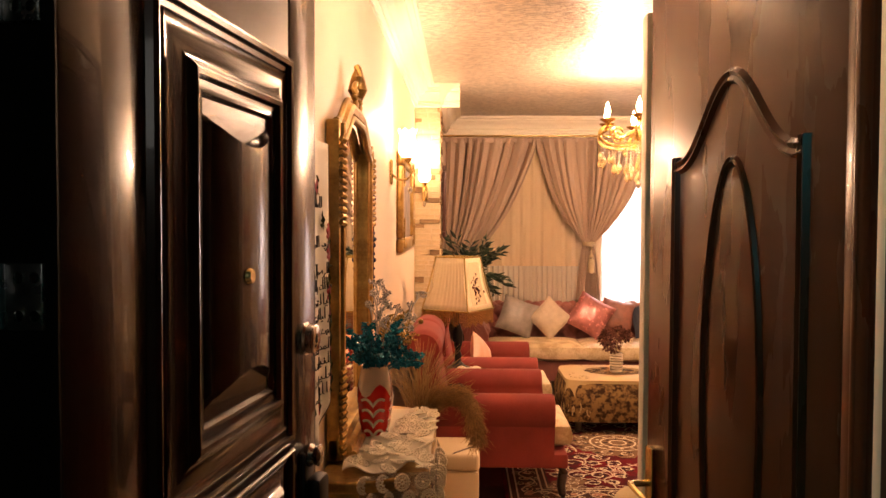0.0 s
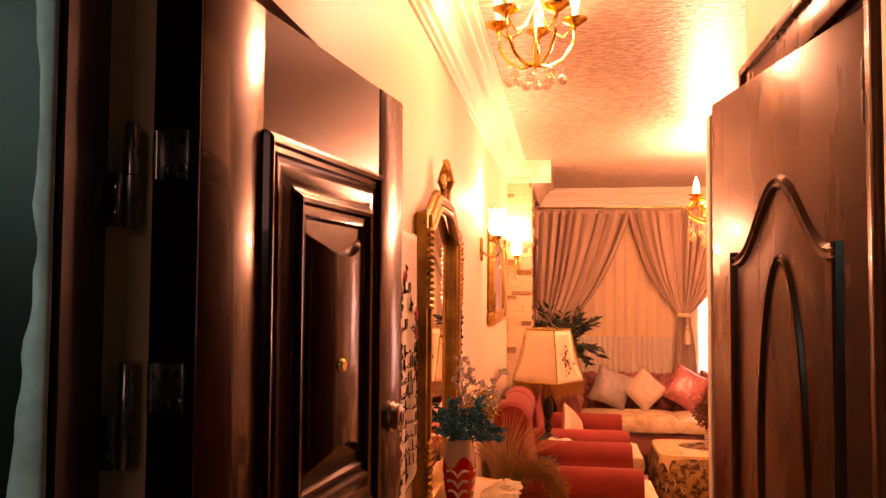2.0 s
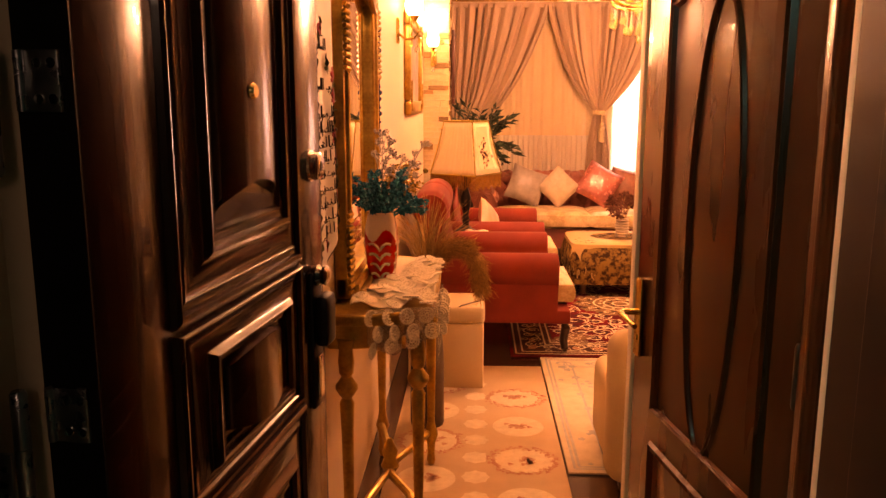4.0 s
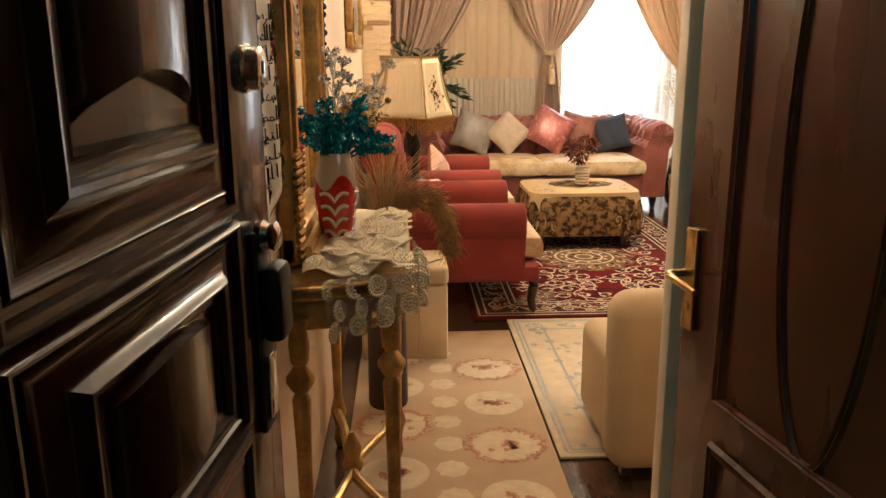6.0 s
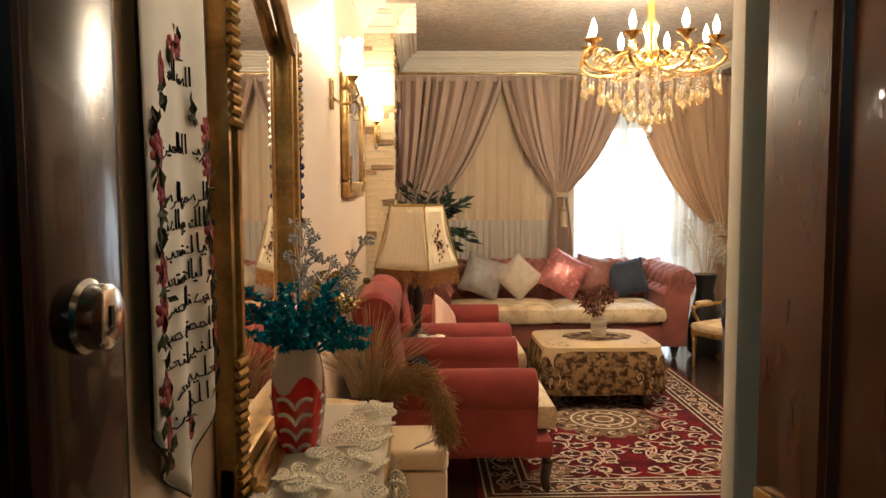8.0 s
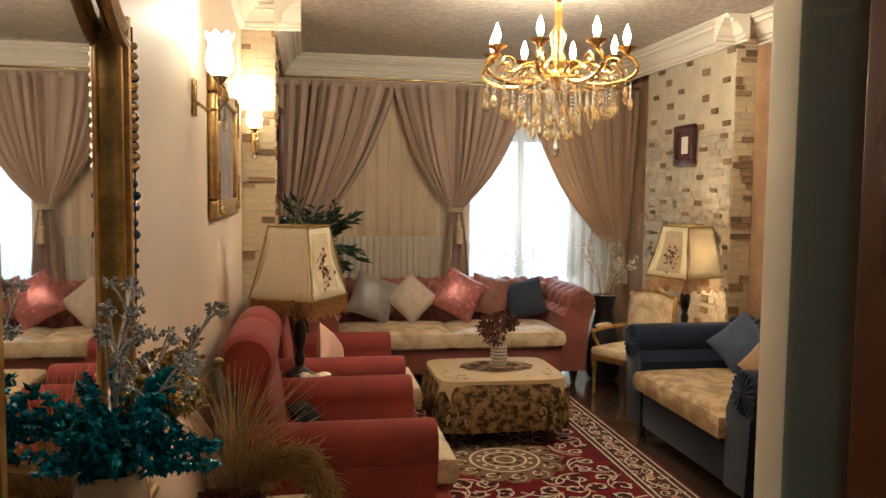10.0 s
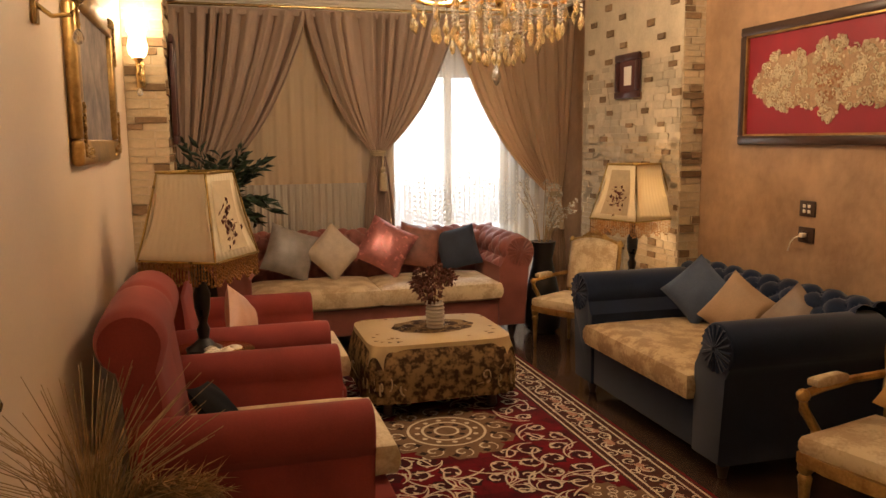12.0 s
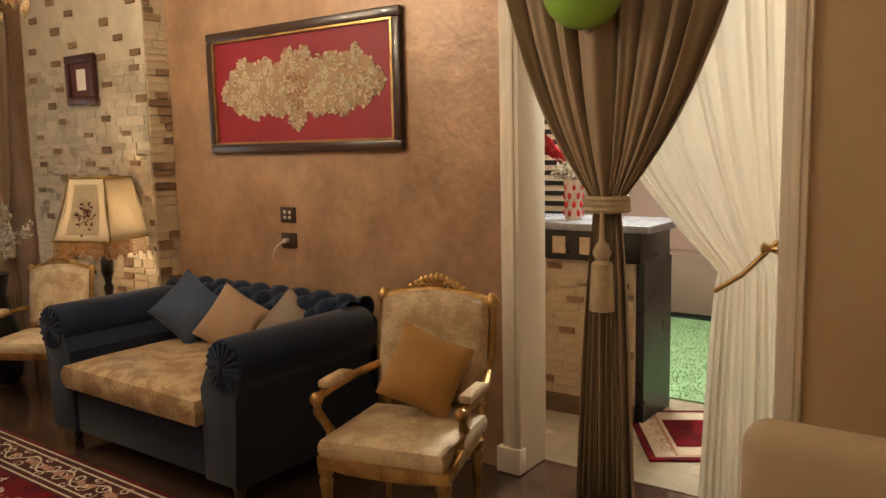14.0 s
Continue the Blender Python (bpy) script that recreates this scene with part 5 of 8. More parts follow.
def red_vase():
    g = empty("red_vase", pose(-0.238, 2.585, 0.894) @ Matrix.Scale(1.14, 4), "red and white marbled glass vase on the crochet cloth", "vase")
    prof = [(0.030, 0.0), (0.036, 0.006), (0.046, 0.06), (0.052, 0.12), (0.050, 0.165), (0.043, 0.20), (0.041, 0.212), (0.037, 0.211), (0.036, 0.20)]

    def square(bm, k=0):
        for v in bm.verts:
            r = math.hypot(v.co.x, v.co.y)
            if r > 0.001:
                a = math.atan2(v.co.y, v.co.x)
                f = (abs(math.cos(a)) ** 4 + abs(math.sin(a)) ** 4) ** -0.25
                v.co.x *= f * 0.94
                v.co.y *= f * 0.94
        return bm
    part("body", square(lathe(bmesh.new(), prof, 32)), M_MILK_GLASS, g, "milky glass neck")
    red = bmesh.new()
    lathe(red, [(r + 0.0012, z) for r, z in ((0.0362, 0.007), (0.0462, 0.06), (0.0522, 0.12), (0.0500, 0.145))], 32)
    for v in red.verts:
        if v.co.z > 0.12:
            v.co.z += 0.018 * math.sin(math.atan2(v.co.y, v.co.x) * 4)
    part("red_glass", square(red), M_RED_GLASS, g, "scarlet glass lower half")
    bm = bmesh.new()
    for k in range(4):
        for q in range(4):
            a0 = q * math.pi / 2 + math.radians(0)
            pts = []
            for i in range(13):
                t = (i - 6) / 6
                a = a0 + t * 0.62
                z = 0.006 + 0.031 * k + 0.060 * abs(t) - 0.042 * t * t
                rr = 0.0375 + (0.0525 - 0.0375) * min(1, max(0, z) / 0.11) if z < 0.11 else 0.0525 - (z - 0.11) * 0.08
                f = (abs(math.cos(a)) ** 4 + abs(math.sin(a)) ** 4) ** -0.25 * 0.94
                pts.append((rr * f * math.cos(a) * 1.01, rr * f * math.sin(a) * 1.01, z))
            tube(bm, pts, 0.0042, 5, 0.0042)
    tagged(part("white_streaks", bm, M_MILK_GLASS, g, "feathered pale streaks"), kind="stuff")
    f = empty("glitter_bouquet", pose(-0.235, 2.585, 1.135), "glitter bouquet of teal, gold and silver sprigs", "flowers")
    rnd = random.Random(21)

    def sprig(bl, tip, leaflets, size, width, start=0.35):
        """A bent twig from the vase's mouth with small leaves along its outer part."""
        mid = Vector((tip.x * 0.35, tip.y * 0.35, tip.z * 0.65 + 0.02))
        base = Vector((tip.x * 0.08, tip.y * 0.08, -0.05))
        pts = [base.lerp(mid, t).lerp(mid.lerp(tip, t), t) for t in [k / 6 for k in range(7)]]
        tube(bl, pts, 0.0020, 4, 0.0010)
        for k in range(leaflets):
            t = start + (1 - start) * rnd.random()
            p = base.lerp(mid, t).lerp(mid.lerp(tip, t), t)
            leaf_mesh(bl, p, ball_dir(rnd) + (tip - mid).normalized() * 0.5, size * rnd.uniform(0.6, 1.3), width * rnd.uniform(0.7, 1.3), rnd)

    bm = bmesh.new()
    for i in range(64):
        a, r = rnd.random() * 6.283, rnd.uniform(0.05, 0.125)
        sprig(bm, Vector((r * math.cos(a), r * 1.05 * math.sin(a) - 0.015, rnd.uniform(0.03, 0.155) - 0.35 * max(0, r - 0.09))), 46, 0.017, 0.011)
    for i in range(9):
        sprig(bm, Vector((rnd.uniform(0.12, 0.17), rnd.uniform(-.07, .02), rnd.uniform(0.0, 0.05))), 46, 0.016, 0.010, 0.5)
    tagged(part("teal_foliage", bm, M_TEAL, f, "teal glittered leaves"), kind="stuff")
    bm = bmesh.new()
    for i in range(34):
        sprig(bm, Vector((rnd.uniform(-.01, .15), rnd.uniform(0.05, .24), rnd.uniform(0.03, 0.16))), 40, 0.018, 0.009, 0.45)
    for i in range(6):
        c = Vector((rnd.uniform(.02, .15), rnd.uniform(0.08, .24), rnd.uniform(0.06, 0.15)))
        bmesh.ops.create_icosphere(bm, subdivisions=2, radius=0.010, matrix=Matrix.Translation(c))
        tube(bm, [(0, 0.02, 0), c * 0.6, c], 0.0015, 4)
    tagged(part("gold_foliage", bm, M_GOLDLEAF, f, "gold glittered leaves"), kind="stuff")
    bm = bmesh.new()
    for i in range(8):
        top = Vector((rnd.uniform(-.06, .14), rnd.uniform(-.03, .24), rnd.uniform(0.17, 0.28)))
        mid = top * 0.55 + Vector((rnd.uniform(-.02, .02), rnd.uniform(-.02, .02), 0.01))
        tube(bm, [(0, 0, -0.04), top * 0.25 + Vector((0, 0, 0.02)), mid, top], 0.0032, 6, 0.0020)
        for q in range(4):
            root = mid.lerp(top, q / 3.2)
            tip = root + Vector((rnd.uniform(-.05, .05), rnd.uniform(-.05, .05), rnd.uniform(0.0, 0.045))) if q < 3 else top
            tube(bm, [root, root.lerp(tip, 0.5) + Vector((0, 0, 0.006)), tip], 0.0022, 5)
            for k in range(9):
                d = ball_dir(rnd)
                bmesh.ops.create_icosphere(bm, subdivisions=1, radius=rnd.uniform(0.0025, 0.0045), matrix=Matrix.Translation(tip + d * 0.011))
            for k in range(12):
                leaf_mesh(bm, tip, ball_dir(rnd), 0.015, 0.005, rnd)
    tagged(part("silver_foliage", bm, M_SILVER, f, "silver berry branches"), kind="stuff")


red_vase()


def grass_vase():
    g = empty("floor_vase", pose(-0.13, 3.42, 0), "tall dark brown floor vase beside the console", "vase")
    part("body", lathe(bmesh.new(), [(0.075, 0), (0.080, 0.02), (0.078, 0.35), (0.060, 0.60), (0.052, 0.68), (0.066, 0.76), (0.070, 0.775), (0.062, 0.775), (0.05, 0.70)], 24), mat("brown_basket_vase", (0.075, 0.045, 0.03), 0.6, var=0.4, scale=30, fine=80, bump=0.4), g)
    f = empty("dried_arrangement", pose(-0.13, 3.42, 0.76), "dried grasses, dusky roses and a pampas plume", "flowers")
    rnd = random.Random(33)
    bm = bmesh.new()
    for i in range(150):
        a = rnd.random() * 6.28
        lean_k = rnd.uniform(0.05, 0.26)
        h = rnd.uniform(0.16, 0.36)
        dx, dy = math.cos(a) * lean_k, math.sin(a) * lean_k
        tube(bm, [(rnd.uniform(-.03, .03), rnd.uniform(-.03, .03), -0.06), (dx * 0.45, dy * 0.45, h * 0.6), (dx, dy, h * (1 - 0.5 * lean_k))], 0.0016, 4, 0.0007)
    tagged(part("dried_grass", bm, M_STRAW, f, "straw-coloured grass stalks"), kind="stuff")
    bm = bmesh.new()
    axis = [Vector((0.03, -0.01, 0.0)), Vector((0.10, -0.02, 0.10)), Vector((0.18, -0.03, 0.10)), Vector((0.235, -0.03, 0.02)), Vector((0.25, -0.03, -0.09))]
    for i in range(3200):
        t = rnd.random() * 3.99
        k = int(t)
        c = axis[k].lerp(axis[k + 1], t - k)
        d = ball_dir(rnd) * 0.7 + (axis[k + 1] - axis[k]).normalized()
        leaf_mesh(bm, c + ball_dir(rnd) * 0.042 * rnd.random(), d, 0.06, 0.0028, rnd, 0.35)
    part("pampas_plume", bm, M_PAMPAS, f, "drooping brown pampas plume")
    bm = bmesh.new()
    for c in ((0.0, -0.06, 0.02), (0.05, -0.07, 0.015), (-0.05, -0.06, 0.02), (0.06, 0.02, 0.03)):
        for ring in range(4):
            for i in range(6):
                a = 2 * math.pi * i / 6 + ring * 0.5
                leaf_mesh(bm, Vector(c) + Vector((math.cos(a), math.sin(a), 0)) * 0.006 * ring, (math.cos(a) * (0.3 + 0.25 * ring), math.sin(a) * (0.3 + 0.25 * ring), 0.9 - 0.15 * ring), 0.03, 0.026, rnd, -0.1)
    tagged(part("roses", bm, M_ROSE_DRY, f, "dried dusky roses"), kind="stuff")


grass_vase()


def table_vase():
    g = empty("ribbed_vase", pose(1.27, 6.22, 0.4395), "small ribbed white pottery vase on the low table", "vase")
    prof = [(0.042, 0)] + [(0.047 + 0.004 * math.sin(i * 1.57) + 0.006 * math.sin(math.pi * i / 28), 0.004 + 0.15 * i / 28) for i in range(29)] + [(0.040, 0.156), (0.036, 0.15)]
    part("body", lathe(bmesh.new(), prof, 24), mat("white_ribbed_pottery", (0.60, 0.54, 0.44), 0.5, var=0.2, scale=10, fine=70, bump=0.15), g)
    f = empty("dried_roses", pose(1.27, 6.22, 0.59), "bunch of dried brown and dusky red roses", "flowers")
    rnd = random.Random(8)
    bm, bs = bmesh.new(), bmesh.new()
    for i in range(15):
        d = ball_dir(rnd)
        c = Vector((d.x * 0.12, d.y * 0.12, 0.05 + abs(d.z) * 0.13))
        tube(bs, [(0, 0, -0.05), c * 0.6, c], 0.0025, 5)
        spray(bm, c, 60, (0.036, 0.036, 0.032), 0.026, 0.018, rnd)
    tagged(part("bloom_cluster", bm, M_ROSE_DRY, f), kind="stuff")
    tagged(part("stems", bs, M_STRAW, f), kind="stuff")


table_vase()


def corner_plant():
    g = empty("potted_plant", pose(0.06, 7.72, 0), "dark green broad-leaved plant in a tall stand pot", "plant")
    part("pot", lathe(bmesh.new(), [(0.10, 0), (0.11, 0.02), (0.075, 0.3), (0.09, 0.62), (0.12, 0.80), (0.125, 0.82), (0.11, 0.82), (0.09, 0.76)], 24), M_BLACKPOT, g)
    rnd = random.Random(14)
    bl, bs = bmesh.new(), bmesh.new()
    for i in range(40):
        a = rnd.random() * 6.28
        el = rnd.uniform(-0.5, 1.0)
        d = Vector((math.cos(a) * math.cos(el), math.sin(a) * math.cos(el) * 0.7, math.sin(el)))
        ln = rnd.uniform(0.22, 0.40)
        base = Vector((0.04, 0, 1.06))
        mid, tip = base + d * ln * 0.55 + Vector((0, 0, 0.06)), base + d * ln + Vector((0, 0, 0.16 - 0.14 * (1 - math.sin(el))))
        tube(bs, [Vector((0, 0, 0.74)), Vector((0.02, 0, 0.92)), base + d * 0.05, mid, tip], 0.004, 5, 0.002)
        for k in range(11):
            t = 0.3 + 0.7 * k / 10
            p = base.lerp(mid, t / 0.55) if t < 0.55 else mid.lerp(tip, (t - 0.55) / 0.45)
            s = d.cross(Vector((0, 0, 1))).normalized() * (1 if k % 2 else -1)
            leaf_mesh(bl, p, d * 0.9 + s * 0.8 + Vector((0, 0, rnd.uniform(-.3, .3))), 0.12, 0.040, rnd)
    tagged(part("fronds", bl, M_LEAF, g, "dense dark green leaves"), kind="stuff")
    tagged(part("stems", bs, M_LEAF, g), kind="stuff")


corner_plant()


def blossom_vase():
    g = empty("floor_pot", pose(2.52, 7.62, 0), "black glazed floor pot by the balcony window", "vase")
    part("body", lathe(bmesh.new(), [(0.10, 0), (0.14, 0.04), (0.16, 0.20), (0.11, 0.42), (0.075, 0.58), (0.10, 0.70), (0.105, 0.715), (0.09, 0.71)], 24), M_BLACKPOT, g)
    f = empty("blossom_branches", pose(2.52, 7.62, 0.70), "pale blossom branches in the floor pot", "flowers")
    rnd = random.Random(17)
    bs, bb = bmesh.new(), bmesh.new()
    for i in range(12):
        a = rnd.random() * 6.28
        k = rnd.uniform(0.08, 0.24)
        h = rnd.uniform(0.25, 0.50)
        p = [Vector((0, 0, -0.1)), Vector((math.cos(a) * k * 0.4, math.sin(a) * k * 0.4, h * 0.5)), Vector((math.cos(a) * k, math.sin(a) * k, h))]
        tube(bs, p, 0.004, 5, 0.002)
        for j in range(7):
            c = p[1].lerp(p[2], j / 6) + ball_dir(rnd) * 0.025
            spray(bb, c, 9, (0.012, 0.012, 0.012), 0.020, 0.014, rnd)
    tagged(part("branches", bs, M_STRAW, f), kind="stuff")
    tagged(part("blossoms", bb, M_WHITE_BLOOM, f), kind="stuff")


blossom_vase()
# ---- window and curtains ----
def window():
    g = empty("window_1", pose(0, BACK, 0), "tall white-framed balcony window behind sheer curtains", "window", kind="structure")
    bm = bmesh.new()
    for a in ((1.52, 1.58, 0.06, 0.12, 0, 2.10), (2.56, 2.62, 0.06, 0.12, 0, 2.10), (1.58, 2.56, 0.06, 0.12, 2.04, 2.10), (1.58, 2.56, 0.06, 0.12, 0, 0.06), (2.04, 2.10, 0.06, 0.12, 0.06, 2.04)):
        box(bm, *a, bevel=0.006)
    part("window_frame", bm, M_PLASTER, g, "white aluminium frame")
    for x0, x1 in ((1.58, 2.04), (2.10, 2.56)):
        p = part("pane", bbox(x0, x1, 0.085, 0.091, 0.06, 2.04), M_GLASS, g, smooth=False)
        p.visible_shadow = False


window()
tagged(part("ground", bbox(-40, 40, BACK + 0.3, 80, -0.3, -0.15), mat("pale_terrace", (0.5, 0.47, 0.42), 0.8, var=0.2), smooth=False), "pale terrace ground outside the window", "ground", kind="structure")


def curtain(name, xa, xb, ztop, zbot, y, tie_x, tie_z, tie_w, folds, material, label, low_spread=0.12, sweep=0.0, amp=0.035, left_fix=None, seed=1, axis="x", belly=0.0):
    """A curtain gathered at a tie; axis x hangs along x at depth y, axis y hangs along y at depth x."""
    rnd = random.Random(seed)
    ph = [rnd.uniform(-1, 1) for _ in range(8)]

    def fn(u, v):
        z = ztop + (zbot - ztop) * v
        if z > tie_z:
            k = (ztop - z) / (ztop - tie_z)
            e = k ** 1.35 if sweep >= 0 else k
            e = min(1, e)
            s = xa + (xb - xa) * u
            t = tie_x + tie_w * (u - 0.5)
            # outer edges sag before they are drawn in
            x = s + (t - s) * e * (1 - 0.18 * math.sin(math.pi * k))
            squeeze = 1 - 0.72 * e
        else:
            k = (tie_z - z) / max(0.01, tie_z - zbot)
            x = tie_x + (tie_w + low_spread * k ** 0.6) * (u - 0.5)
            squeeze = 0.28 + 0.5 * k ** 0.6
        uu = u + 0.030 * math.sin(9 * u + 3 * ph[1]) + 0.014 * math.sin(23 * u + 5 * ph[3] + 1.5 * v)
        w = 1.5 - 2.4 * abs(math.sin(math.pi * folds * uu + ph[0])) ** 0.65 + 0.45 * math.sin(2 * math.pi * folds * 2.3 * uu + ph[2] * 3 + v * 3) * (0.4 + 0.6 * v)
        d = amp * squeeze * w * (1.0 + 0.35 * math.sin(13 * u + 4 * ph[4])) + 0.012 * noise.noise(Vector((u * 6, v * 5, seed)))
        if axis == "x":
            return (x, y + d - belly * math.sin(math.pi * min(1, k if z > tie_z else 1)), z)
        return (y + d, x, z)
    bm = sheet(bmesh.new(), int(folds * 22), 60, fn)
    ob = thick(part(name, bm, material), 0.003)
    return tagged(ob, label, "curtain", "window curtains" if axis == "x" else "doorway curtains")


curtain("curtain", -0.34, 0.84, 2.50, 0.02, 8.34, -0.10, 1.10, 0.16, 11, M_CURTAIN, "taupe satin curtain swept back beside the plant", seed=2)
curtain("curtain", 0.80, 2.04, 2.50, 0.02, 8.32, 1.37, 1.40, 0.10, 12, M_CURTAIN, "taupe satin curtain tied in the middle with a tassel", low_spread=0.26, seed=3)
# The sunlit look of this one is partly in its colour.
curtain("curtain", 1.98, 3.10, 2.50, 0.02, 8.33, 2.93, 1.02, 0.12, 11, M_CURTAIN_SUNLIT, "beige satin curtain coloured gold as if sunlit, swept aside from the bright window", seed=4, amp=0.022)


def hanging(name, x0, x1, z0, z1, y, folds, amp, material, label, cat="curtain", axis="x", seed=1):
    def fn(u, v):
        x = x0 + (x1 - x0) * u
        d = amp * (math.sin(2 * math.pi * folds * u + 0.7 * math.sin(7 * u + seed)) + 0.4 * math.sin(2 * math.pi * folds * 2.1 * u + seed)) * (0.6 + 0.4 * v)
        z = z1 + (z0 - z1) * v
        return (x, y + d, z) if axis == "x" else (y + d, x, z)
    ob = part(name, sheet(bmesh.new(), int(folds * 12), 12, fn), material)
    return tagged(ob, label, cat, "window curtains")


hanging("lining_curtain", -0.34, 1.52, 0.02, 2.48, 8.43, 16, 0.012, M_BLIND, "plain cream lining curtain behind the taupe drapes")
hanging("sheer_curtain", 1.45, 2.98, 0.02, 2.46, 8.47, 15, 0.014, M_SHEER, "thin white sheer curtain over the window", seed=2)
# embroidered hem of the sheers
bm = bmesh.new()
rnd = random.Random(9)
for i in range(230):
    x = 1.50 + 1.12 * i / 229 + rnd.uniform(-.004, .004)
    z0 = 0.80 + rnd.uniform(-0.02, 0.02)
    for k in range(rnd.randint(7, 11) if (i // 3) % 3 else rnd.randint(2, 5)):
        zz = z0 + 0.042 * k
        bm.verts.ensure_lookup_table()
        vs = [bm.verts.new((x + a * 0.0045, 8.448, zz + b * 0.015)) for a, b in ((-1, 0), (0, -1), (1, 0), (0, 1))]
        bm.faces.new(vs)
for i in range(40):
    x, z = rnd.uniform(0.0, 1.3), rnd.uniform(0.86, 1.12)
    vs = [bm.verts.new((x + a * 0.010, 8.415, z + b * 0.018)) for a, b in ((-1, 0), (0, -1), (1, 0), (0, 1))]
    bm.faces.new(vs)
tagged(part("hem_embroidery", bm, cloth_through("ivory_hem_thread", (0.58, 0.53, 0.44), 0.32)), "ivory embroidered sprigs along the sheer hem", "embroidery", kind="stuff")
# lower lace flounce of the lining
hanging("lace_flounce", 0.05, 1.32, 0.62, 1.16, 8.40, 22, 0.012, M_SHEER, "gathered cream lace flounce on the lining", seed=5)


def curtain_rail():
    g = empty("curtain_rail", pose(0, 0, 0), "thin brass curtain rail under the crown moulding", "rail")
    part("rod", tube(bmesh.new(), [(LW + 0.01, 8.36, 2.535), (1.4, 8.36, 2.535), (RW - 0.02, 8.36, 2.535)], 0.012, 10), M_BRASS, g)
    for x in (-0.2, 0.9, 2.0, 3.0):
        part("bracket", bbox(x - 0.01, x + 0.01, 8.36, BACK, 2.525, 2.545), M_BRASS, g)
    bm = bmesh.new()
    box(bm, -0.35, 3.10, 8.335, 8.350, 2.46, 2.515, 0.006)
    part("heading_tape", bm, M_CURTAIN, g, "gathered curtain heading")


curtain_rail()


def tassel(m, label, material, rope=True, size=1.0):
    g = empty("tassel_tieback", m, label, "tieback", "rope tassel tiebacks")
    bm = bmesh.new()
    for k in range(3):
        ring = [(0.062 * size * math.cos(a), 0.055 * size * math.sin(a), (0.016 * k - 0.016) * size) for a in [2 * math.pi * i / 20 for i in range(21)]]
        tube(bm, ring, 0.009 * size, 6)
    part("rope", bm, material, g)
    bm = bmesh.new()
    lathe(bm, [(0.006, -0.02), (0.008, -0.10), (0.020, -0.115), (0.026, -0.135), (0.018, -0.155), (0.030, -0.165), (0.036, -0.30), (0.030, -0.302)], 16)
    for v in bm.verts:
        v.co = Vector((v.co.x * size, v.co.y * size, v.co.z * size))
    part("tassel", move(bm, Matrix.Translation((0.02 * size, -0.075 * size, 0))), material, g, "long cream silk tassel")
    return g


M_ROPE = mat("cream_silk_rope", (0.55, 0.43, 0.26), 0.6, var=0.3, scale=30, fine=160, bump=0.4)
tassel(pose(1.37, 8.32, 1.40), "cream rope tieback with a long tassel", M_ROPE)
tassel(pose(2.93, 8.33, 1.03), "cream rope tieback with a long tassel", M_ROPE)

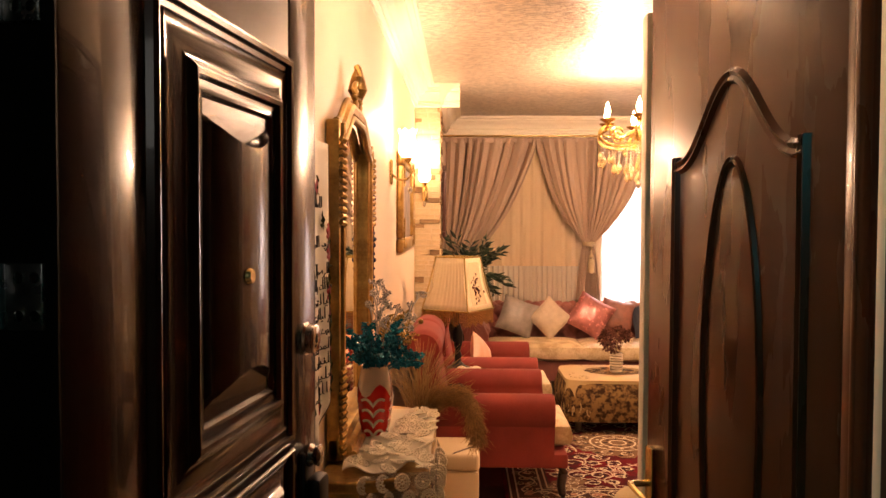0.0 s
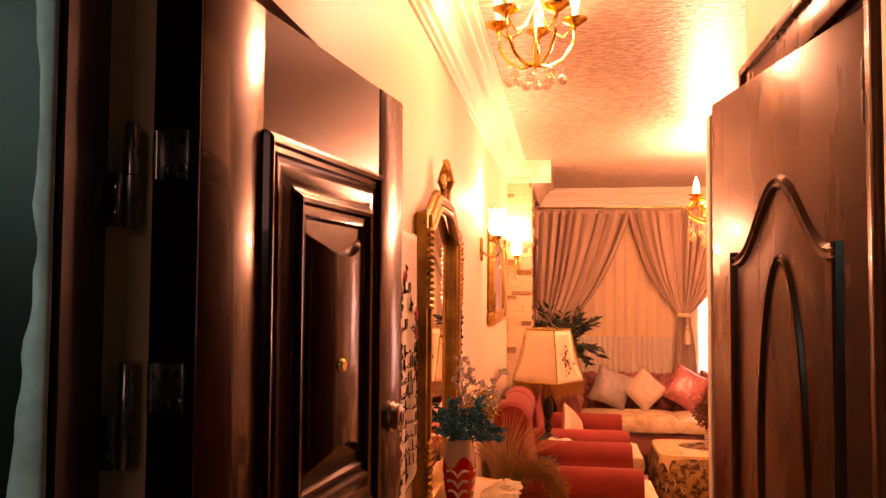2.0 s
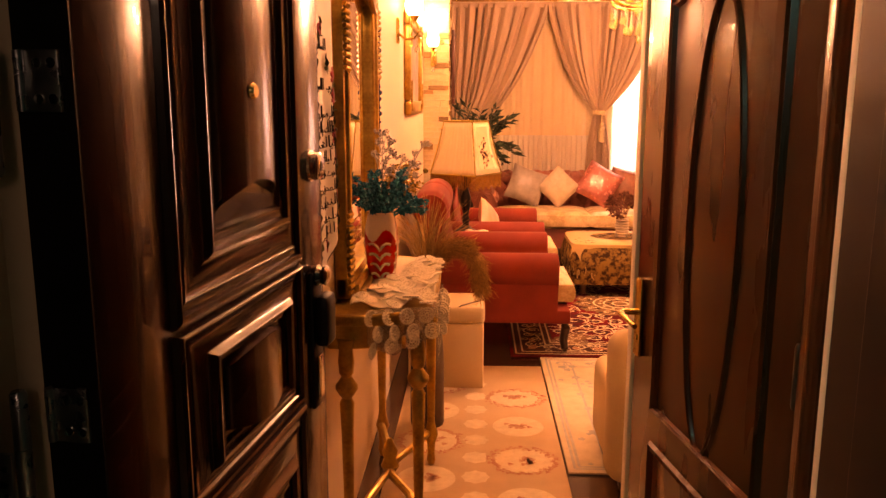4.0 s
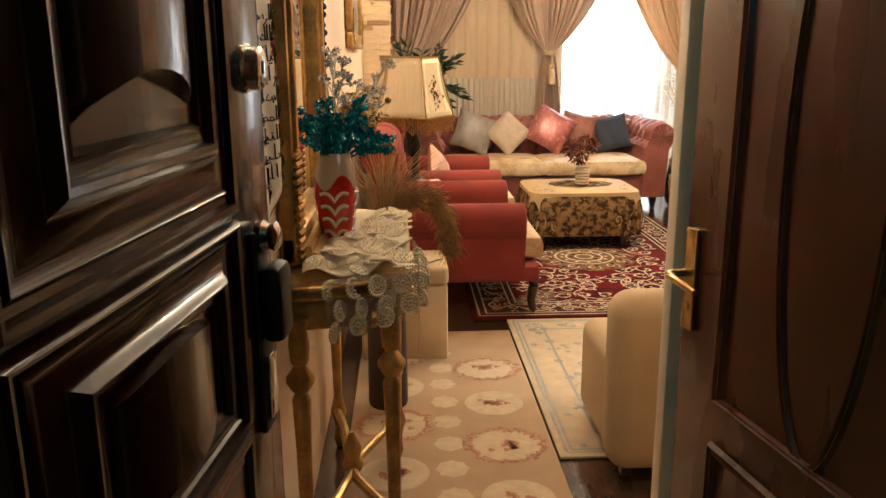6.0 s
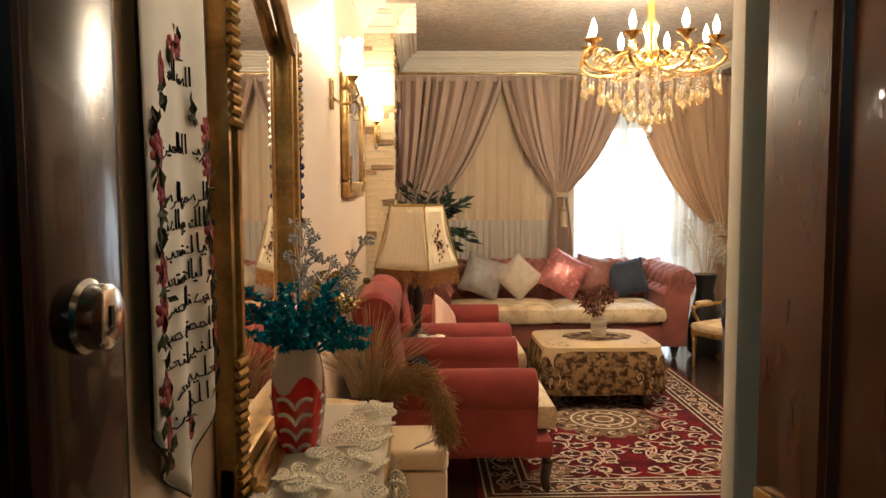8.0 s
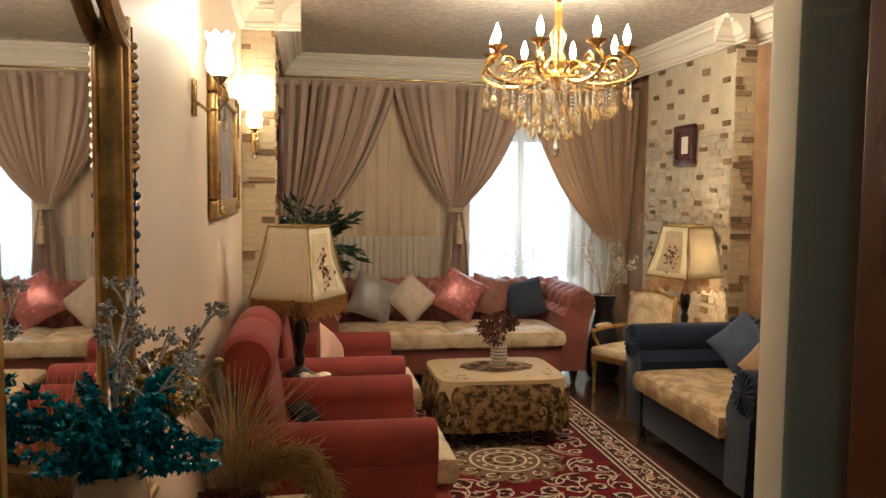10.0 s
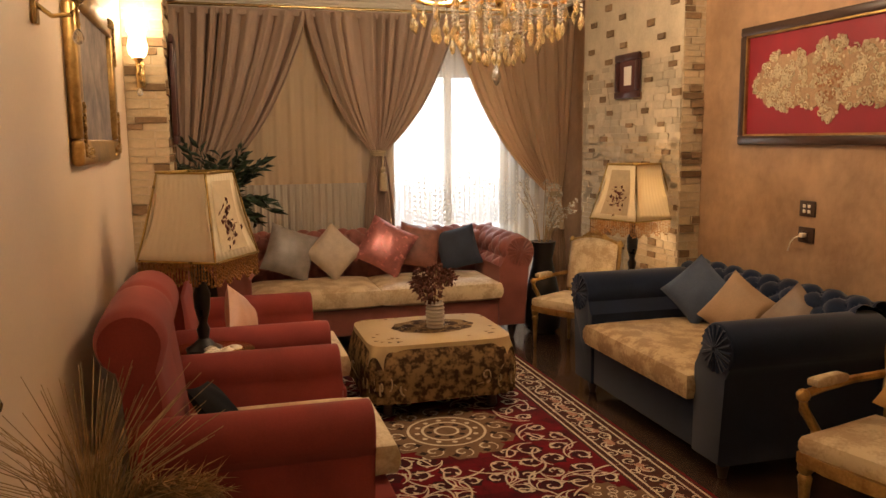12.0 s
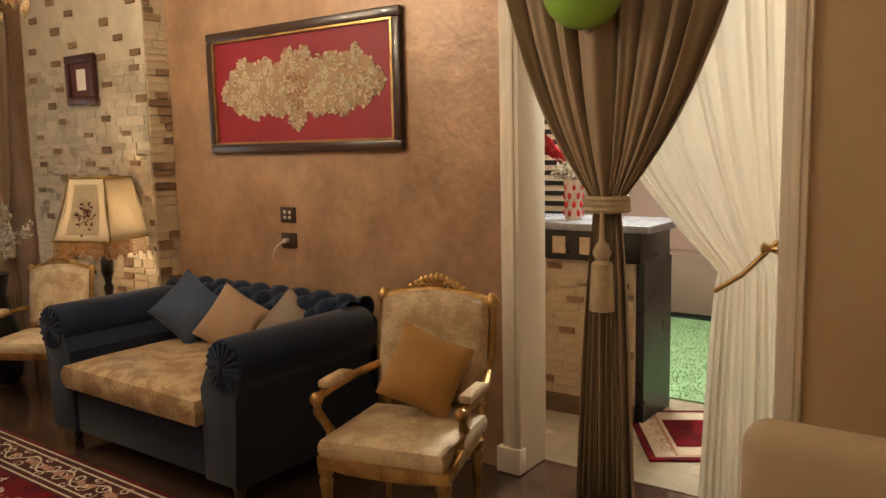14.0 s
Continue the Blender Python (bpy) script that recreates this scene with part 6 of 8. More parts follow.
# ---- mirror, console and what lies on it ----
def mirror():
    g = empty("wall_mirror", pose(LW, 2.725, 0.885, 0, 0, 0), "tall arched mirror in a carved gold frame", "mirror")
    hw, h = 0.375, 1.03

    def top(y, extra=0.0):
        a = max(0, 1 - abs(y) / hw)
        return h + extra + 0.10 * (0.5 - 0.5 * math.cos(math.pi * min(1, a * 1.4)))
    ys = [(-hw + 0.030) + (2 * hw - 0.06) * i / 24 for i in range(25)]
    glass = bmesh.new()
    outl = [(ys[0], 0.06), (ys[-1], 0.06)] + [(y, top(y) - 0.06) for y in ys[::-1]]
    extrude(glass, outl, 0.012, 0.018, "x")
    part("glass", glass, M_MIRROR, g, "clear mirror glass", smooth=False)
    bm = bmesh.new()
    for sy in (-1, 1):
        box(bm, 0.002, 0.045, sy * hw - 0.03 if sy < 0 else hw - 0.034, -hw + 0.034 if sy < 0 else hw + 0.03, 0.0, h + 0.01, 0.008)
        tube(bm, [(0.046, sy * (hw - 0.005), 0.02), (0.046, sy * (hw - 0.005), h)], 0.012, 8)
        tube(bm, [(0.040, sy * (hw - 0.030), 0.05), (0.040, sy * (hw - 0.030), h - 0.03)], 0.006, 8)
    box(bm, 0.002, 0.055, -hw - 0.03, hw + 0.03, 0.0, 0.075, 0.010)
    box(bm, 0.056, 0.082, -hw - 0.02, hw + 0.02, 0.0, 0.050, 0.010)
    tube(bm, [(0.086, -hw - 0.02, 0.020), (0.086, hw + 0.02, 0.020)], 0.012, 8)
    part("frame_sides", bm, M_GOLD, g, "gilt mirror frame")
    bm = bmesh.new()
    for rr, off, xx in ((0.022, 0.0, 0.035), (0.013, -0.035, 0.045), (0.011, 0.028, 0.030)):
        tube(bm, [(xx, y, top(y, off) - 0.02) for y in [-hw + 2 * hw * i / 40 for i in range(41)]], rr, 8)
    part("arched_top", bm, M_GOLD, g, "rippled gilt arch")
    bm = bmesh.new()
    for sy in (-1, 1):
        for i in range(13):
            tube(bm, [(0.05, sy * (hw + 0.035), h - 0.05 - 0.021 * i), (0.06, sy * (hw + 0.015), h - 0.055 - 0.021 * i), (0.05, sy * (hw - 0.005), h - 0.06 - 0.021 * i)], 0.0085, 6)
            tube(bm, [(0.05, sy * (hw + 0.035), 0.02 + 0.021 * i), (0.06, sy * (hw + 0.015), 0.025 + 0.021 * i), (0.05, sy * (hw - 0.005), 0.03 + 0.021 * i)], 0.0085, 6)
    tagged(part("gadroon_corner", bm, M_GOLD, g, "ribbed gilt corners"), kind="stuff")
    bm = bmesh.new()
    z = h + 0.13
    for s in (-1, 1):
        tube(bm, [(0.045, s * 0.05 + s * p[0], z + 0.0 + p[1]) for p in spiral(0, 0, 0.045, 1.6, math.pi / 2, s, 20)], 0.010, 7)
        tube(bm, [(0.045, s * 0.02, z + 0.02), (0.055, s * 0.035, z + 0.07), (0.045, s * 0.012, z + 0.11)], 0.012, 7)
    lathe(bm, [(0.02, 0), (0.035, 0.03), (0.025, 0.07), (0.012, 0.10), (0.004, 0.12)], 12, (0.045, 0, z))
    part("crest", bm, M_GOLD, g, "carved gilt crest")


mirror()


def console():
    g = empty("console_table", pose(LW, 2.625, 0) @ Matrix.Diagonal((1.16, 1.0, 1.0, 1.0)), "carved gold console table with turned legs", "console")
    H = 0.88
    outl = [(0.002, -0.48), (0.09, -0.48), (0.14, -0.46), (0.20, -0.44), (0.255, -0.38), (0.275, -0.25), (0.28, 0.0), (0.275, 0.25), (0.255, 0.38), (0.20, 0.44), (0.14, 0.46), (0.09, 0.48), (0.002, 0.48)]
    part("top", extrude(bmesh.new(), outl, H - 0.035, H, "z", bevel=0.010), M_GOLD, g, "gilt moulded table top")
    part("apron", extrude(bmesh.new(), [(0.002 if a < 0.01 else a - 0.03, b * 0.94) for a, b in outl], H - 0.115, H - 0.036, "z", bevel=0.006), M_GOLD, g, "carved gilt apron")
    bm = bmesh.new()
    for k in range(9):
        b = -0.42 + 0.105 * k
        a = 0.250 if abs(b) < 0.36 else 0.20
        for s in (-1, 1):
            tube(bm, [(a + 0.004, b + s * 0.025 + p[0], H - 0.085 + p[1]) for p in spiral(0, 0, 0.024, 1.3, 0, s, 12)], 0.006, 6)
    tagged(part("carving", bm, M_GOLD, g, "scrolled carving"), kind="stuff")
    prof = [(0.010, 0), (0.017, 0.03), (0.013, 0.06), (0.015, 0.10), (0.025, 0.14), (0.018, 0.17), (0.013, 0.20), (0.017, 0.50), (0.020, 0.595), (0.013, 0.61), (0.020, 0.620), (0.030, 0.640), (0.030, 0.652), (0.020, 0.668), (0.013, 0.68), (0.019, 0.69), (0.022, 0.73), (0.018, 0.77), (0.024, 0.80)]
    for x, y in ((0.05, -0.45), (0.235, -0.36), (0.235, 0.36), (0.05, 0.45)):
        part("leg", lathe(bmesh.new(), prof, 18, (x, y, 0)), M_GOLD, g, "turned gilt leg")
    bm = bmesh.new()
    for s in (-1, 1):
        tube(bm, [(0.225, s * 0.35, 0.15), (0.20, s * 0.22, 0.17), (0.13, s * 0.06, 0.16), (0.12, 0, 0.16)], 0.013, 8)
        tube(bm, [(0.05, s * 0.42, 0.15), (0.08, s * 0.25, 0.17), (0.11, s * 0.07, 0.16), (0.12, 0, 0.16)], 0.013, 8)
    lathe(bm, [(0.02, 0), (0.03, 0.02), (0.02, 0.05), (0.026, 0.08), (0.006, 0.13)], 12, (0.12, 0, 0.15))
    part("stretcher", bm, M_GOLD, g, "curved stretcher with a finial")


console()


def doily():
    g = empty("crochet_cloth", pose(0, 0, 0.883), "ivory crochet rosette cloth draped over the console", "tablecloth")
    rnd = random.Random(2)
    net = cloth_through("ivory_net_ground", (0.82, 0.75, 0.60), 0.3, 0.28)

    def top_z(x, y):
        fold = max(0.0, noise.noise(Vector((x * 13, y * 7, 3)))) * 0.045 + 0.012 * max(0, math.sin(34 * x + 16 * y))
        return 0.008 + fold * min(1.0, max(0.0, (2.62 - y) / 0.12))

    def edge_y(x):
        return 2.155 + 0.30 * (x + 0.30)

    def fn(u, v):
        x = -0.285 + 0.245 * u
        y = edge_y(x) + 0.012 + (2.98 - edge_y(x)) * v
        return (x, y, top_z(x, y))
    thick(part("folded_top", sheet(bmesh.new(), 40, 56, fn), cloth_through("ivory_net_fold", (0.80, 0.72, 0.57), 0.2, 0.80), g, "bunched net ground"), 0.003)

    def front(u, v):
        x = -0.235 + 0.20 * u
        drop_z = 0.150 - 0.05 * abs(2 * u - 0.8)
        return (x, edge_y(x) - 0.012 - 0.006 * math.sin(9 * u), 0.010 - drop_z * v)
    thick(part("net_front", sheet(bmesh.new(), 24, 10, front), net, g, "thin net between the rosettes"), 0.001)

    def side(u, v):
        y = 2.22 + 0.36 * u
        return (-0.022 + 0.006 * math.sin(11 * u), y, 0.010 - (0.05 + 0.15 * max(0, 1 - 3.2 * u)) * v)
    thick(part("net_side", sheet(bmesh.new(), 24, 10, side), net, g, "thin net between the rosettes"), 0.001)
    bm = bmesh.new()
    for r, w in ((0.030, 0.0040), (0.021, 0.0028), (0.008, 0.0045)):
        tube(bm, [(r * math.cos(a), r * math.sin(a), 0) for a in [2 * math.pi * i / 22 for i in range(23)]], w, 5)
    for i in range(8):
        a = 2 * math.pi * i / 8
        tube(bm, [(0.008 * math.cos(a), 0.008 * math.sin(a), 0.001), (0.029 * math.cos(a), 0.029 * math.sin(a), 0.001)], 0.0026, 4)
    for i in range(18):
        a = 2 * math.pi * i / 18
        bmesh.ops.create_icosphere(bm, subdivisions=1, radius=0.0046, matrix=Matrix.Translation((0.0335 * math.cos(a), 0.0335 * math.sin(a), 0)))
    bmesh.ops.scale(bm, vec=(0.72, 0.72, 0.72), verts=bm.verts)
    first = part("rosette", bm, M_LACE, g)
    first.matrix_basis = pose(-0.20, 2.30, 0.04)
    for i in range(5):
        for j in range(14):
            x, y = -0.265 + 0.053 * i + (0.026 if j % 2 else 0), 2.22 + 0.055 * j
            if x > -0.045 or rnd.random() < 0.12 or (x < -0.17 and y > 2.50):
                continue
            share(first, "rosette", pose(x, y, top_z(x, y) + 0.008, rnd.uniform(-22, 22), rnd.uniform(-22, 22), rnd.random() * 90), g)
    for row, (x0, count) in enumerate(((-0.225, 4), (-0.205, 4), (-0.215, 3))):
        for i in range(count):
            x = x0 + 0.056 * i + rnd.uniform(-.004, .004)
            share(first, "rosette", pose(x, edge_y(x) - 0.020 - 0.004 * row, -0.014 - 0.050 * row + 0.012 * i * (row == 2), 84 + rnd.uniform(-10, 10), rnd.uniform(-8, 8), rnd.random() * 90), g)
    for row in range(2):
        for j in range(5 - 2 * row):
            share(first, "rosette", pose(-0.014 + 0.003 * row, 2.25 + 0.056 * j + 0.02 * row, -0.018 - 0.050 * row, 0, 84 + rnd.uniform(-10, 10), rnd.random() * 90), g)


doily()


def bead_string():
    g = empty("bead_string", pose(-0.305, 0, 0), "long string of dark blue beads hung on the mirror", "beads")
    bm = bmesh.new()
    bmesh.ops.create_icosphere(bm, subdivisions=2, radius=0.0108)
    mb = mat("dark_blue_bead", (0.014, 0.045, 0.16), 0.2, var=0.3, coat=0.5, bump=0.02)
    first = part("bead", bm, mb, g)
    first.matrix_basis = pose(0, 3.12, 1.82)
    z = 1.82
    for i in range(1, 14):
        z -= 0.0245 if i % 3 else 0.034
        share(first, "bead", pose(0.003 * math.sin(i * 2), 3.12 + 0.005 * math.sin(i * 1.3), z), g)
    for i in range(1, 6):
        share(first, "bead", pose(0.002 * math.sin(i), 3.12, z - 0.034 * i) @ Matrix.Scale(0.62, 4), g)
    part("cord", tube(bmesh.new(), [(0, 3.12, 1.90), (0.002, 3.12, 1.60), (0, 3.12, z - 0.18)], 0.002, 5), M_BLACK, g)


bead_string()

# strokes of a flowing hand: each letter runs leftwards from 0 on its base line; (points, advance, dots)
LETTERS = {
    "a": ([(0, 0), (0.03, 1.0)], 0.22, ()),
    "l": ([(0, 0), (0.10, 0), (0.12, 1.0), (0.12, 0.02), (0.34, 0)], 0.34, ()),
    "r": ([(0, 0), (0.10, 0.0), (0.18, -0.2), (0.42, -0.36)], 0.34, ()),
    "h": ([(0, 0), (0.08, 0.34), (0.30, 0.10), (0.48, 0)], 0.48, ()),
    "m": ([(0, 0), (0.10, 0.22), (0.28, 0.20), (0.28, -0.02), (0.08, -0.04), (0.42, 0)], 0.42, ()),
    "N": ([(0, 0), (0.06, -0.22), (0.30, -0.36), (0.54, -0.2), (0.56, 0.16)], 0.70, ((0.3, 0.12),)),
    "n": ([(0, 0), (0.12, 0.26), (0.16, 0), (0.36, 0)], 0.36, ((0.13, 0.46),)),
    "y": ([(0, 0), (0.12, 0.26), (0.16, 0), (0.36, 0)], 0.36, ((0.08, -0.2), (0.22, -0.2))),
    "b": ([(0, 0), (0.12, 0.26), (0.16, 0), (0.40, 0), (0.46, 0.14)], 0.55, ((0.2, -0.2),)),
    "t": ([(0, 0), (0.12, 0.26), (0.16, 0), (0.36, 0)], 0.36, ((0.08, 0.46), (0.22, 0.46))),
    "d": ([(0, 0), (0.26, 0.0), (0.10, 0.42)], 0.40, ()),
    "k": ([(0, 0), (0.05, 0.9), (0.05, 0.0), (0.50, 0.0), (0.52, 0.2)], 0.66, ((0.28, 0.3),)),
    "w": ([(0, 0), (0.05, 0.28), (0.24, 0.24), (0.10, 0.0), (0.26, -0.1), (0.42, -0.36)], 0.48, ()),
    "E": ([(0, 0), (0.10, 0.32), (0.30, 0.30), (0.14, 0.06), (0.40, 0)], 0.40, ()),
    "s": ([(0, 0), (0.18, 0.28), (0.46, 0.22), (0.42, 0), (0.06, 0), (0.56, 0), (0.60, 0.2), (0.66, 0)], 0.66, ()),
    "e": ([(0, 0), (0.10, 0.34), (0.30, 0.20), (0.20, -0.12), (0.10, 0.10), (0.42, 0)], 0.42, ()),
}
VERSE = ["alhmd lle", "rb alEalmyN", "alrhmN alrhym", "malk ywm aldyN", "ayak nEbd", "w ayak nstEyN", "aednaalsrat", "almstym srat", "alnyN anEmt", "Elyem w la", "alsalyN"]


def wall_hanging():
    g = empty("wall_hanging", pose(LW, 0.09, 0), "white embroidered cloth with roses and black script", "wall hanging")
    y0, y1, zt, zb = 1.83, 2.155, 1.84, 1.14

    def fn(u, v):
        y = y0 + (y1 - y0) * u
        low = zb - 0.145 * (1 - abs(2 * u - 1)) ** 0.85
        z = zt + (low - zt) * v
        return (0.018 + 0.006 * math.sin(7 * u + 2 * v) + 0.010 * v * math.sin(16 * u), y, z)
    linen = mat("white_linen", (0.80, 0.77, 0.70), 0.85, var=0.08, scale=6, fine=220, bump=0.3)
    cl = thick(part("cloth", sheet(bmesh.new(), 32, 30, fn), linen, g), 0.003)
    edge = bmesh.new()
    tube(edge, [Vector(fn(0, i / 30)) for i in range(31)] + [Vector(fn(i / 24, 1)) for i in range(1, 25)] + [Vector(fn(1, 1 - i / 30)) for i in range(1, 31)], 0.0028, 5)
    part("edge_cord", edge, M_BLACK, cl, "black bound edge")
    rnd = random.Random(6)
    black, rose, green, pale = bmesh.new(), bmesh.new(), bmesh.new(), bmesh.new()
    x = 0.030

    def on(yy, zz):
        return fn((yy - y0) / (y1 - y0), min(1.0, (zt - zz) / (zt - zb)))[0] + 0.0025
    for k, line in enumerate(VERSE):
        z = (1.655, 1.545)[k] if k < 2 else 1.468 - 0.0425 * (k - 2)
        length = sum(LETTERS[c][1] if c != " " else 0.3 for c in line)
        narrow = 0.62 if k == 0 else (0.75 if k == 10 else 1.0)
        s, hh = 0.205 * narrow / length, 0.032
        y = 2.118 - 0.10 * (1 - narrow)
        for c in line:
            if c == " ":
                y -= 0.3 * s
                continue
            pts, adv, dots = LETTERS[c]
            tube(black, [(on(y - s * p[0], z), y - s * p[0], z + hh * p[1] + rnd.uniform(-.001, .001)) for p in pts], 0.0017, 4)
            for p in dots:
                bmesh.ops.create_icosphere(black, subdivisions=1, radius=0.0024, matrix=Matrix.Translation((on(y - s * p[0], z), y - s * p[0], z + hh * p[1])))
            y -= adv * s
    for side, y in ((0, y0 + 0.042), (1, y1 - 0.022)):
        for k in range(10):
            z = 1.66 - 0.058 * k - 0.02 * side
            if z < 1.13:
                continue
            yy = y + rnd.uniform(-.005, .005) + (0.04 * (1 - 2 * side) if z > 1.62 else 0)
            x = on(yy, z) + 0.003
            if (k + side) % 3 != 1:
                for ring, (r0, rr) in enumerate(((0.0, 0.011), (0.015, 0.011), (0.024, 0.010))):
                    for i in range(1 if ring == 0 else 6 + ring):
                        a = 2 * math.pi * i / (6 + ring) + ring
                        bmesh.ops.create_icosphere(rose if (ring + i) % 2 else pale, subdivisions=1, radius=rr, matrix=Matrix.Translation((x - 0.004 - 0.001 * ring, yy + r0 * 0.8 * math.cos(a), z + r0 * math.sin(a))) @ Matrix.Diagonal((0.35, 1, 1, 1)))
            for i in range(5):
                leaf_mesh(green, (x - 0.003, yy + rnd.uniform(-.014, .014), z - 0.028 + rnd.uniform(-.012, .012)), (0.04, rnd.uniform(-1, 1), rnd.uniform(-1, 1)), 0.032, 0.014, rnd, 0)
            tube(green, [(x - 0.004, yy + 0.008, z - 0.012), (x - 0.003, yy - 0.008, z - 0.03), (x - 0.004, yy + 0.004, z - 0.055)], 0.0016, 4)
    for yy, z in ((1.95, 1.075), (2.02, 1.10), (1.97, 1.70), (2.02, 1.71)):
        x = on(yy, z) + 0.003
        for i in range(9):
            a = 2 * math.pi * i / 9
            bmesh.ops.create_icosphere(rose if i % 2 else pale, subdivisions=1, radius=0.008, matrix=Matrix.Translation((x - 0.003, yy + 0.012 * math.cos(a), z + 0.014 * math.sin(a))) @ Matrix.Diagonal((0.35, 1, 1, 1)))
        for i in range(4):
            leaf_mesh(green, (x - 0.003, yy + rnd.uniform(-.02, .02), z + rnd.uniform(-.02, .02)), (0.04, rnd.uniform(-1, 1), rnd.uniform(-1, 1)), 0.03, 0.013, rnd, 0)
    tagged(part("script", black, M_BLACK, g, "rows of black stitched script"), kind="stuff")
    tagged(part("rose_petals", rose, mat("red_embroidery", (0.34, 0.02, 0.03), 0.8, var=0.5, scale=60, bump=0.3), g, "red stitched roses"), kind="stuff")
    tagged(part("pink_petals", pale, mat("pink_embroidery", (0.42, 0.10, 0.11), 0.8, var=0.4, scale=60, bump=0.3), g), kind="stuff")
    tagged(part("leaves", green, mat("green_embroidery", (0.07, 0.085, 0.035), 0.8, var=0.4, scale=60, bump=0.3), g), kind="stuff")


wall_hanging()

# ---- lamps ----
M_CRYSTAL = mat("amber_crystal", (0.96, 0.78, 0.45), 0.06, var=0.1, trans=0.75, bump=0)
M_CRYSTAL_CLEAR = mat("clear_crystal", (0.92, 0.86, 0.76), 0.05, var=0.05, trans=0.75, bump=0)
M_FRINGE = mat("amber_bead_fringe", (0.42, 0.20, 0.05), 0.3, metal=0.4, var=0.5, scale=60, fine=150, bump=0.3)
M_SHADE_PRINT = mat("floral_shade_print", (0.62, 0.50, 0.32), 0.8, var=0.2, scale=20, bump=0.2)


def drop(bm, p, s=1.0):
    p = Vector(p)
    lathe(bm, [(0.002 * s, 0.0), (0.012 * s, -0.022 * s), (0.014 * s, -0.034 * s), (0.008 * s, -0.052 * s), (0.001, -0.06 * s)], 6, p)


def table_lamp(m, label, base_h, bot, topw, z0, z1):
    g = empty("table_lamp", m, label, "lamp", "fringed table lamps")
    part("base", lathe(bmesh.new(), [(0.075, 0), (0.08, 0.015), (0.05, 0.03), (0.022, 0.06), (0.03, 0.10), (0.018, 0.13), (0.035, 0.20), (0.038, 0.26), (0.016, 0.32), (0.014, z0 + 0.1)], 18), M_BLACKPOT, g, "black turned lamp base")
    bm = bmesh.new()
    n = 4

    def ring(hw, z):
        return [(-hw, -hw, z), (hw, -hw, z), (hw, hw, z), (-hw, hw, z)]
    a, b = ring(bot, z0), ring(topw, z1)
    for i in range(4):
        p0, p1, q0, q1 = Vector(a[i]), Vector(a[(i + 1) % 4]), Vector(b[i]), Vector(b[(i + 1) % 4])
        nrm = (p1 - p0).cross(q0 - p0).normalized()

        def fn(u, v):
            p = p0.lerp(p1, u).lerp(q0.lerp(q1, u), v)
            return p + nrm * (0.0016 * math.sin(u * 44 * math.pi / 2) - 0.018 * math.sin(math.pi * v))
        sh = thick(part("shade_panel", sheet(bmesh.new(), 44, 8, fn), M_SHADE, g, "pleated cream shade panel"), 0.002)
    bm = bmesh.new()
    for z, hw in ((z0, bot), (z1, topw)):
        r = ring(hw + 0.002, z)
        for i in range(4):
            tube(bm, [r[i], r[(i + 1) % 4]], 0.006, 6)
    for p, q in zip(a, b):
        tube(bm, [p, (Vector(p) + Vector(q)) / 2 * 0.985 + Vector((0, 0, (z0 + z1) / 2 * 0.015)), q], 0.005, 6)
    tagged(part("braid", bm, M_GOLDLEAF, sh, "gold braid edging"), kind="stuff")
    # printed flower sprays on the panels
    bm, bp = bmesh.new(), bmesh.new()
    rnd = random.Random(12)
    for i in (0, 1, 2, 3):
        p0, p1, q0, q1 = Vector(a[i]), Vector(a[(i + 1) % 4]), Vector(b[i]), Vector(b[(i + 1) % 4])
        nrm = (p1 - p0).cross(q0 - p0).normalized()
        if i in (1, 3):
            sheet(bp, 8, 8, lambda u, v: p0.lerp(p1, 0.2 + 0.6 * u).lerp(q0.lerp(q1, 0.2 + 0.6 * u), 0.1 + 0.8 * v) + nrm * (0.006 - 0.018 * math.sin(math.pi * (0.1 + 0.8 * v))))
        if i in (1, 3):
            for k in range(46):
                u, v = 0.5 + rnd.gauss(0, 0.09), 0.42 + rnd.gauss(0, 0.13)
                c = p0.lerp(p1, u).lerp(q0.lerp(q1, u), v) + nrm * (0.009 - 0.018 * math.sin(math.pi * v))
                leaf_mesh(bm, c, (p1 - p0).normalized() * rnd.uniform(-1, 1) + Vector((0, 0, rnd.uniform(-1, 1))), 0.03, 0.015, rnd, 0)
    tagged(part("printed_panel", bp, M_SHADE_PRINT, sh), kind="stuff")
    tagged(part("flower_print", bm, M_ROSE_DRY, sh, "brown flower print"), kind="stuff")
    bm = bmesh.new()
    per = 26
    for i in range(4):
        p0, p1 = Vector(a[i]), Vector(a[(i + 1) % 4])
        for k in range(per):
            p = p0.lerp(p1, (k + 0.5) / per)
            ln = 0.085 + 0.014 * math.sin(k * 1.1)
            tube(bm, [p, p - Vector((0, 0, ln))], 0.0034, 4)
            for f in (0.16, 0.38, 0.60, 0.80, 1.0):
                bmesh.ops.create_icosphere(bm, subdivisions=1, radius=0.0072 if f == 1.0 else 0.0056, matrix=Matrix.Translation(p - Vector((0, 0, ln * f))))
    tagged(part("bead_fringe", bm, M_FRINGE, sh, "hanging amber bead fringe"), kind="stuff")
    return g


table_lamp(pose(0.02, 5.56, 0.575, 0, 0, -30), "black table lamp with a cream fringed shade", 0.4, 0.185, 0.115, 0.43, 0.80)
table_lamp(pose(2.76, 6.66, 0.575, 0, 0, 20), "lit black table lamp with a fringed floral shade", 0.4, 0.20, 0.12, 0.40, 0.76)


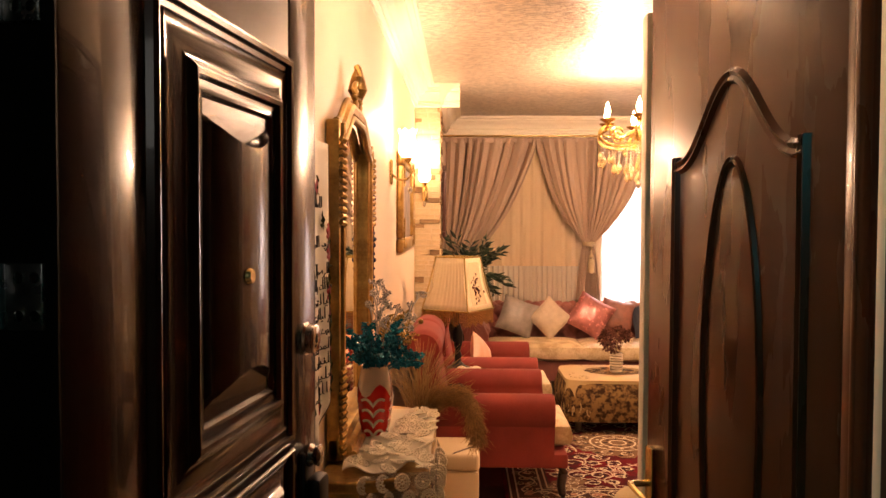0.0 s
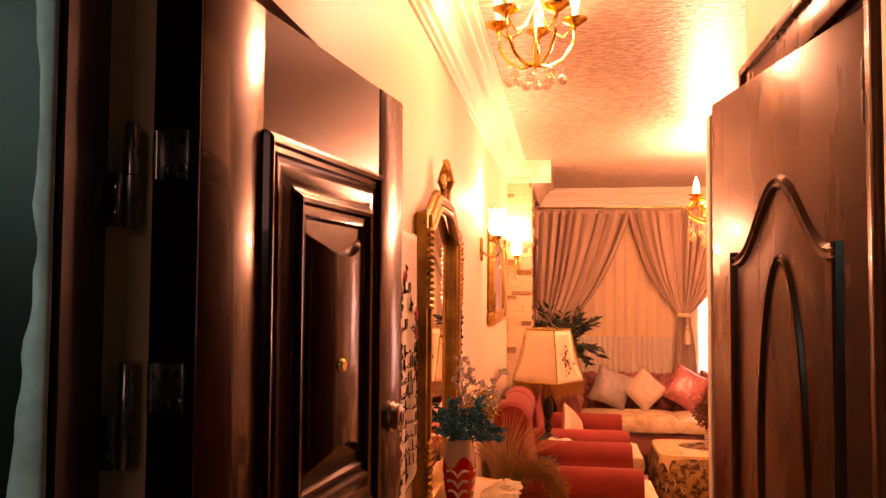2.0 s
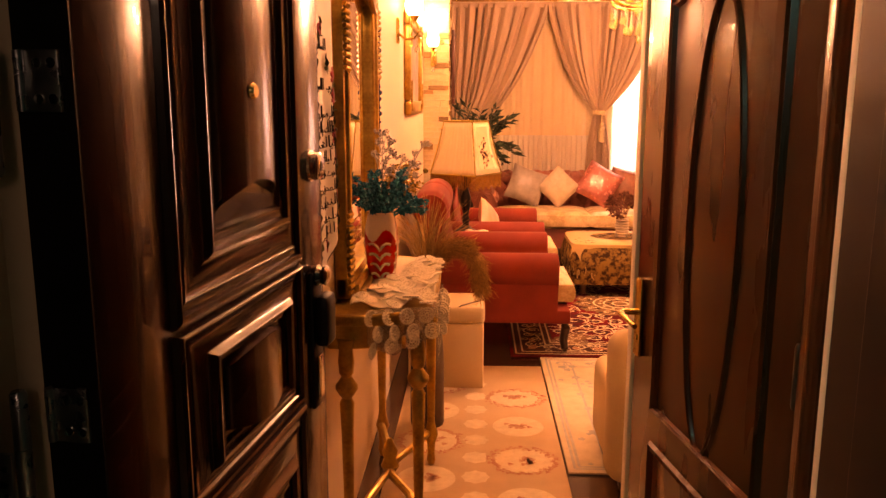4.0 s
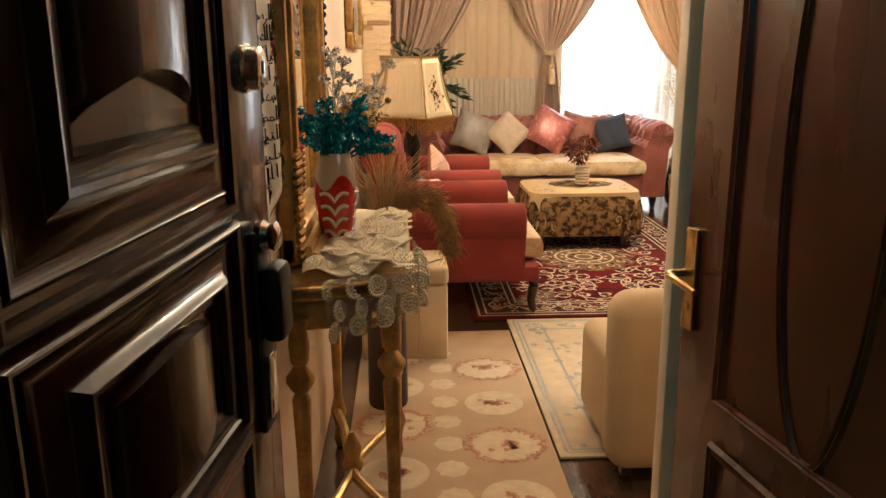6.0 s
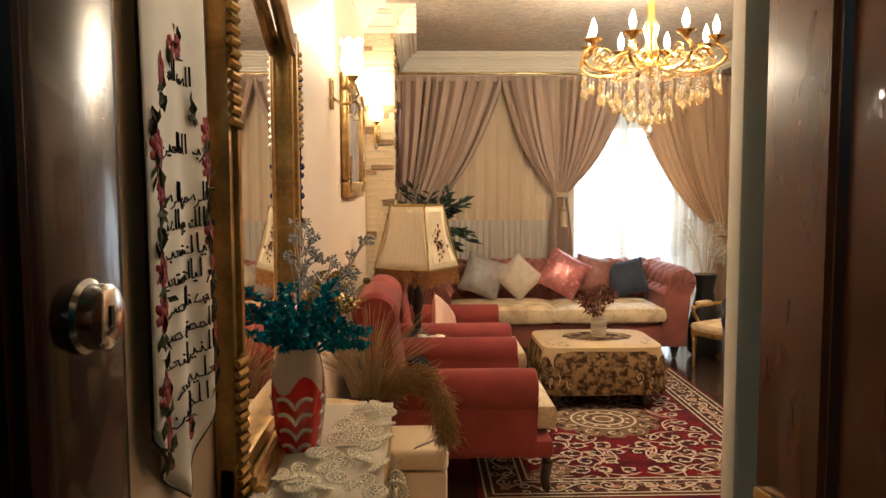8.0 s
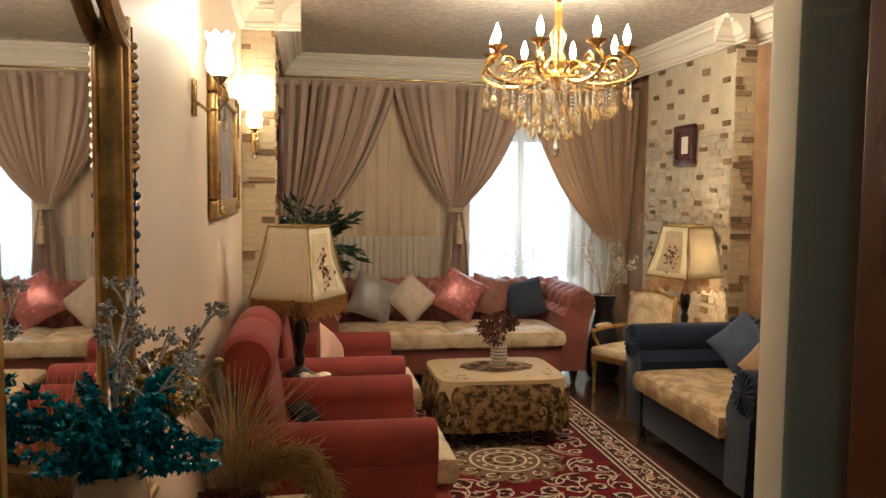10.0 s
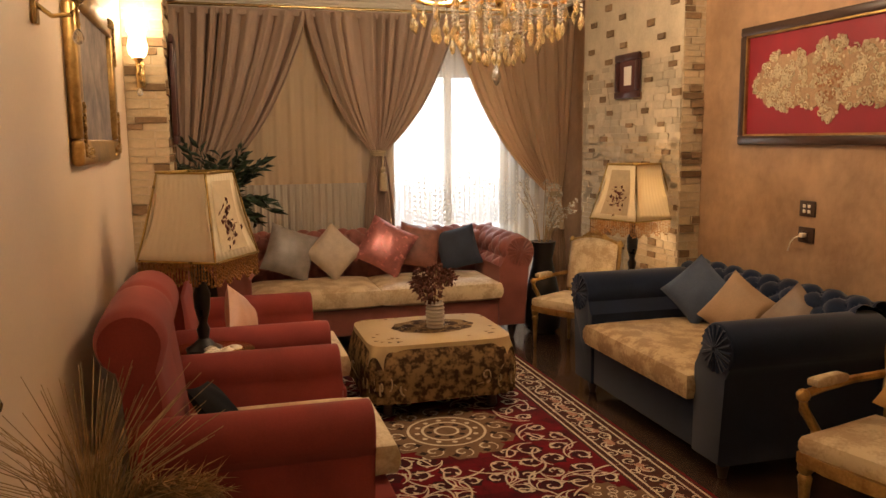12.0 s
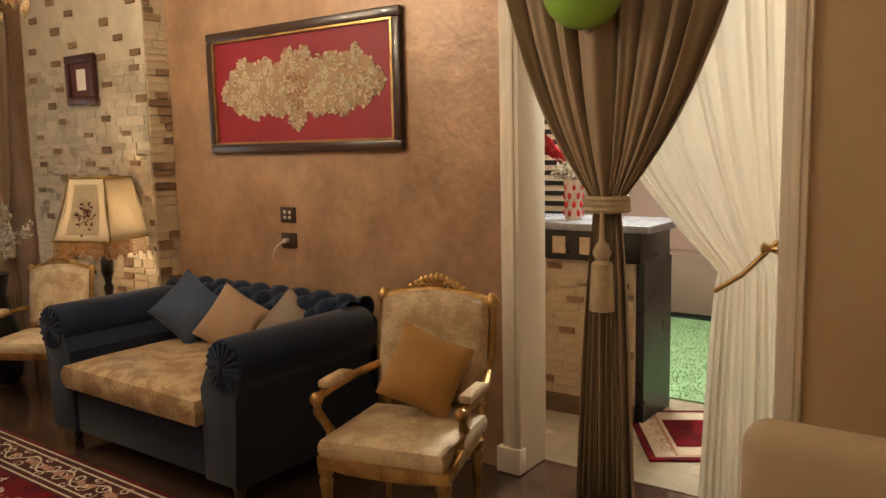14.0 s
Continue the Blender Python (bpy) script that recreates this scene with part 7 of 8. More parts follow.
def side_table(m, label, r=0.2):
    g = empty("side_table", m, label, "side table", "small gilt side tables")
    part("top", lathe(bmesh.new(), [(r - 0.03, 0.545), (r, 0.550), (r + 0.005, 0.560), (r, 0.572), (0.01, 0.574)], 28), M_GOLD_BRIGHT, g, "round gilt table top")
    part("stem", lathe(bmesh.new(), [(0.15, 0), (0.15, 0.02), (0.05, 0.06), (0.03, 0.12), (0.04, 0.25), (0.025, 0.40), (0.06, 0.53), (0.10, 0.546)], 18), M_GOLD, g)
    return g


side_table(pose(0.04, 5.56, 0), "round gilt side table between the armchairs")
side_table(pose(2.78, 6.66, 0), "round gilt side table behind the loveseat")
# crochet flowers lying on the side table
bm = bmesh.new()
rnd = random.Random(19)
for i in range(9):
    c = (0.10 + rnd.uniform(-.07, .1), 5.46 + rnd.uniform(-.06, .08), 0.586 + rnd.uniform(0, 0.012))
    for r in (0.010, 0.018, 0.026):
        tube(bm, [(c[0] + r * math.cos(a), c[1] + r * math.sin(a), c[2] + 0.012 - r * 0.4) for a in [2 * math.pi * k / 12 for k in range(13)]], 0.005, 5)
tagged(part("crochet_doily", bm, M_LACE), "white crochet rose doily on the side table", "doily")


def sconce(m, label, lit):
    g = empty("wall_sconce", m, label, "wall lamp", "brass wall sconces")
    part("backplate", bbox(0.0, 0.016, -0.024, 0.024, -0.07, 0.07, bevel=0.007, seg=3), M_BRASS, g, "brass backplate")
    arm = part("arm", tube(bmesh.new(), [(0.012, 0, -0.015), (0.05, 0.0, -0.045), (0.10, 0, -0.04), (0.13, 0, 0.0), (0.115, 0, 0.035), (0.10, 0, 0.055)], 0.007, 8), M_BRASS, g, "curled brass arm")
    part("cup", lathe(bmesh.new(), [(0.006, 0), (0.018, 0.012), (0.030, 0.03), (0.026, 0.032)], 16, (0.10, 0, 0.05)), M_BRASS, arm)
    bm = lathe(bmesh.new(), [(0.024, 0), (0.045, 0.025), (0.052, 0.06), (0.043, 0.10), (0.040, 0.125), (0.052, 0.155)], 28, (0.10, 0, 0.078))
    for v in bm.verts:
        if v.co.z > 0.22:
            a = math.atan2(v.co.y, v.co.x - 0.10)
            v.co.z += 0.009 * math.cos(7 * a)
    bmesh.ops.delete(bm, geom=[f for f in bm.faces if len(f.verts) > 4], context="FACES_ONLY")
    gl = part("glass_shade", bm, M_SHADE_GLASS, g, "frosted tulip glass shade")
    thick(gl, 0.002)
    part("crystal", lathe(bmesh.new(), [(0.001, -0.075), (0.013, -0.09), (0.016, -0.105), (0.010, -0.118), (0.001, -0.122)], 8, (0.115, 0, 0)), M_CRYSTAL_CLEAR, arm, "hanging crystal ball")
    part("crystal_chain", tube(bmesh.new(), [(0.115, 0, 0.03), (0.115, 0, -0.08)], 0.0018, 5), M_BRASS, arm)
    return g


M_SHADE_GLASS = mat("glowing_frosted_glass", (0.9, 0.82, 0.68), 0.5, var=0.05, emit=(1.0, 0.74, 0.40), strength=7.0, bump=0)
sconce(pose(LW, 4.42, 1.90), "lit brass wall sconce with a tulip glass shade", True)
sconce(pose(-0.27, 6.65, 1.87, 0, 0, -90), "lit brass wall sconce on the stone pillar", True)


def chandelier():
    g = empty("chandelier", pose(1.42, 5.6, 0), "gold chandelier with candle bulbs and amber crystals", "chandelier")
    part("column", lathe(bmesh.new(), [(0.02, 2.12), (0.05, 2.14), (0.06, 2.19), (0.035, 2.23), (0.05, 2.29), (0.03, 2.34), (0.045, 2.42), (0.022, 2.48), (0.03, 2.54), (0.018, 2.60), (0.05, 2.64), (0.055, 2.70)], 20), M_GOLD_BRIGHT, g, "turned gold column")
    arm_m = bulb_m = None
    for i in range(8):
        m = Matrix.Rotation(2 * math.pi * (i + 0.3) / 8, 4, "Z")
        if arm_m is None:
            bm = bmesh.new()
            pts = []
            for k in range(25):
                t = k / 24
                a = math.pi * (1.0 + 1.25 * t)
                pts.append((0.255 + 0.20 * math.cos(a) * (1 - 0.12 * t), 0, 2.235 + 0.085 * math.sin(a)))
            tube(bm, pts, 0.011, 7)
            tube(bm, [(0.05, 0, 2.20), (0.10, 0, 2.245), (0.16, 0, 2.27), (0.22, 0, 2.25), (0.26, 0, 2.215), (0.22, 0, 2.19), (0.19, 0, 2.21)], 0.007, 6)
            tube(bm, [(0.30 + p[0], 0, 2.24 + p[1]) for p in spiral(0, 0, 0.055, 1.5, 0, 1, 22)], 0.007, 6)
            for k in range(12):
                bmesh.ops.create_icosphere(bm, subdivisions=1, radius=0.006, matrix=Matrix.Translation((0.10 + 0.025 * k, 0, 2.235 - 0.058 * math.sin(math.pi * (k + 1) / 13))))
            lathe(bm, [(0.010, 2.29), (0.020, 2.315), (0.052, 2.335), (0.055, 2.342), (0.02, 2.338)], 16, (0.375, 0, 0))
            arm_m = part("arm", bm, M_GOLD_BRIGHT, g, "scrolled gold arm with a drip cup")
            arm_m.matrix_basis = m
            c = part("candle", lathe(bmesh.new(), [(0.014, 2.338), (0.014, 2.358), (0.009, 2.360)], 12, (0.375, 0, 0)), M_PLASTER, g, "white candle sleeve")
            c.matrix_basis = m
            bulb_m = part("bulb", lathe(bmesh.new(), [(0.010, 2.358), (0.021, 2.384), (0.019, 2.410), (0.008, 2.445), (0.001, 2.462)], 12, (0.375, 0, 0)), M_BULB, g, "flame-shaped glowing bulb")
            bulb_m.matrix_basis = m
        else:
            share(arm_m, "arm", m, g)
            share(c, "candle", m, g)
            share(bulb_m, "bulb", m, g)
    # crystal strands
    def strand(n, step, s_drop):
        a, b = bmesh.new(), None
        for k in range(n):
            bmesh.ops.create_icosphere(a, subdivisions=1, radius=0.0075, matrix=Matrix.Translation((0, 0, -step * k)))
        return a
    kinds = []
    for n in (4, 6, 9, 12):
        st = part("crystal_strand", strand(n, 0.020, 1), M_CRYSTAL_CLEAR, g)
        bm = bmesh.new()
        drop(bm, (0, 0, 0), 1.15)
        dr = part("crystal_drop", bm, M_CRYSTAL, g, "amber crystal drop")
        kinds.append((n, st, dr, [True]))
    def hang(x, y, z, kind):
        n, st, dr, fresh = kinds[kind]
        m, md = Matrix.Translation((x, y, z)), Matrix.Translation((x, y, z - 0.020 * n + 0.006))
        if fresh[0]:
            st.matrix_basis, dr.matrix_basis = m, md
            fresh[0] = False
        else:
            share(st, "crystal_strand", m, g)
            share(dr, "crystal_drop", md, g)
    for i in range(24):
        a = 2 * math.pi * i / 24
        hang(0.40 * math.cos(a), 0.40 * math.sin(a), 2.155 if i % 3 else 2.20, 0)
        hang(0.30 * math.cos(a + 0.1), 0.30 * math.sin(a + 0.1), 2.15, 1)
    for i in range(18):
        a = 2 * math.pi * i / 18
        hang(0.21 * math.cos(a), 0.21 * math.sin(a), 2.15, 1 if i % 2 else 2)
    for i in range(12):
        a = 2 * math.pi * i / 12
        hang(0.13 * math.cos(a), 0.13 * math.sin(a), 2.16, 3 if i % 2 else 2)
    for i in range(6):
        a = 2 * math.pi * i / 6
        hang(0.06 * math.cos(a), 0.06 * math.sin(a), 2.15, 3)
    part("hanger_ring", tube(bmesh.new(), [(0.30 * math.cos(a), 0.30 * math.sin(a), 2.158) for a in [2 * math.pi * i / 40 for i in range(41)]], 0.005, 6), M_GOLD_BRIGHT, g)
    bm = bmesh.new()
    drop(bm, (0, 0, 1.86), 1.7)
    tube(bm, [(0, 0, 2.13), (0, 0, 1.855)], 0.002, 5)
    part("centre_drop", bm, M_CRYSTAL_CLEAR, g, "clear centre crystal")


chandelier()


def hall_lamp():
    g = empty("hall_pendant", pose(0.03, 2.50, 0), "small gold pendant lamp hung with crystal balls", "pendant lamp")
    part("stem", lathe(bmesh.new(), [(0.006, 2.44), (0.012, 2.46), (0.007, 2.48), (0.007, 2.70), (0.04, 2.72), (0.05, 2.757)], 14), M_GOLD_BRIGHT, g)
    bm0 = None
    for i in range(5):
        m = Matrix.Rotation(2 * math.pi * (i + 0.2) / 5, 4, "Z")
        if not bm0:
            bm = tube(bmesh.new(), [(0.0, 0, 2.455), (0.05, 0, 2.448), (0.10, 0, 2.475), (0.135, 0, 2.53), (0.145, 0, 2.60)], 0.007, 7)
            lathe(bm, [(0.008, 2.595), (0.045, 2.615), (0.048, 2.622), (0.02, 2.62)], 14, (0.145, 0, 0))
            bm0 = part("arm", bm, M_GOLD_BRIGHT, g, "upturned gold arm")
            bm0.matrix_basis = m
            c = part("candle", lathe(bmesh.new(), [(0.011, 2.62), (0.011, 2.66)], 10, (0.145, 0, 0)), M_PLASTER, g)
            c.matrix_basis = m
            b = part("bulb", lathe(bmesh.new(), [(0.009, 2.66), (0.016, 2.68), (0.013, 2.70), (0.001, 2.735)], 10, (0.145, 0, 0)), M_BULB, g, "glowing flame bulb")
            b.matrix_basis = m
            bb = bmesh.new()
            bmesh.ops.create_icosphere(bb, subdivisions=2, radius=0.019, matrix=Matrix.Translation((0.10, 0, 2.405)))
            tube(bb, [(0.10, 0, 2.42), (0.10, 0, 2.475)], 0.002, 5)
            cr = part("crystal_ball", bb, M_CRYSTAL_CLEAR, g, "faceted crystal ball")
            cr.matrix_basis = m
            ch2 = part("chain", tube(bmesh.new(), [(0.145, 0, 2.60), (0.10, 0, 2.555), (0.05, 0, 2.58), (0.006, 0, 2.66)], 0.004, 6), M_GOLD_BRIGHT, g, "draped gold chain")
            ch2.matrix_basis = m
        else:
            for o, nm in ((bm0, "arm"), (c, "candle"), (b, "bulb"), (cr, "crystal_ball"), (ch2, "chain")):
                share(o, nm, m, g)
        share(cr, "crystal_ball", m @ Matrix.Rotation(0.6, 4, "Z") @ Matrix.Translation((-0.04, 0, -0.012)), g)


hall_lamp()

# ---- pictures and fittings ----
def gilt_picture():
    g = empty("gilt_picture", pose(LW, 5.38, 1.745), "oil painting in a heavy carved gold frame", "picture")
    w, h = 1.06, 0.64
    part("canvas", bbox(0.012, 0.02, -w / 2 + 0.08, w / 2 - 0.08, -h / 2 + 0.08, h / 2 - 0.08), mat("dark_painting", (0.34, 0.27, 0.22), 0.5, scale=9, fine=30, bump=0.2, color2=(0.05, 0.04, 0.04)), g, "blurred grey-brown painting", smooth=False)
    bm = bmesh.new()
    for a in ((0.001, 0.045, -w / 2, w / 2, -h / 2, -h / 2 + 0.09), (0.001, 0.045, -w / 2, w / 2, h / 2 - 0.09, h / 2), (0.001, 0.045, -w / 2, -w / 2 + 0.09, -h / 2 + 0.09, h / 2 - 0.09), (0.001, 0.045, w / 2 - 0.09, w / 2, -h / 2 + 0.09, h / 2 - 0.09)):
        box(bm, *a, bevel=0.018, seg=3)
    fr2 = part("picture_frame", bm, M_GOLD, g, "carved gold frame")
    bm = bmesh.new()
    for sy in (-1, 1):
        for sz in (-1, 1):
            for k in range(5):
                tube(bm, [(0.048, sy * (w / 2 - 0.05 - 0.035 * k) + p[0], sz * (h / 2 - 0.045) + p[1]) for p in spiral(0, 0, 0.022, 1.3, k, 1, 10)], 0.006, 5)
                tube(bm, [(0.048, sy * (w / 2 - 0.045) + p[0], sz * (h / 2 - 0.06 - 0.035 * k) + p[1]) for p in spiral(0, 0, 0.022, 1.3, k, 1, 10)], 0.006, 5)
    tagged(part("carving", bm, M_GOLD, fr2), kind="stuff")


gilt_picture()


def red_picture():
    g = empty("framed_embroidery", pose(RW, 5.33, 1.795), "cream lace embroidery on red cloth in a brown frame", "picture")
    w, h = 1.42, 0.67
    part("red_cloth", bbox(-0.012, -0.006, -w / 2 + 0.05, w / 2 - 0.05, -h / 2 + 0.05, h / 2 - 0.05), mat("red_satin_ground", (0.26, 0.010, 0.018), 0.6, var=0.25, scale=8, fine=160, bump=0.15), g, smooth=False)
    bm = bmesh.new()
    for a in ((-0.035, -0.001, -w / 2, w / 2, -h / 2, -h / 2 + 0.05), (-0.035, -0.001, -w / 2, w / 2, h / 2 - 0.05, h / 2), (-0.035, -0.001, -w / 2, -w / 2 + 0.05, -h / 2 + 0.05, h / 2 - 0.05), (-0.035, -0.001, w / 2 - 0.05, w / 2, -h / 2 + 0.05, h / 2 - 0.05)):
        box(bm, *a, bevel=0.010, seg=2)
    part("picture_frame", bm, M_DARKWOOD, g, "dark brown moulded frame")
    bm = bmesh.new()
    for s in (-1, 1):
        box(bm, -0.030, -0.013, s * (w / 2 - 0.055) - 0.006, s * (w / 2 - 0.055) + 0.006, -h / 2 + 0.05, h / 2 - 0.05)
        box(bm, -0.030, -0.013, -w / 2 + 0.062, w / 2 - 0.062, s * (h / 2 - 0.055) - 0.006, s * (h / 2 - 0.055) + 0.006)
    part("gilt_slip", bm, M_GOLD, g, smooth=False)
    # lace motif: lobes, scrolls and a pendant, mirrored left and right
    bm = bmesh.new()
    rnd = random.Random(4)
    lobes = ((0.0, 0.10, 0.085), (0.0, -0.02, 0.12), (0.0, -0.13, 0.07), (0.0, -0.19, 0.035), (0.13, 0.05, 0.09), (0.14, -0.06, 0.09), (0.25, 0.09, 0.075), (0.26, -0.03, 0.10), (0.36, 0.07, 0.085), (0.37, -0.06, 0.07), (0.46, 0.04, 0.09), (0.46, -0.06, 0.06), (0.54, 0.0, 0.065), (0.33, -0.12, 0.04), (0.06, 0.17, 0.04), (0.42, 0.14, 0.04))
    base = bmesh.new()
    for y, z, r in lobes:
        for s in ((1, -1) if y else (1,)):
            lathe(base, [(r * 1.02, 0.0), (r * 1.0, 0.003), (0.001, 0.0045)], 20, (-0.0125, s * y, z), Matrix.Rotation(radians(-90), 4, "Y"))
    part("lace_ground", base, mat("gold_brown_net", (0.42, 0.27, 0.15), 0.8, var=0.4, scale=60, fine=200, bump=0.4), g, "gold-brown net ground")
    for y, z, r in lobes:
        for s in ((1, -1) if y else (1,)):
            for k in range(int(150 * r)):
                a, q = rnd.random() * 6.28, r * rnd.random() ** 0.5
                cy, cz = s * (y + q * math.cos(a)), z + q * math.sin(a)
                rr = rnd.uniform(0.014, 0.026)
                tube(bm, [(-0.016 - 0.004 * rnd.random(), cy + p[0], cz + p[1]) for p in spiral(0, 0, rr, 1.2, rnd.random() * 6, rnd.choice((1, -1)), 9)], 0.0045, 4)
            n = int(80 * r)
            for k in range(n):
                a = 2 * math.pi * k / n
                bmesh.ops.create_icosphere(bm, subdivisions=1, radius=0.012, matrix=Matrix.Translation((-0.014, s * (y + r * math.cos(a)), z + r * math.sin(a))) @ Matrix.Diagonal((0.4, 1, 1, 1)))
    tagged(part("lace_motif", bm, mat("cream_gold_lace", (0.68, 0.55, 0.34), 0.6, var=0.35, scale=40, fine=150, bump=0.3), g, "cream and gold corded lace"), kind="stuff")
    bm = bmesh.new()
    for k in range(60):
        a, q = rnd.random() * 6.28, 0.10 * rnd.random() ** 0.5
        bmesh.ops.create_icosphere(bm, subdivisions=1, radius=0.009, matrix=Matrix.Translation((-0.020, q * math.cos(a), -0.02 + q * math.sin(a))) @ Matrix.Diagonal((0.4, 1, 1, 1)))
    tagged(part("rose_accents", bm, mat("rust_stitching", (0.36, 0.17, 0.08), 0.8, var=0.3, scale=60, bump=0.2), g), kind="stuff")


red_picture()


def small_frame(m, label, w, h):
    g = empty("small_picture", m, label, "picture", "small frames on the pillars")
    bm = bmesh.new()
    for a in ((-0.03, -0.001, -w / 2, w / 2, -h / 2, -h / 2 + 0.05), (-0.03, -0.001, -w / 2, w / 2, h / 2 - 0.05, h / 2), (-0.03, -0.001, -w / 2, -w / 2 + 0.05, -h / 2 + 0.05, h / 2 - 0.05), (-0.03, -0.001, w / 2 - 0.05, w / 2, -h / 2 + 0.05, h / 2 - 0.05)):
        box(bm, *a, bevel=0.010)
    part("picture_frame", bm, mat("dark_mahogany", (0.06, 0.014, 0.010), 0.35, var=0.4, scale=9, bump=0.1, coat=0.3), g)
    part("mount", bbox(-0.012, -0.004, -w / 2 + 0.05, w / 2 - 0.05, -h / 2 + 0.05, h / 2 - 0.05), mat("dark_red_mount", (0.10, 0.03, 0.02), 0.7, var=0.3), g, smooth=False)
    part("print", bbox(-0.016, -0.012, -w / 2 + 0.12, w / 2 - 0.12, -h / 2 + 0.09, h / 2 - 0.09), M_PLASTER, g, "small pale print", smooth=False)


small_frame(pose(2.945, 7.09, 1.94), "small mahogany framed print on the stone pillar", 0.34, 0.31)
small_frame(pose(-0.128, 6.92, 1.80, 0, 0, 180), "dark wooden frame on the pillar side", 0.30, 0.62)


def switch_plate(y, z, label, plug):
    g = empty("switch_plate", pose(RW, y, z), label, "wall switch", "brown switch plates")
    part("plate", bbox(-0.010, -0.0005, -0.058, 0.058, -0.042, 0.042, bevel=0.004), M_DARKWOOD, g)
    for k in (-1, 1):
        for j in (-1, 1):
            part("rocker", bbox(-0.014, -0.010, k * 0.018 - 0.010, k * 0.018 + 0.010, j * 0.014 - 0.009, j * 0.014 + 0.009, bevel=0.002), M_PLASTER if not plug else M_DARKWOOD, g)
    if plug:
        part("plug", bbox(-0.045, -0.012, -0.014, 0.014, -0.012, 0.012, bevel=0.005), M_PLASTER, g, "white plug")
        part("cable", tube(bmesh.new(), [(-0.045, 0, 0), (-0.06, 0.03, -0.02), (-0.03, 0.09, -0.05), (-0.01, 0.13, -0.10)], 0.004, 6), M_PLASTER, g)


switch_plate(5.45, 1.125, "brown switch plate with pale rockers", False)
switch_plate(5.45, 0.985, "brown socket plate with a white plug", True)

# ---- doorway to the kitchen ----
bm = bmesh.new()
for y0, y1 in ((2.84, 2.93), (3.99, 4.085)):
    for k, p in ((0.0, 0.022), (0.022, 0.030), (0.055, 0.020)):
        box(bm, RW - p, RW + 0.21, y0 + k, y0 + k + 0.032 if k < 0.05 else y1, 0, 2.47, 0.004)
box(bm, RW - 0.022, RW + 0.21, 2.84, 4.085, 2.40, 2.49, 0.006)
box(bm, RW - 0.04, RW + 0.02, 3.985, 4.11, 0, 0.12, 0.008)
tagged(part("trim_doorway", bm, M_PLASTER), "white moulded casing of the curtained doorway", "trim", kind="structure")
curtain("doorway_curtain", 2.97, 4.12, 2.44, 0.01, RW - 0.07, 3.56, 1.23, 0.10, 8, M_CURTAIN_GREY, "grey-beige satin doorway curtain tied with rope", low_spread=0.15, axis="y", amp=0.045, seed=7)
curtain("sheer_doorway_curtain", 2.93, 3.96, 2.42, 0.01, RW + 0.06, 3.04, 0.98, 0.24, 9, cloth_through("ivory_doorway_voile", (0.84, 0.78, 0.66), 0.55, 0.80), "cream sheer doorway curtain swept to the side", low_spread=0.12, axis="y", amp=0.014, seed=9)
tassel(pose(RW - 0.07, 3.56, 1.235, 0, 0, -90), "cream rope tieback with a heavy tassel", M_ROPE, size=1.35)
hook = empty("curtain_hook", pose(RW + 0.02, 2.94, 1.08), "brass holdback with a cord on the doorway", "holdback")
part("knob", lathe(bmesh.new(), [(0.02, 0), (0.012, 0.02), (0.025, 0.05), (0.01, 0.06)], 14, (0, 0, 0), Matrix.Rotation(radians(-90), 4, "X")), M_BRASS, hook)
part("cord", tube(bmesh.new(), [(0, 0.0, 0.03), (-0.01, 0.12, -0.10), (0.0, 0.22, -0.17)], 0.010, 8), M_GOLD, hook, "twisted gold cord")
bl = empty("balloon", pose(2.95, 3.615, 2.05), "light green balloon tied above the doorway curtain", "balloon")
bm = bmesh.new()
bmesh.ops.create_uvsphere(bm, u_segments=28, v_segments=18, radius=0.155)
for v in bm.verts:
    if v.co.z > 0:
        v.co.z *= 1.25
part("skin", bm, mat("lime_green_latex", (0.30, 0.55, 0.05), 0.3, var=0.1, scale=3, bump=0.02, coat=0.2), bl)
part("string", tube(bmesh.new(), [(0, 0, 0.19), (0.05, 0, 0.32), (RW - 2.95, 0, 0.40)], 0.003, 5), M_PLASTER, bl)


def bar_counter():
    g = empty("bar_counter", pose(0, 0, 0), "stone-faced bar counter with a black top", "counter")
    part("core", bbox(3.98, 4.32, 3.83, 6.4, 0.0, 0.86), M_STONE_JOIN, g)
    part("plinth", bbox(3.955, 4.0, 3.83, 6.4, 0, 0.10), mat("brown_plinth", (0.16, 0.10, 0.05), 0.5, var=0.3), g)
    part("dark_band", bbox(3.93, 4.34, 3.78, 6.4, 0.86, 1.02, bevel=0.006), M_BLACKPOT, g)
    for i in range(10):
        part("inlay", bbox(3.922, 3.931, 3.88 + 0.16 * i, 3.955 + 0.16 * i, 0.895, 0.985), M_STONE, g, "pale stone inlay")
    part("top", bbox(3.90, 4.40, 3.72, 6.4, 1.02, 1.06, bevel=0.008), mat("grey_marble_top", (0.32, 0.33, 0.37), 0.2, var=0.4, scale=20, bump=0.02), g, "grey patterned marble top")
    part("end_panel", bbox(4.0, 4.38, 3.785, 3.83, 0.0, 0.86), M_BLACKPOT, g)
    return g


COUNTER = bar_counter()


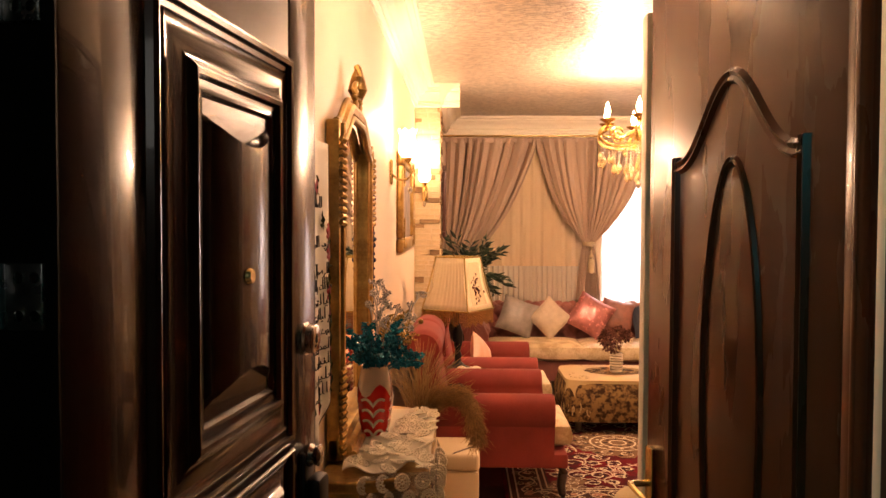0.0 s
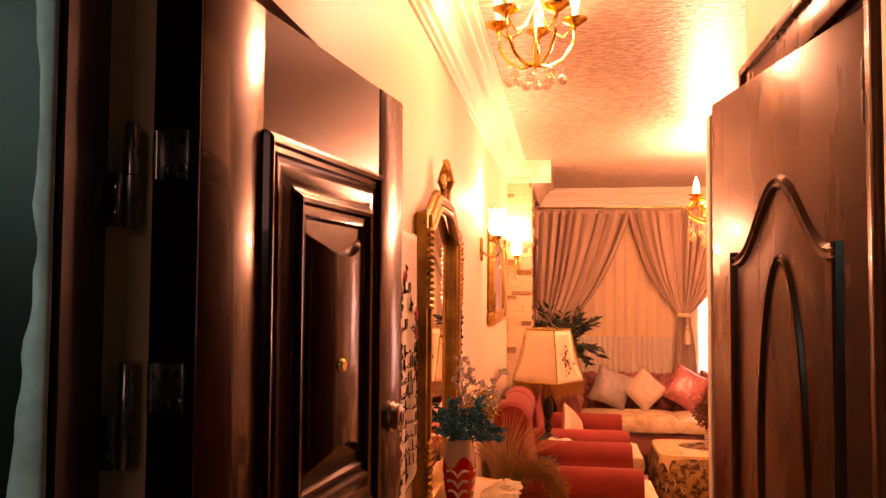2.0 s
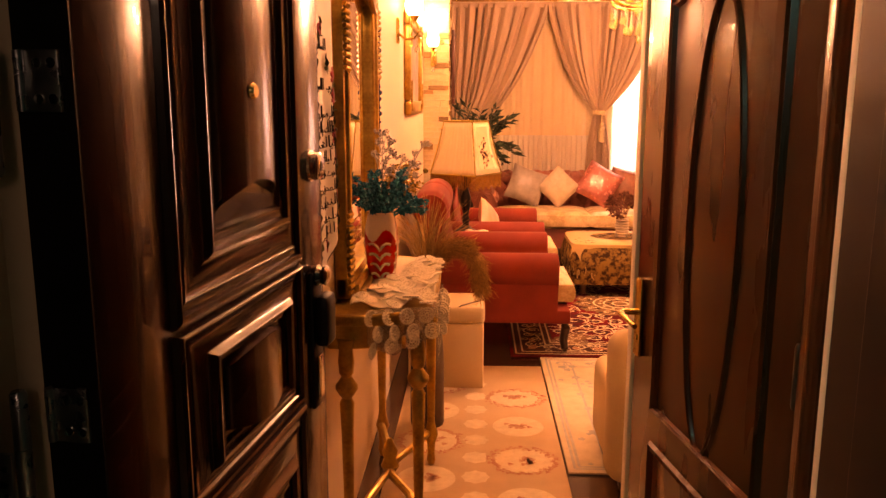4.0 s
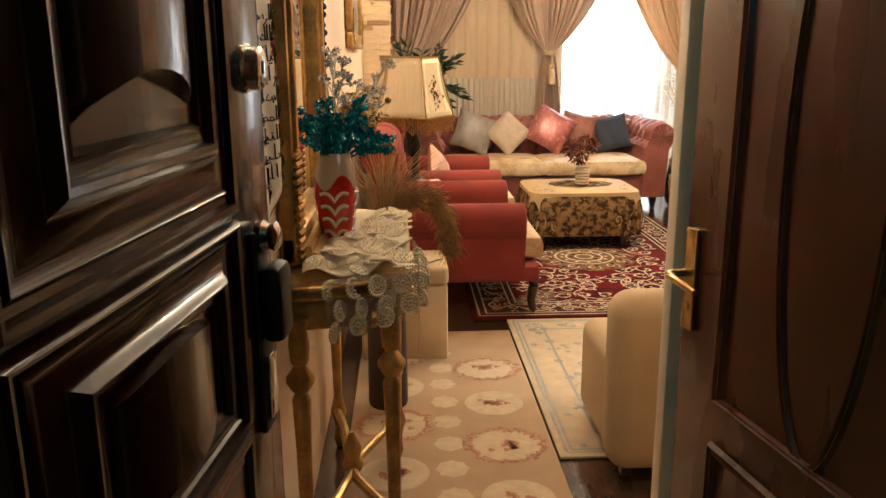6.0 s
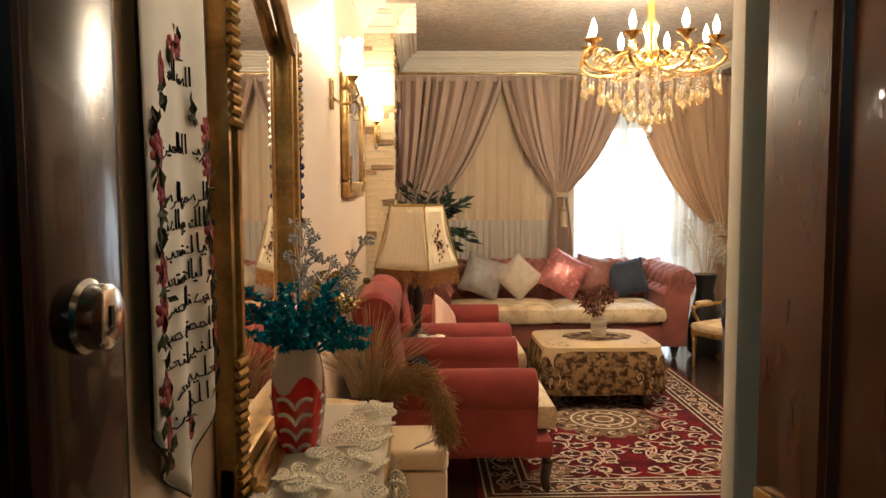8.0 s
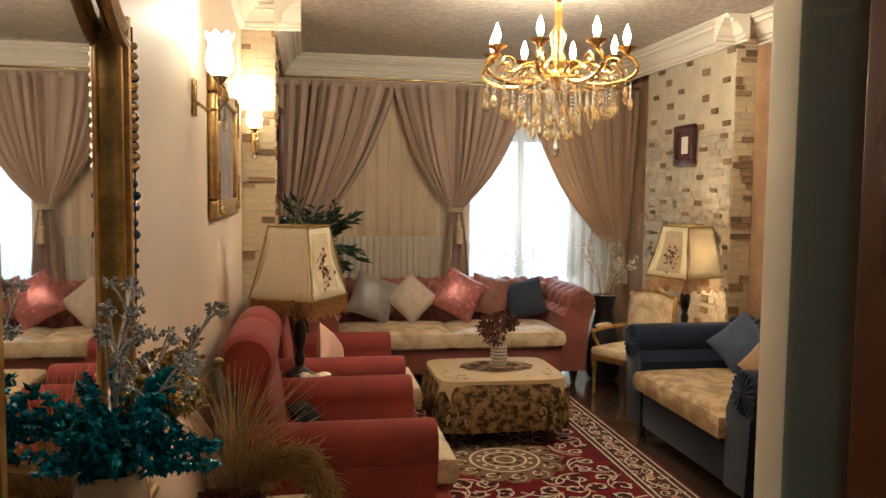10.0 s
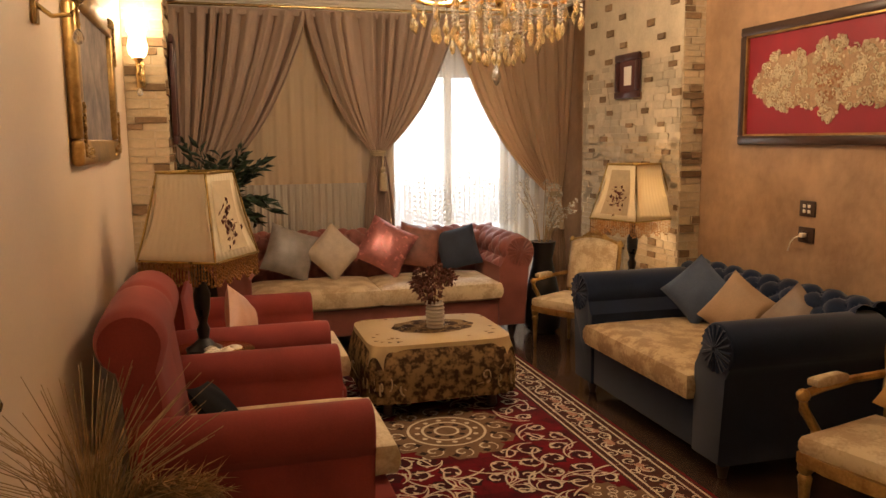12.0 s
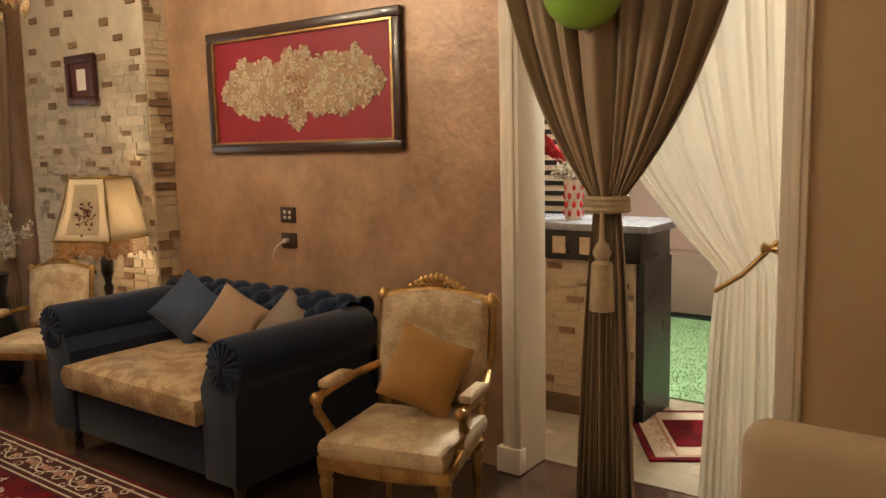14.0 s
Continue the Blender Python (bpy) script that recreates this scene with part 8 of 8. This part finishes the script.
def kitchen_things():
    v = empty("cut_glass_vase", pose(4.10, 4.24, 1.06), "red and white patterned vase on the bar counter", "vase")
    part("body", lathe(bmesh.new(), [(0.045, 0), (0.05, 0.02), (0.042, 0.10), (0.055, 0.20), (0.06, 0.22), (0.05, 0.22)], 16), M_MILK_GLASS, v)
    bm = bmesh.new()
    for k in range(4):
        for i in range(6):
            a = 2 * math.pi * (i + 0.5 * (k % 2)) / 6
            bmesh.ops.create_icosphere(bm, subdivisions=1, radius=0.020, matrix=Matrix.Translation((0.046 * math.cos(a), 0.046 * math.sin(a), 0.035 + 0.048 * k)) @ Matrix.Diagonal((0.6, 0.6, 1.1, 1)))
    part("diamonds", bm, M_RED_GLASS, v, "red diamond cuts")
    f = empty("kitchen_flowers", pose(4.10, 4.24, 1.27), "white blooms and red plumes in the vase", "flowers")
    rnd = random.Random(5)
    bw, br, bs = bmesh.new(), bmesh.new(), bmesh.new()
    for c in ((-0.03, -0.02, 0.06), (0.02, 0.03, 0.09), (-0.05, 0.06, 0.05), (0.03, -0.06, 0.10)):
        spray(bw, c, 60, (0.035, 0.035, 0.03), 0.03, 0.024, rnd)
        tube(bs, [(0, 0, -0.1), c], 0.003, 5)
    for i in range(220):
        t = rnd.random()
        p = Vector((-0.02, 0.05 + 0.16 * t, 0.10 + 0.16 * t)) + ball_dir(rnd) * 0.03
        leaf_mesh(br, p, (0, 0.7, 0.8), 0.07, 0.012, rnd)
    tube(bs, [(0, 0, -0.1), (-0.02, 0.05, 0.10), (-0.02, 0.2, 0.26)], 0.003, 5)
    tagged(part("bloom_cluster", bw, M_WHITE_BLOOM, f), kind="stuff")
    tagged(part("plumes", br, mat("red_plume", (0.42, 0.03, 0.04), 0.8, var=0.4, island=0.5), f, "red feathery plume"), kind="stuff")
    tagged(part("stems", bs, M_STRAW, f), kind="stuff")
    cb = empty("striped_cloth_rack", pose(4.9, 5.36, 0), "black and white striped cloth hung behind the counter", "cloth")
    part("ground", bbox(-0.01, 0.0, -0.7, 0.7, 0.9, 1.75), M_PLASTER, cb, smooth=False)
    for i in range(12):
        part("stripe", bbox(-0.016, -0.010, -0.7, 0.7, 0.93 + 0.068 * i, 0.962 + 0.068 * i), M_BLACKPOT, cb, smooth=False)
    part("post", bbox(-0.012, 0.012, 0.70, 0.73, 0, 1.76), M_DARKWOOD, cb)
    part("post", bbox(-0.012, 0.012, -0.73, -0.70, 0, 1.76), M_DARKWOOD, cb)
    gr = empty("green_rug", pose(0, 0, 0), "shaggy lime green rug on the kitchen floor", "rug")
    bm = bmesh.new()
    rnd = random.Random(2)
    box(bm, 4.50, 6.6, 3.2, 5.0, 0.0, 0.012)
    for i in range(9000):
        x, y = rnd.uniform(4.5, 6.6), rnd.uniform(3.2, 5.0)
        leaf_mesh(bm, (x, y, 0.01), (rnd.uniform(-.6, .6), rnd.uniform(-.6, .6), 1), 0.016, 0.008, rnd)
    part("pile", bm, mat("lime_green_shag", (0.33, 0.50, 0.26), 0.9, var=0.3, scale=6, fine=90, bump=0.5), gr)
    rr = empty("red_mat", pose(4.0, 3.52, 0, 0, 0, 32), "small red and cream bordered mat by the kitchen", "rug")
    part("pile", bbox(-0.35, 0.35, -0.28, 0.28, 0, 0.010), M_RUG_RED, rr)
    part("band", bbox(-0.315, 0.315, -0.245, 0.245, 0.010, 0.012), M_RUG_CREAM, rr, "cream border band", smooth=False)
    part("red_field", bbox(-0.19, 0.19, -0.12, 0.12, 0.012, 0.0135), M_RUG_RED, rr, smooth=False)
    bm = bmesh.new()
    for i in range(5):
        for k in (-1, 1):
            ribbon(bm, spiral(-0.22 + 0.11 * i, 0.17 * k, 0.04, 1.3, i, k, 12), 0.012, 0.014)
    for q in (0.29,):
        ribbon(bm, [(-q * 1.05, -q * 0.5), (q * 1.05, -q * 0.5), (q * 1.05, q * 0.5), (-q * 1.05, q * 0.5), (-q * 1.05, -q * 0.5)], 0.014, 0.0142, False)
    tagged(part("mat_scrolls", bm, M_RUG_ROSE, rr, smooth=False), kind="stuff")
    ck = empty("kitchen_unit", pose(6.55, 4.6, 0), "low white and black kitchen unit by the wall", "cabinet")
    part("body", bbox(0, 0.34, -1.4, 1.2, 0.06, 0.55, bevel=0.008), mat("taupe_kitchen_panel", (0.24, 0.165, 0.125), 0.5, var=0.2, scale=5, bump=0.1), ck, "taupe kitchen panel")
    part("plinth", bbox(0.02, 0.34, -1.38, 1.18, 0, 0.06), M_BLACKPOT, ck)


kitchen_things()

# ---- stones of the pillars, floor boards ----
joined_w, joined_e = bmesh.new(), bmesh.new()
rs = random.Random(71)
stone_face(PILLAR_W, (LW + 0.002, 6.665, 0.9), (1, 0, 0), (0, -1, 0), 0.215, 0, CEIL - 1.06, joined_w, rs, 0.20)
stone_face(PILLAR_W, (-0.145, 6.665, 0.9), (0, 1, 0), (1, 0, 0), 0.485, 0, CEIL - 1.06, joined_w, rs, 0.28)
stone_face(PILLAR_E, (2.965, 6.445, 0.55), (1, 0, 0), (0, -1, 0), 0.155, 0, CEIL - 0.72, joined_e, rs, 0.24)
stone_face(PILLAR_E, (2.965, 7.86, 0.55), (0, -1, 0), (-1, 0, 0), 1.415, 0, CEIL - 0.72, joined_e, rs, 0.13)
if joined_w.verts:
    tagged(part("stones", joined_w, M_STONE_JOIN, PILLAR_W, smooth=False), kind="stuff")
else:
    joined_w.free()
if joined_e.verts:
    tagged(part("stones", joined_e, M_STONE_JOIN, PILLAR_E, smooth=False), kind="stuff")
else:
    joined_e.free()
jc = bmesh.new()
stone_face(COUNTER, (3.98, 6.0, 0.10), (0, -1, 0), (-1, 0, 0), 2.17, 0, 0.74, jc, rs, 0.12)
if jc.verts:
    tagged(part("stones", jc, M_STONE_JOIN, COUNTER, smooth=False), kind="stuff")
else:
    jc.free()
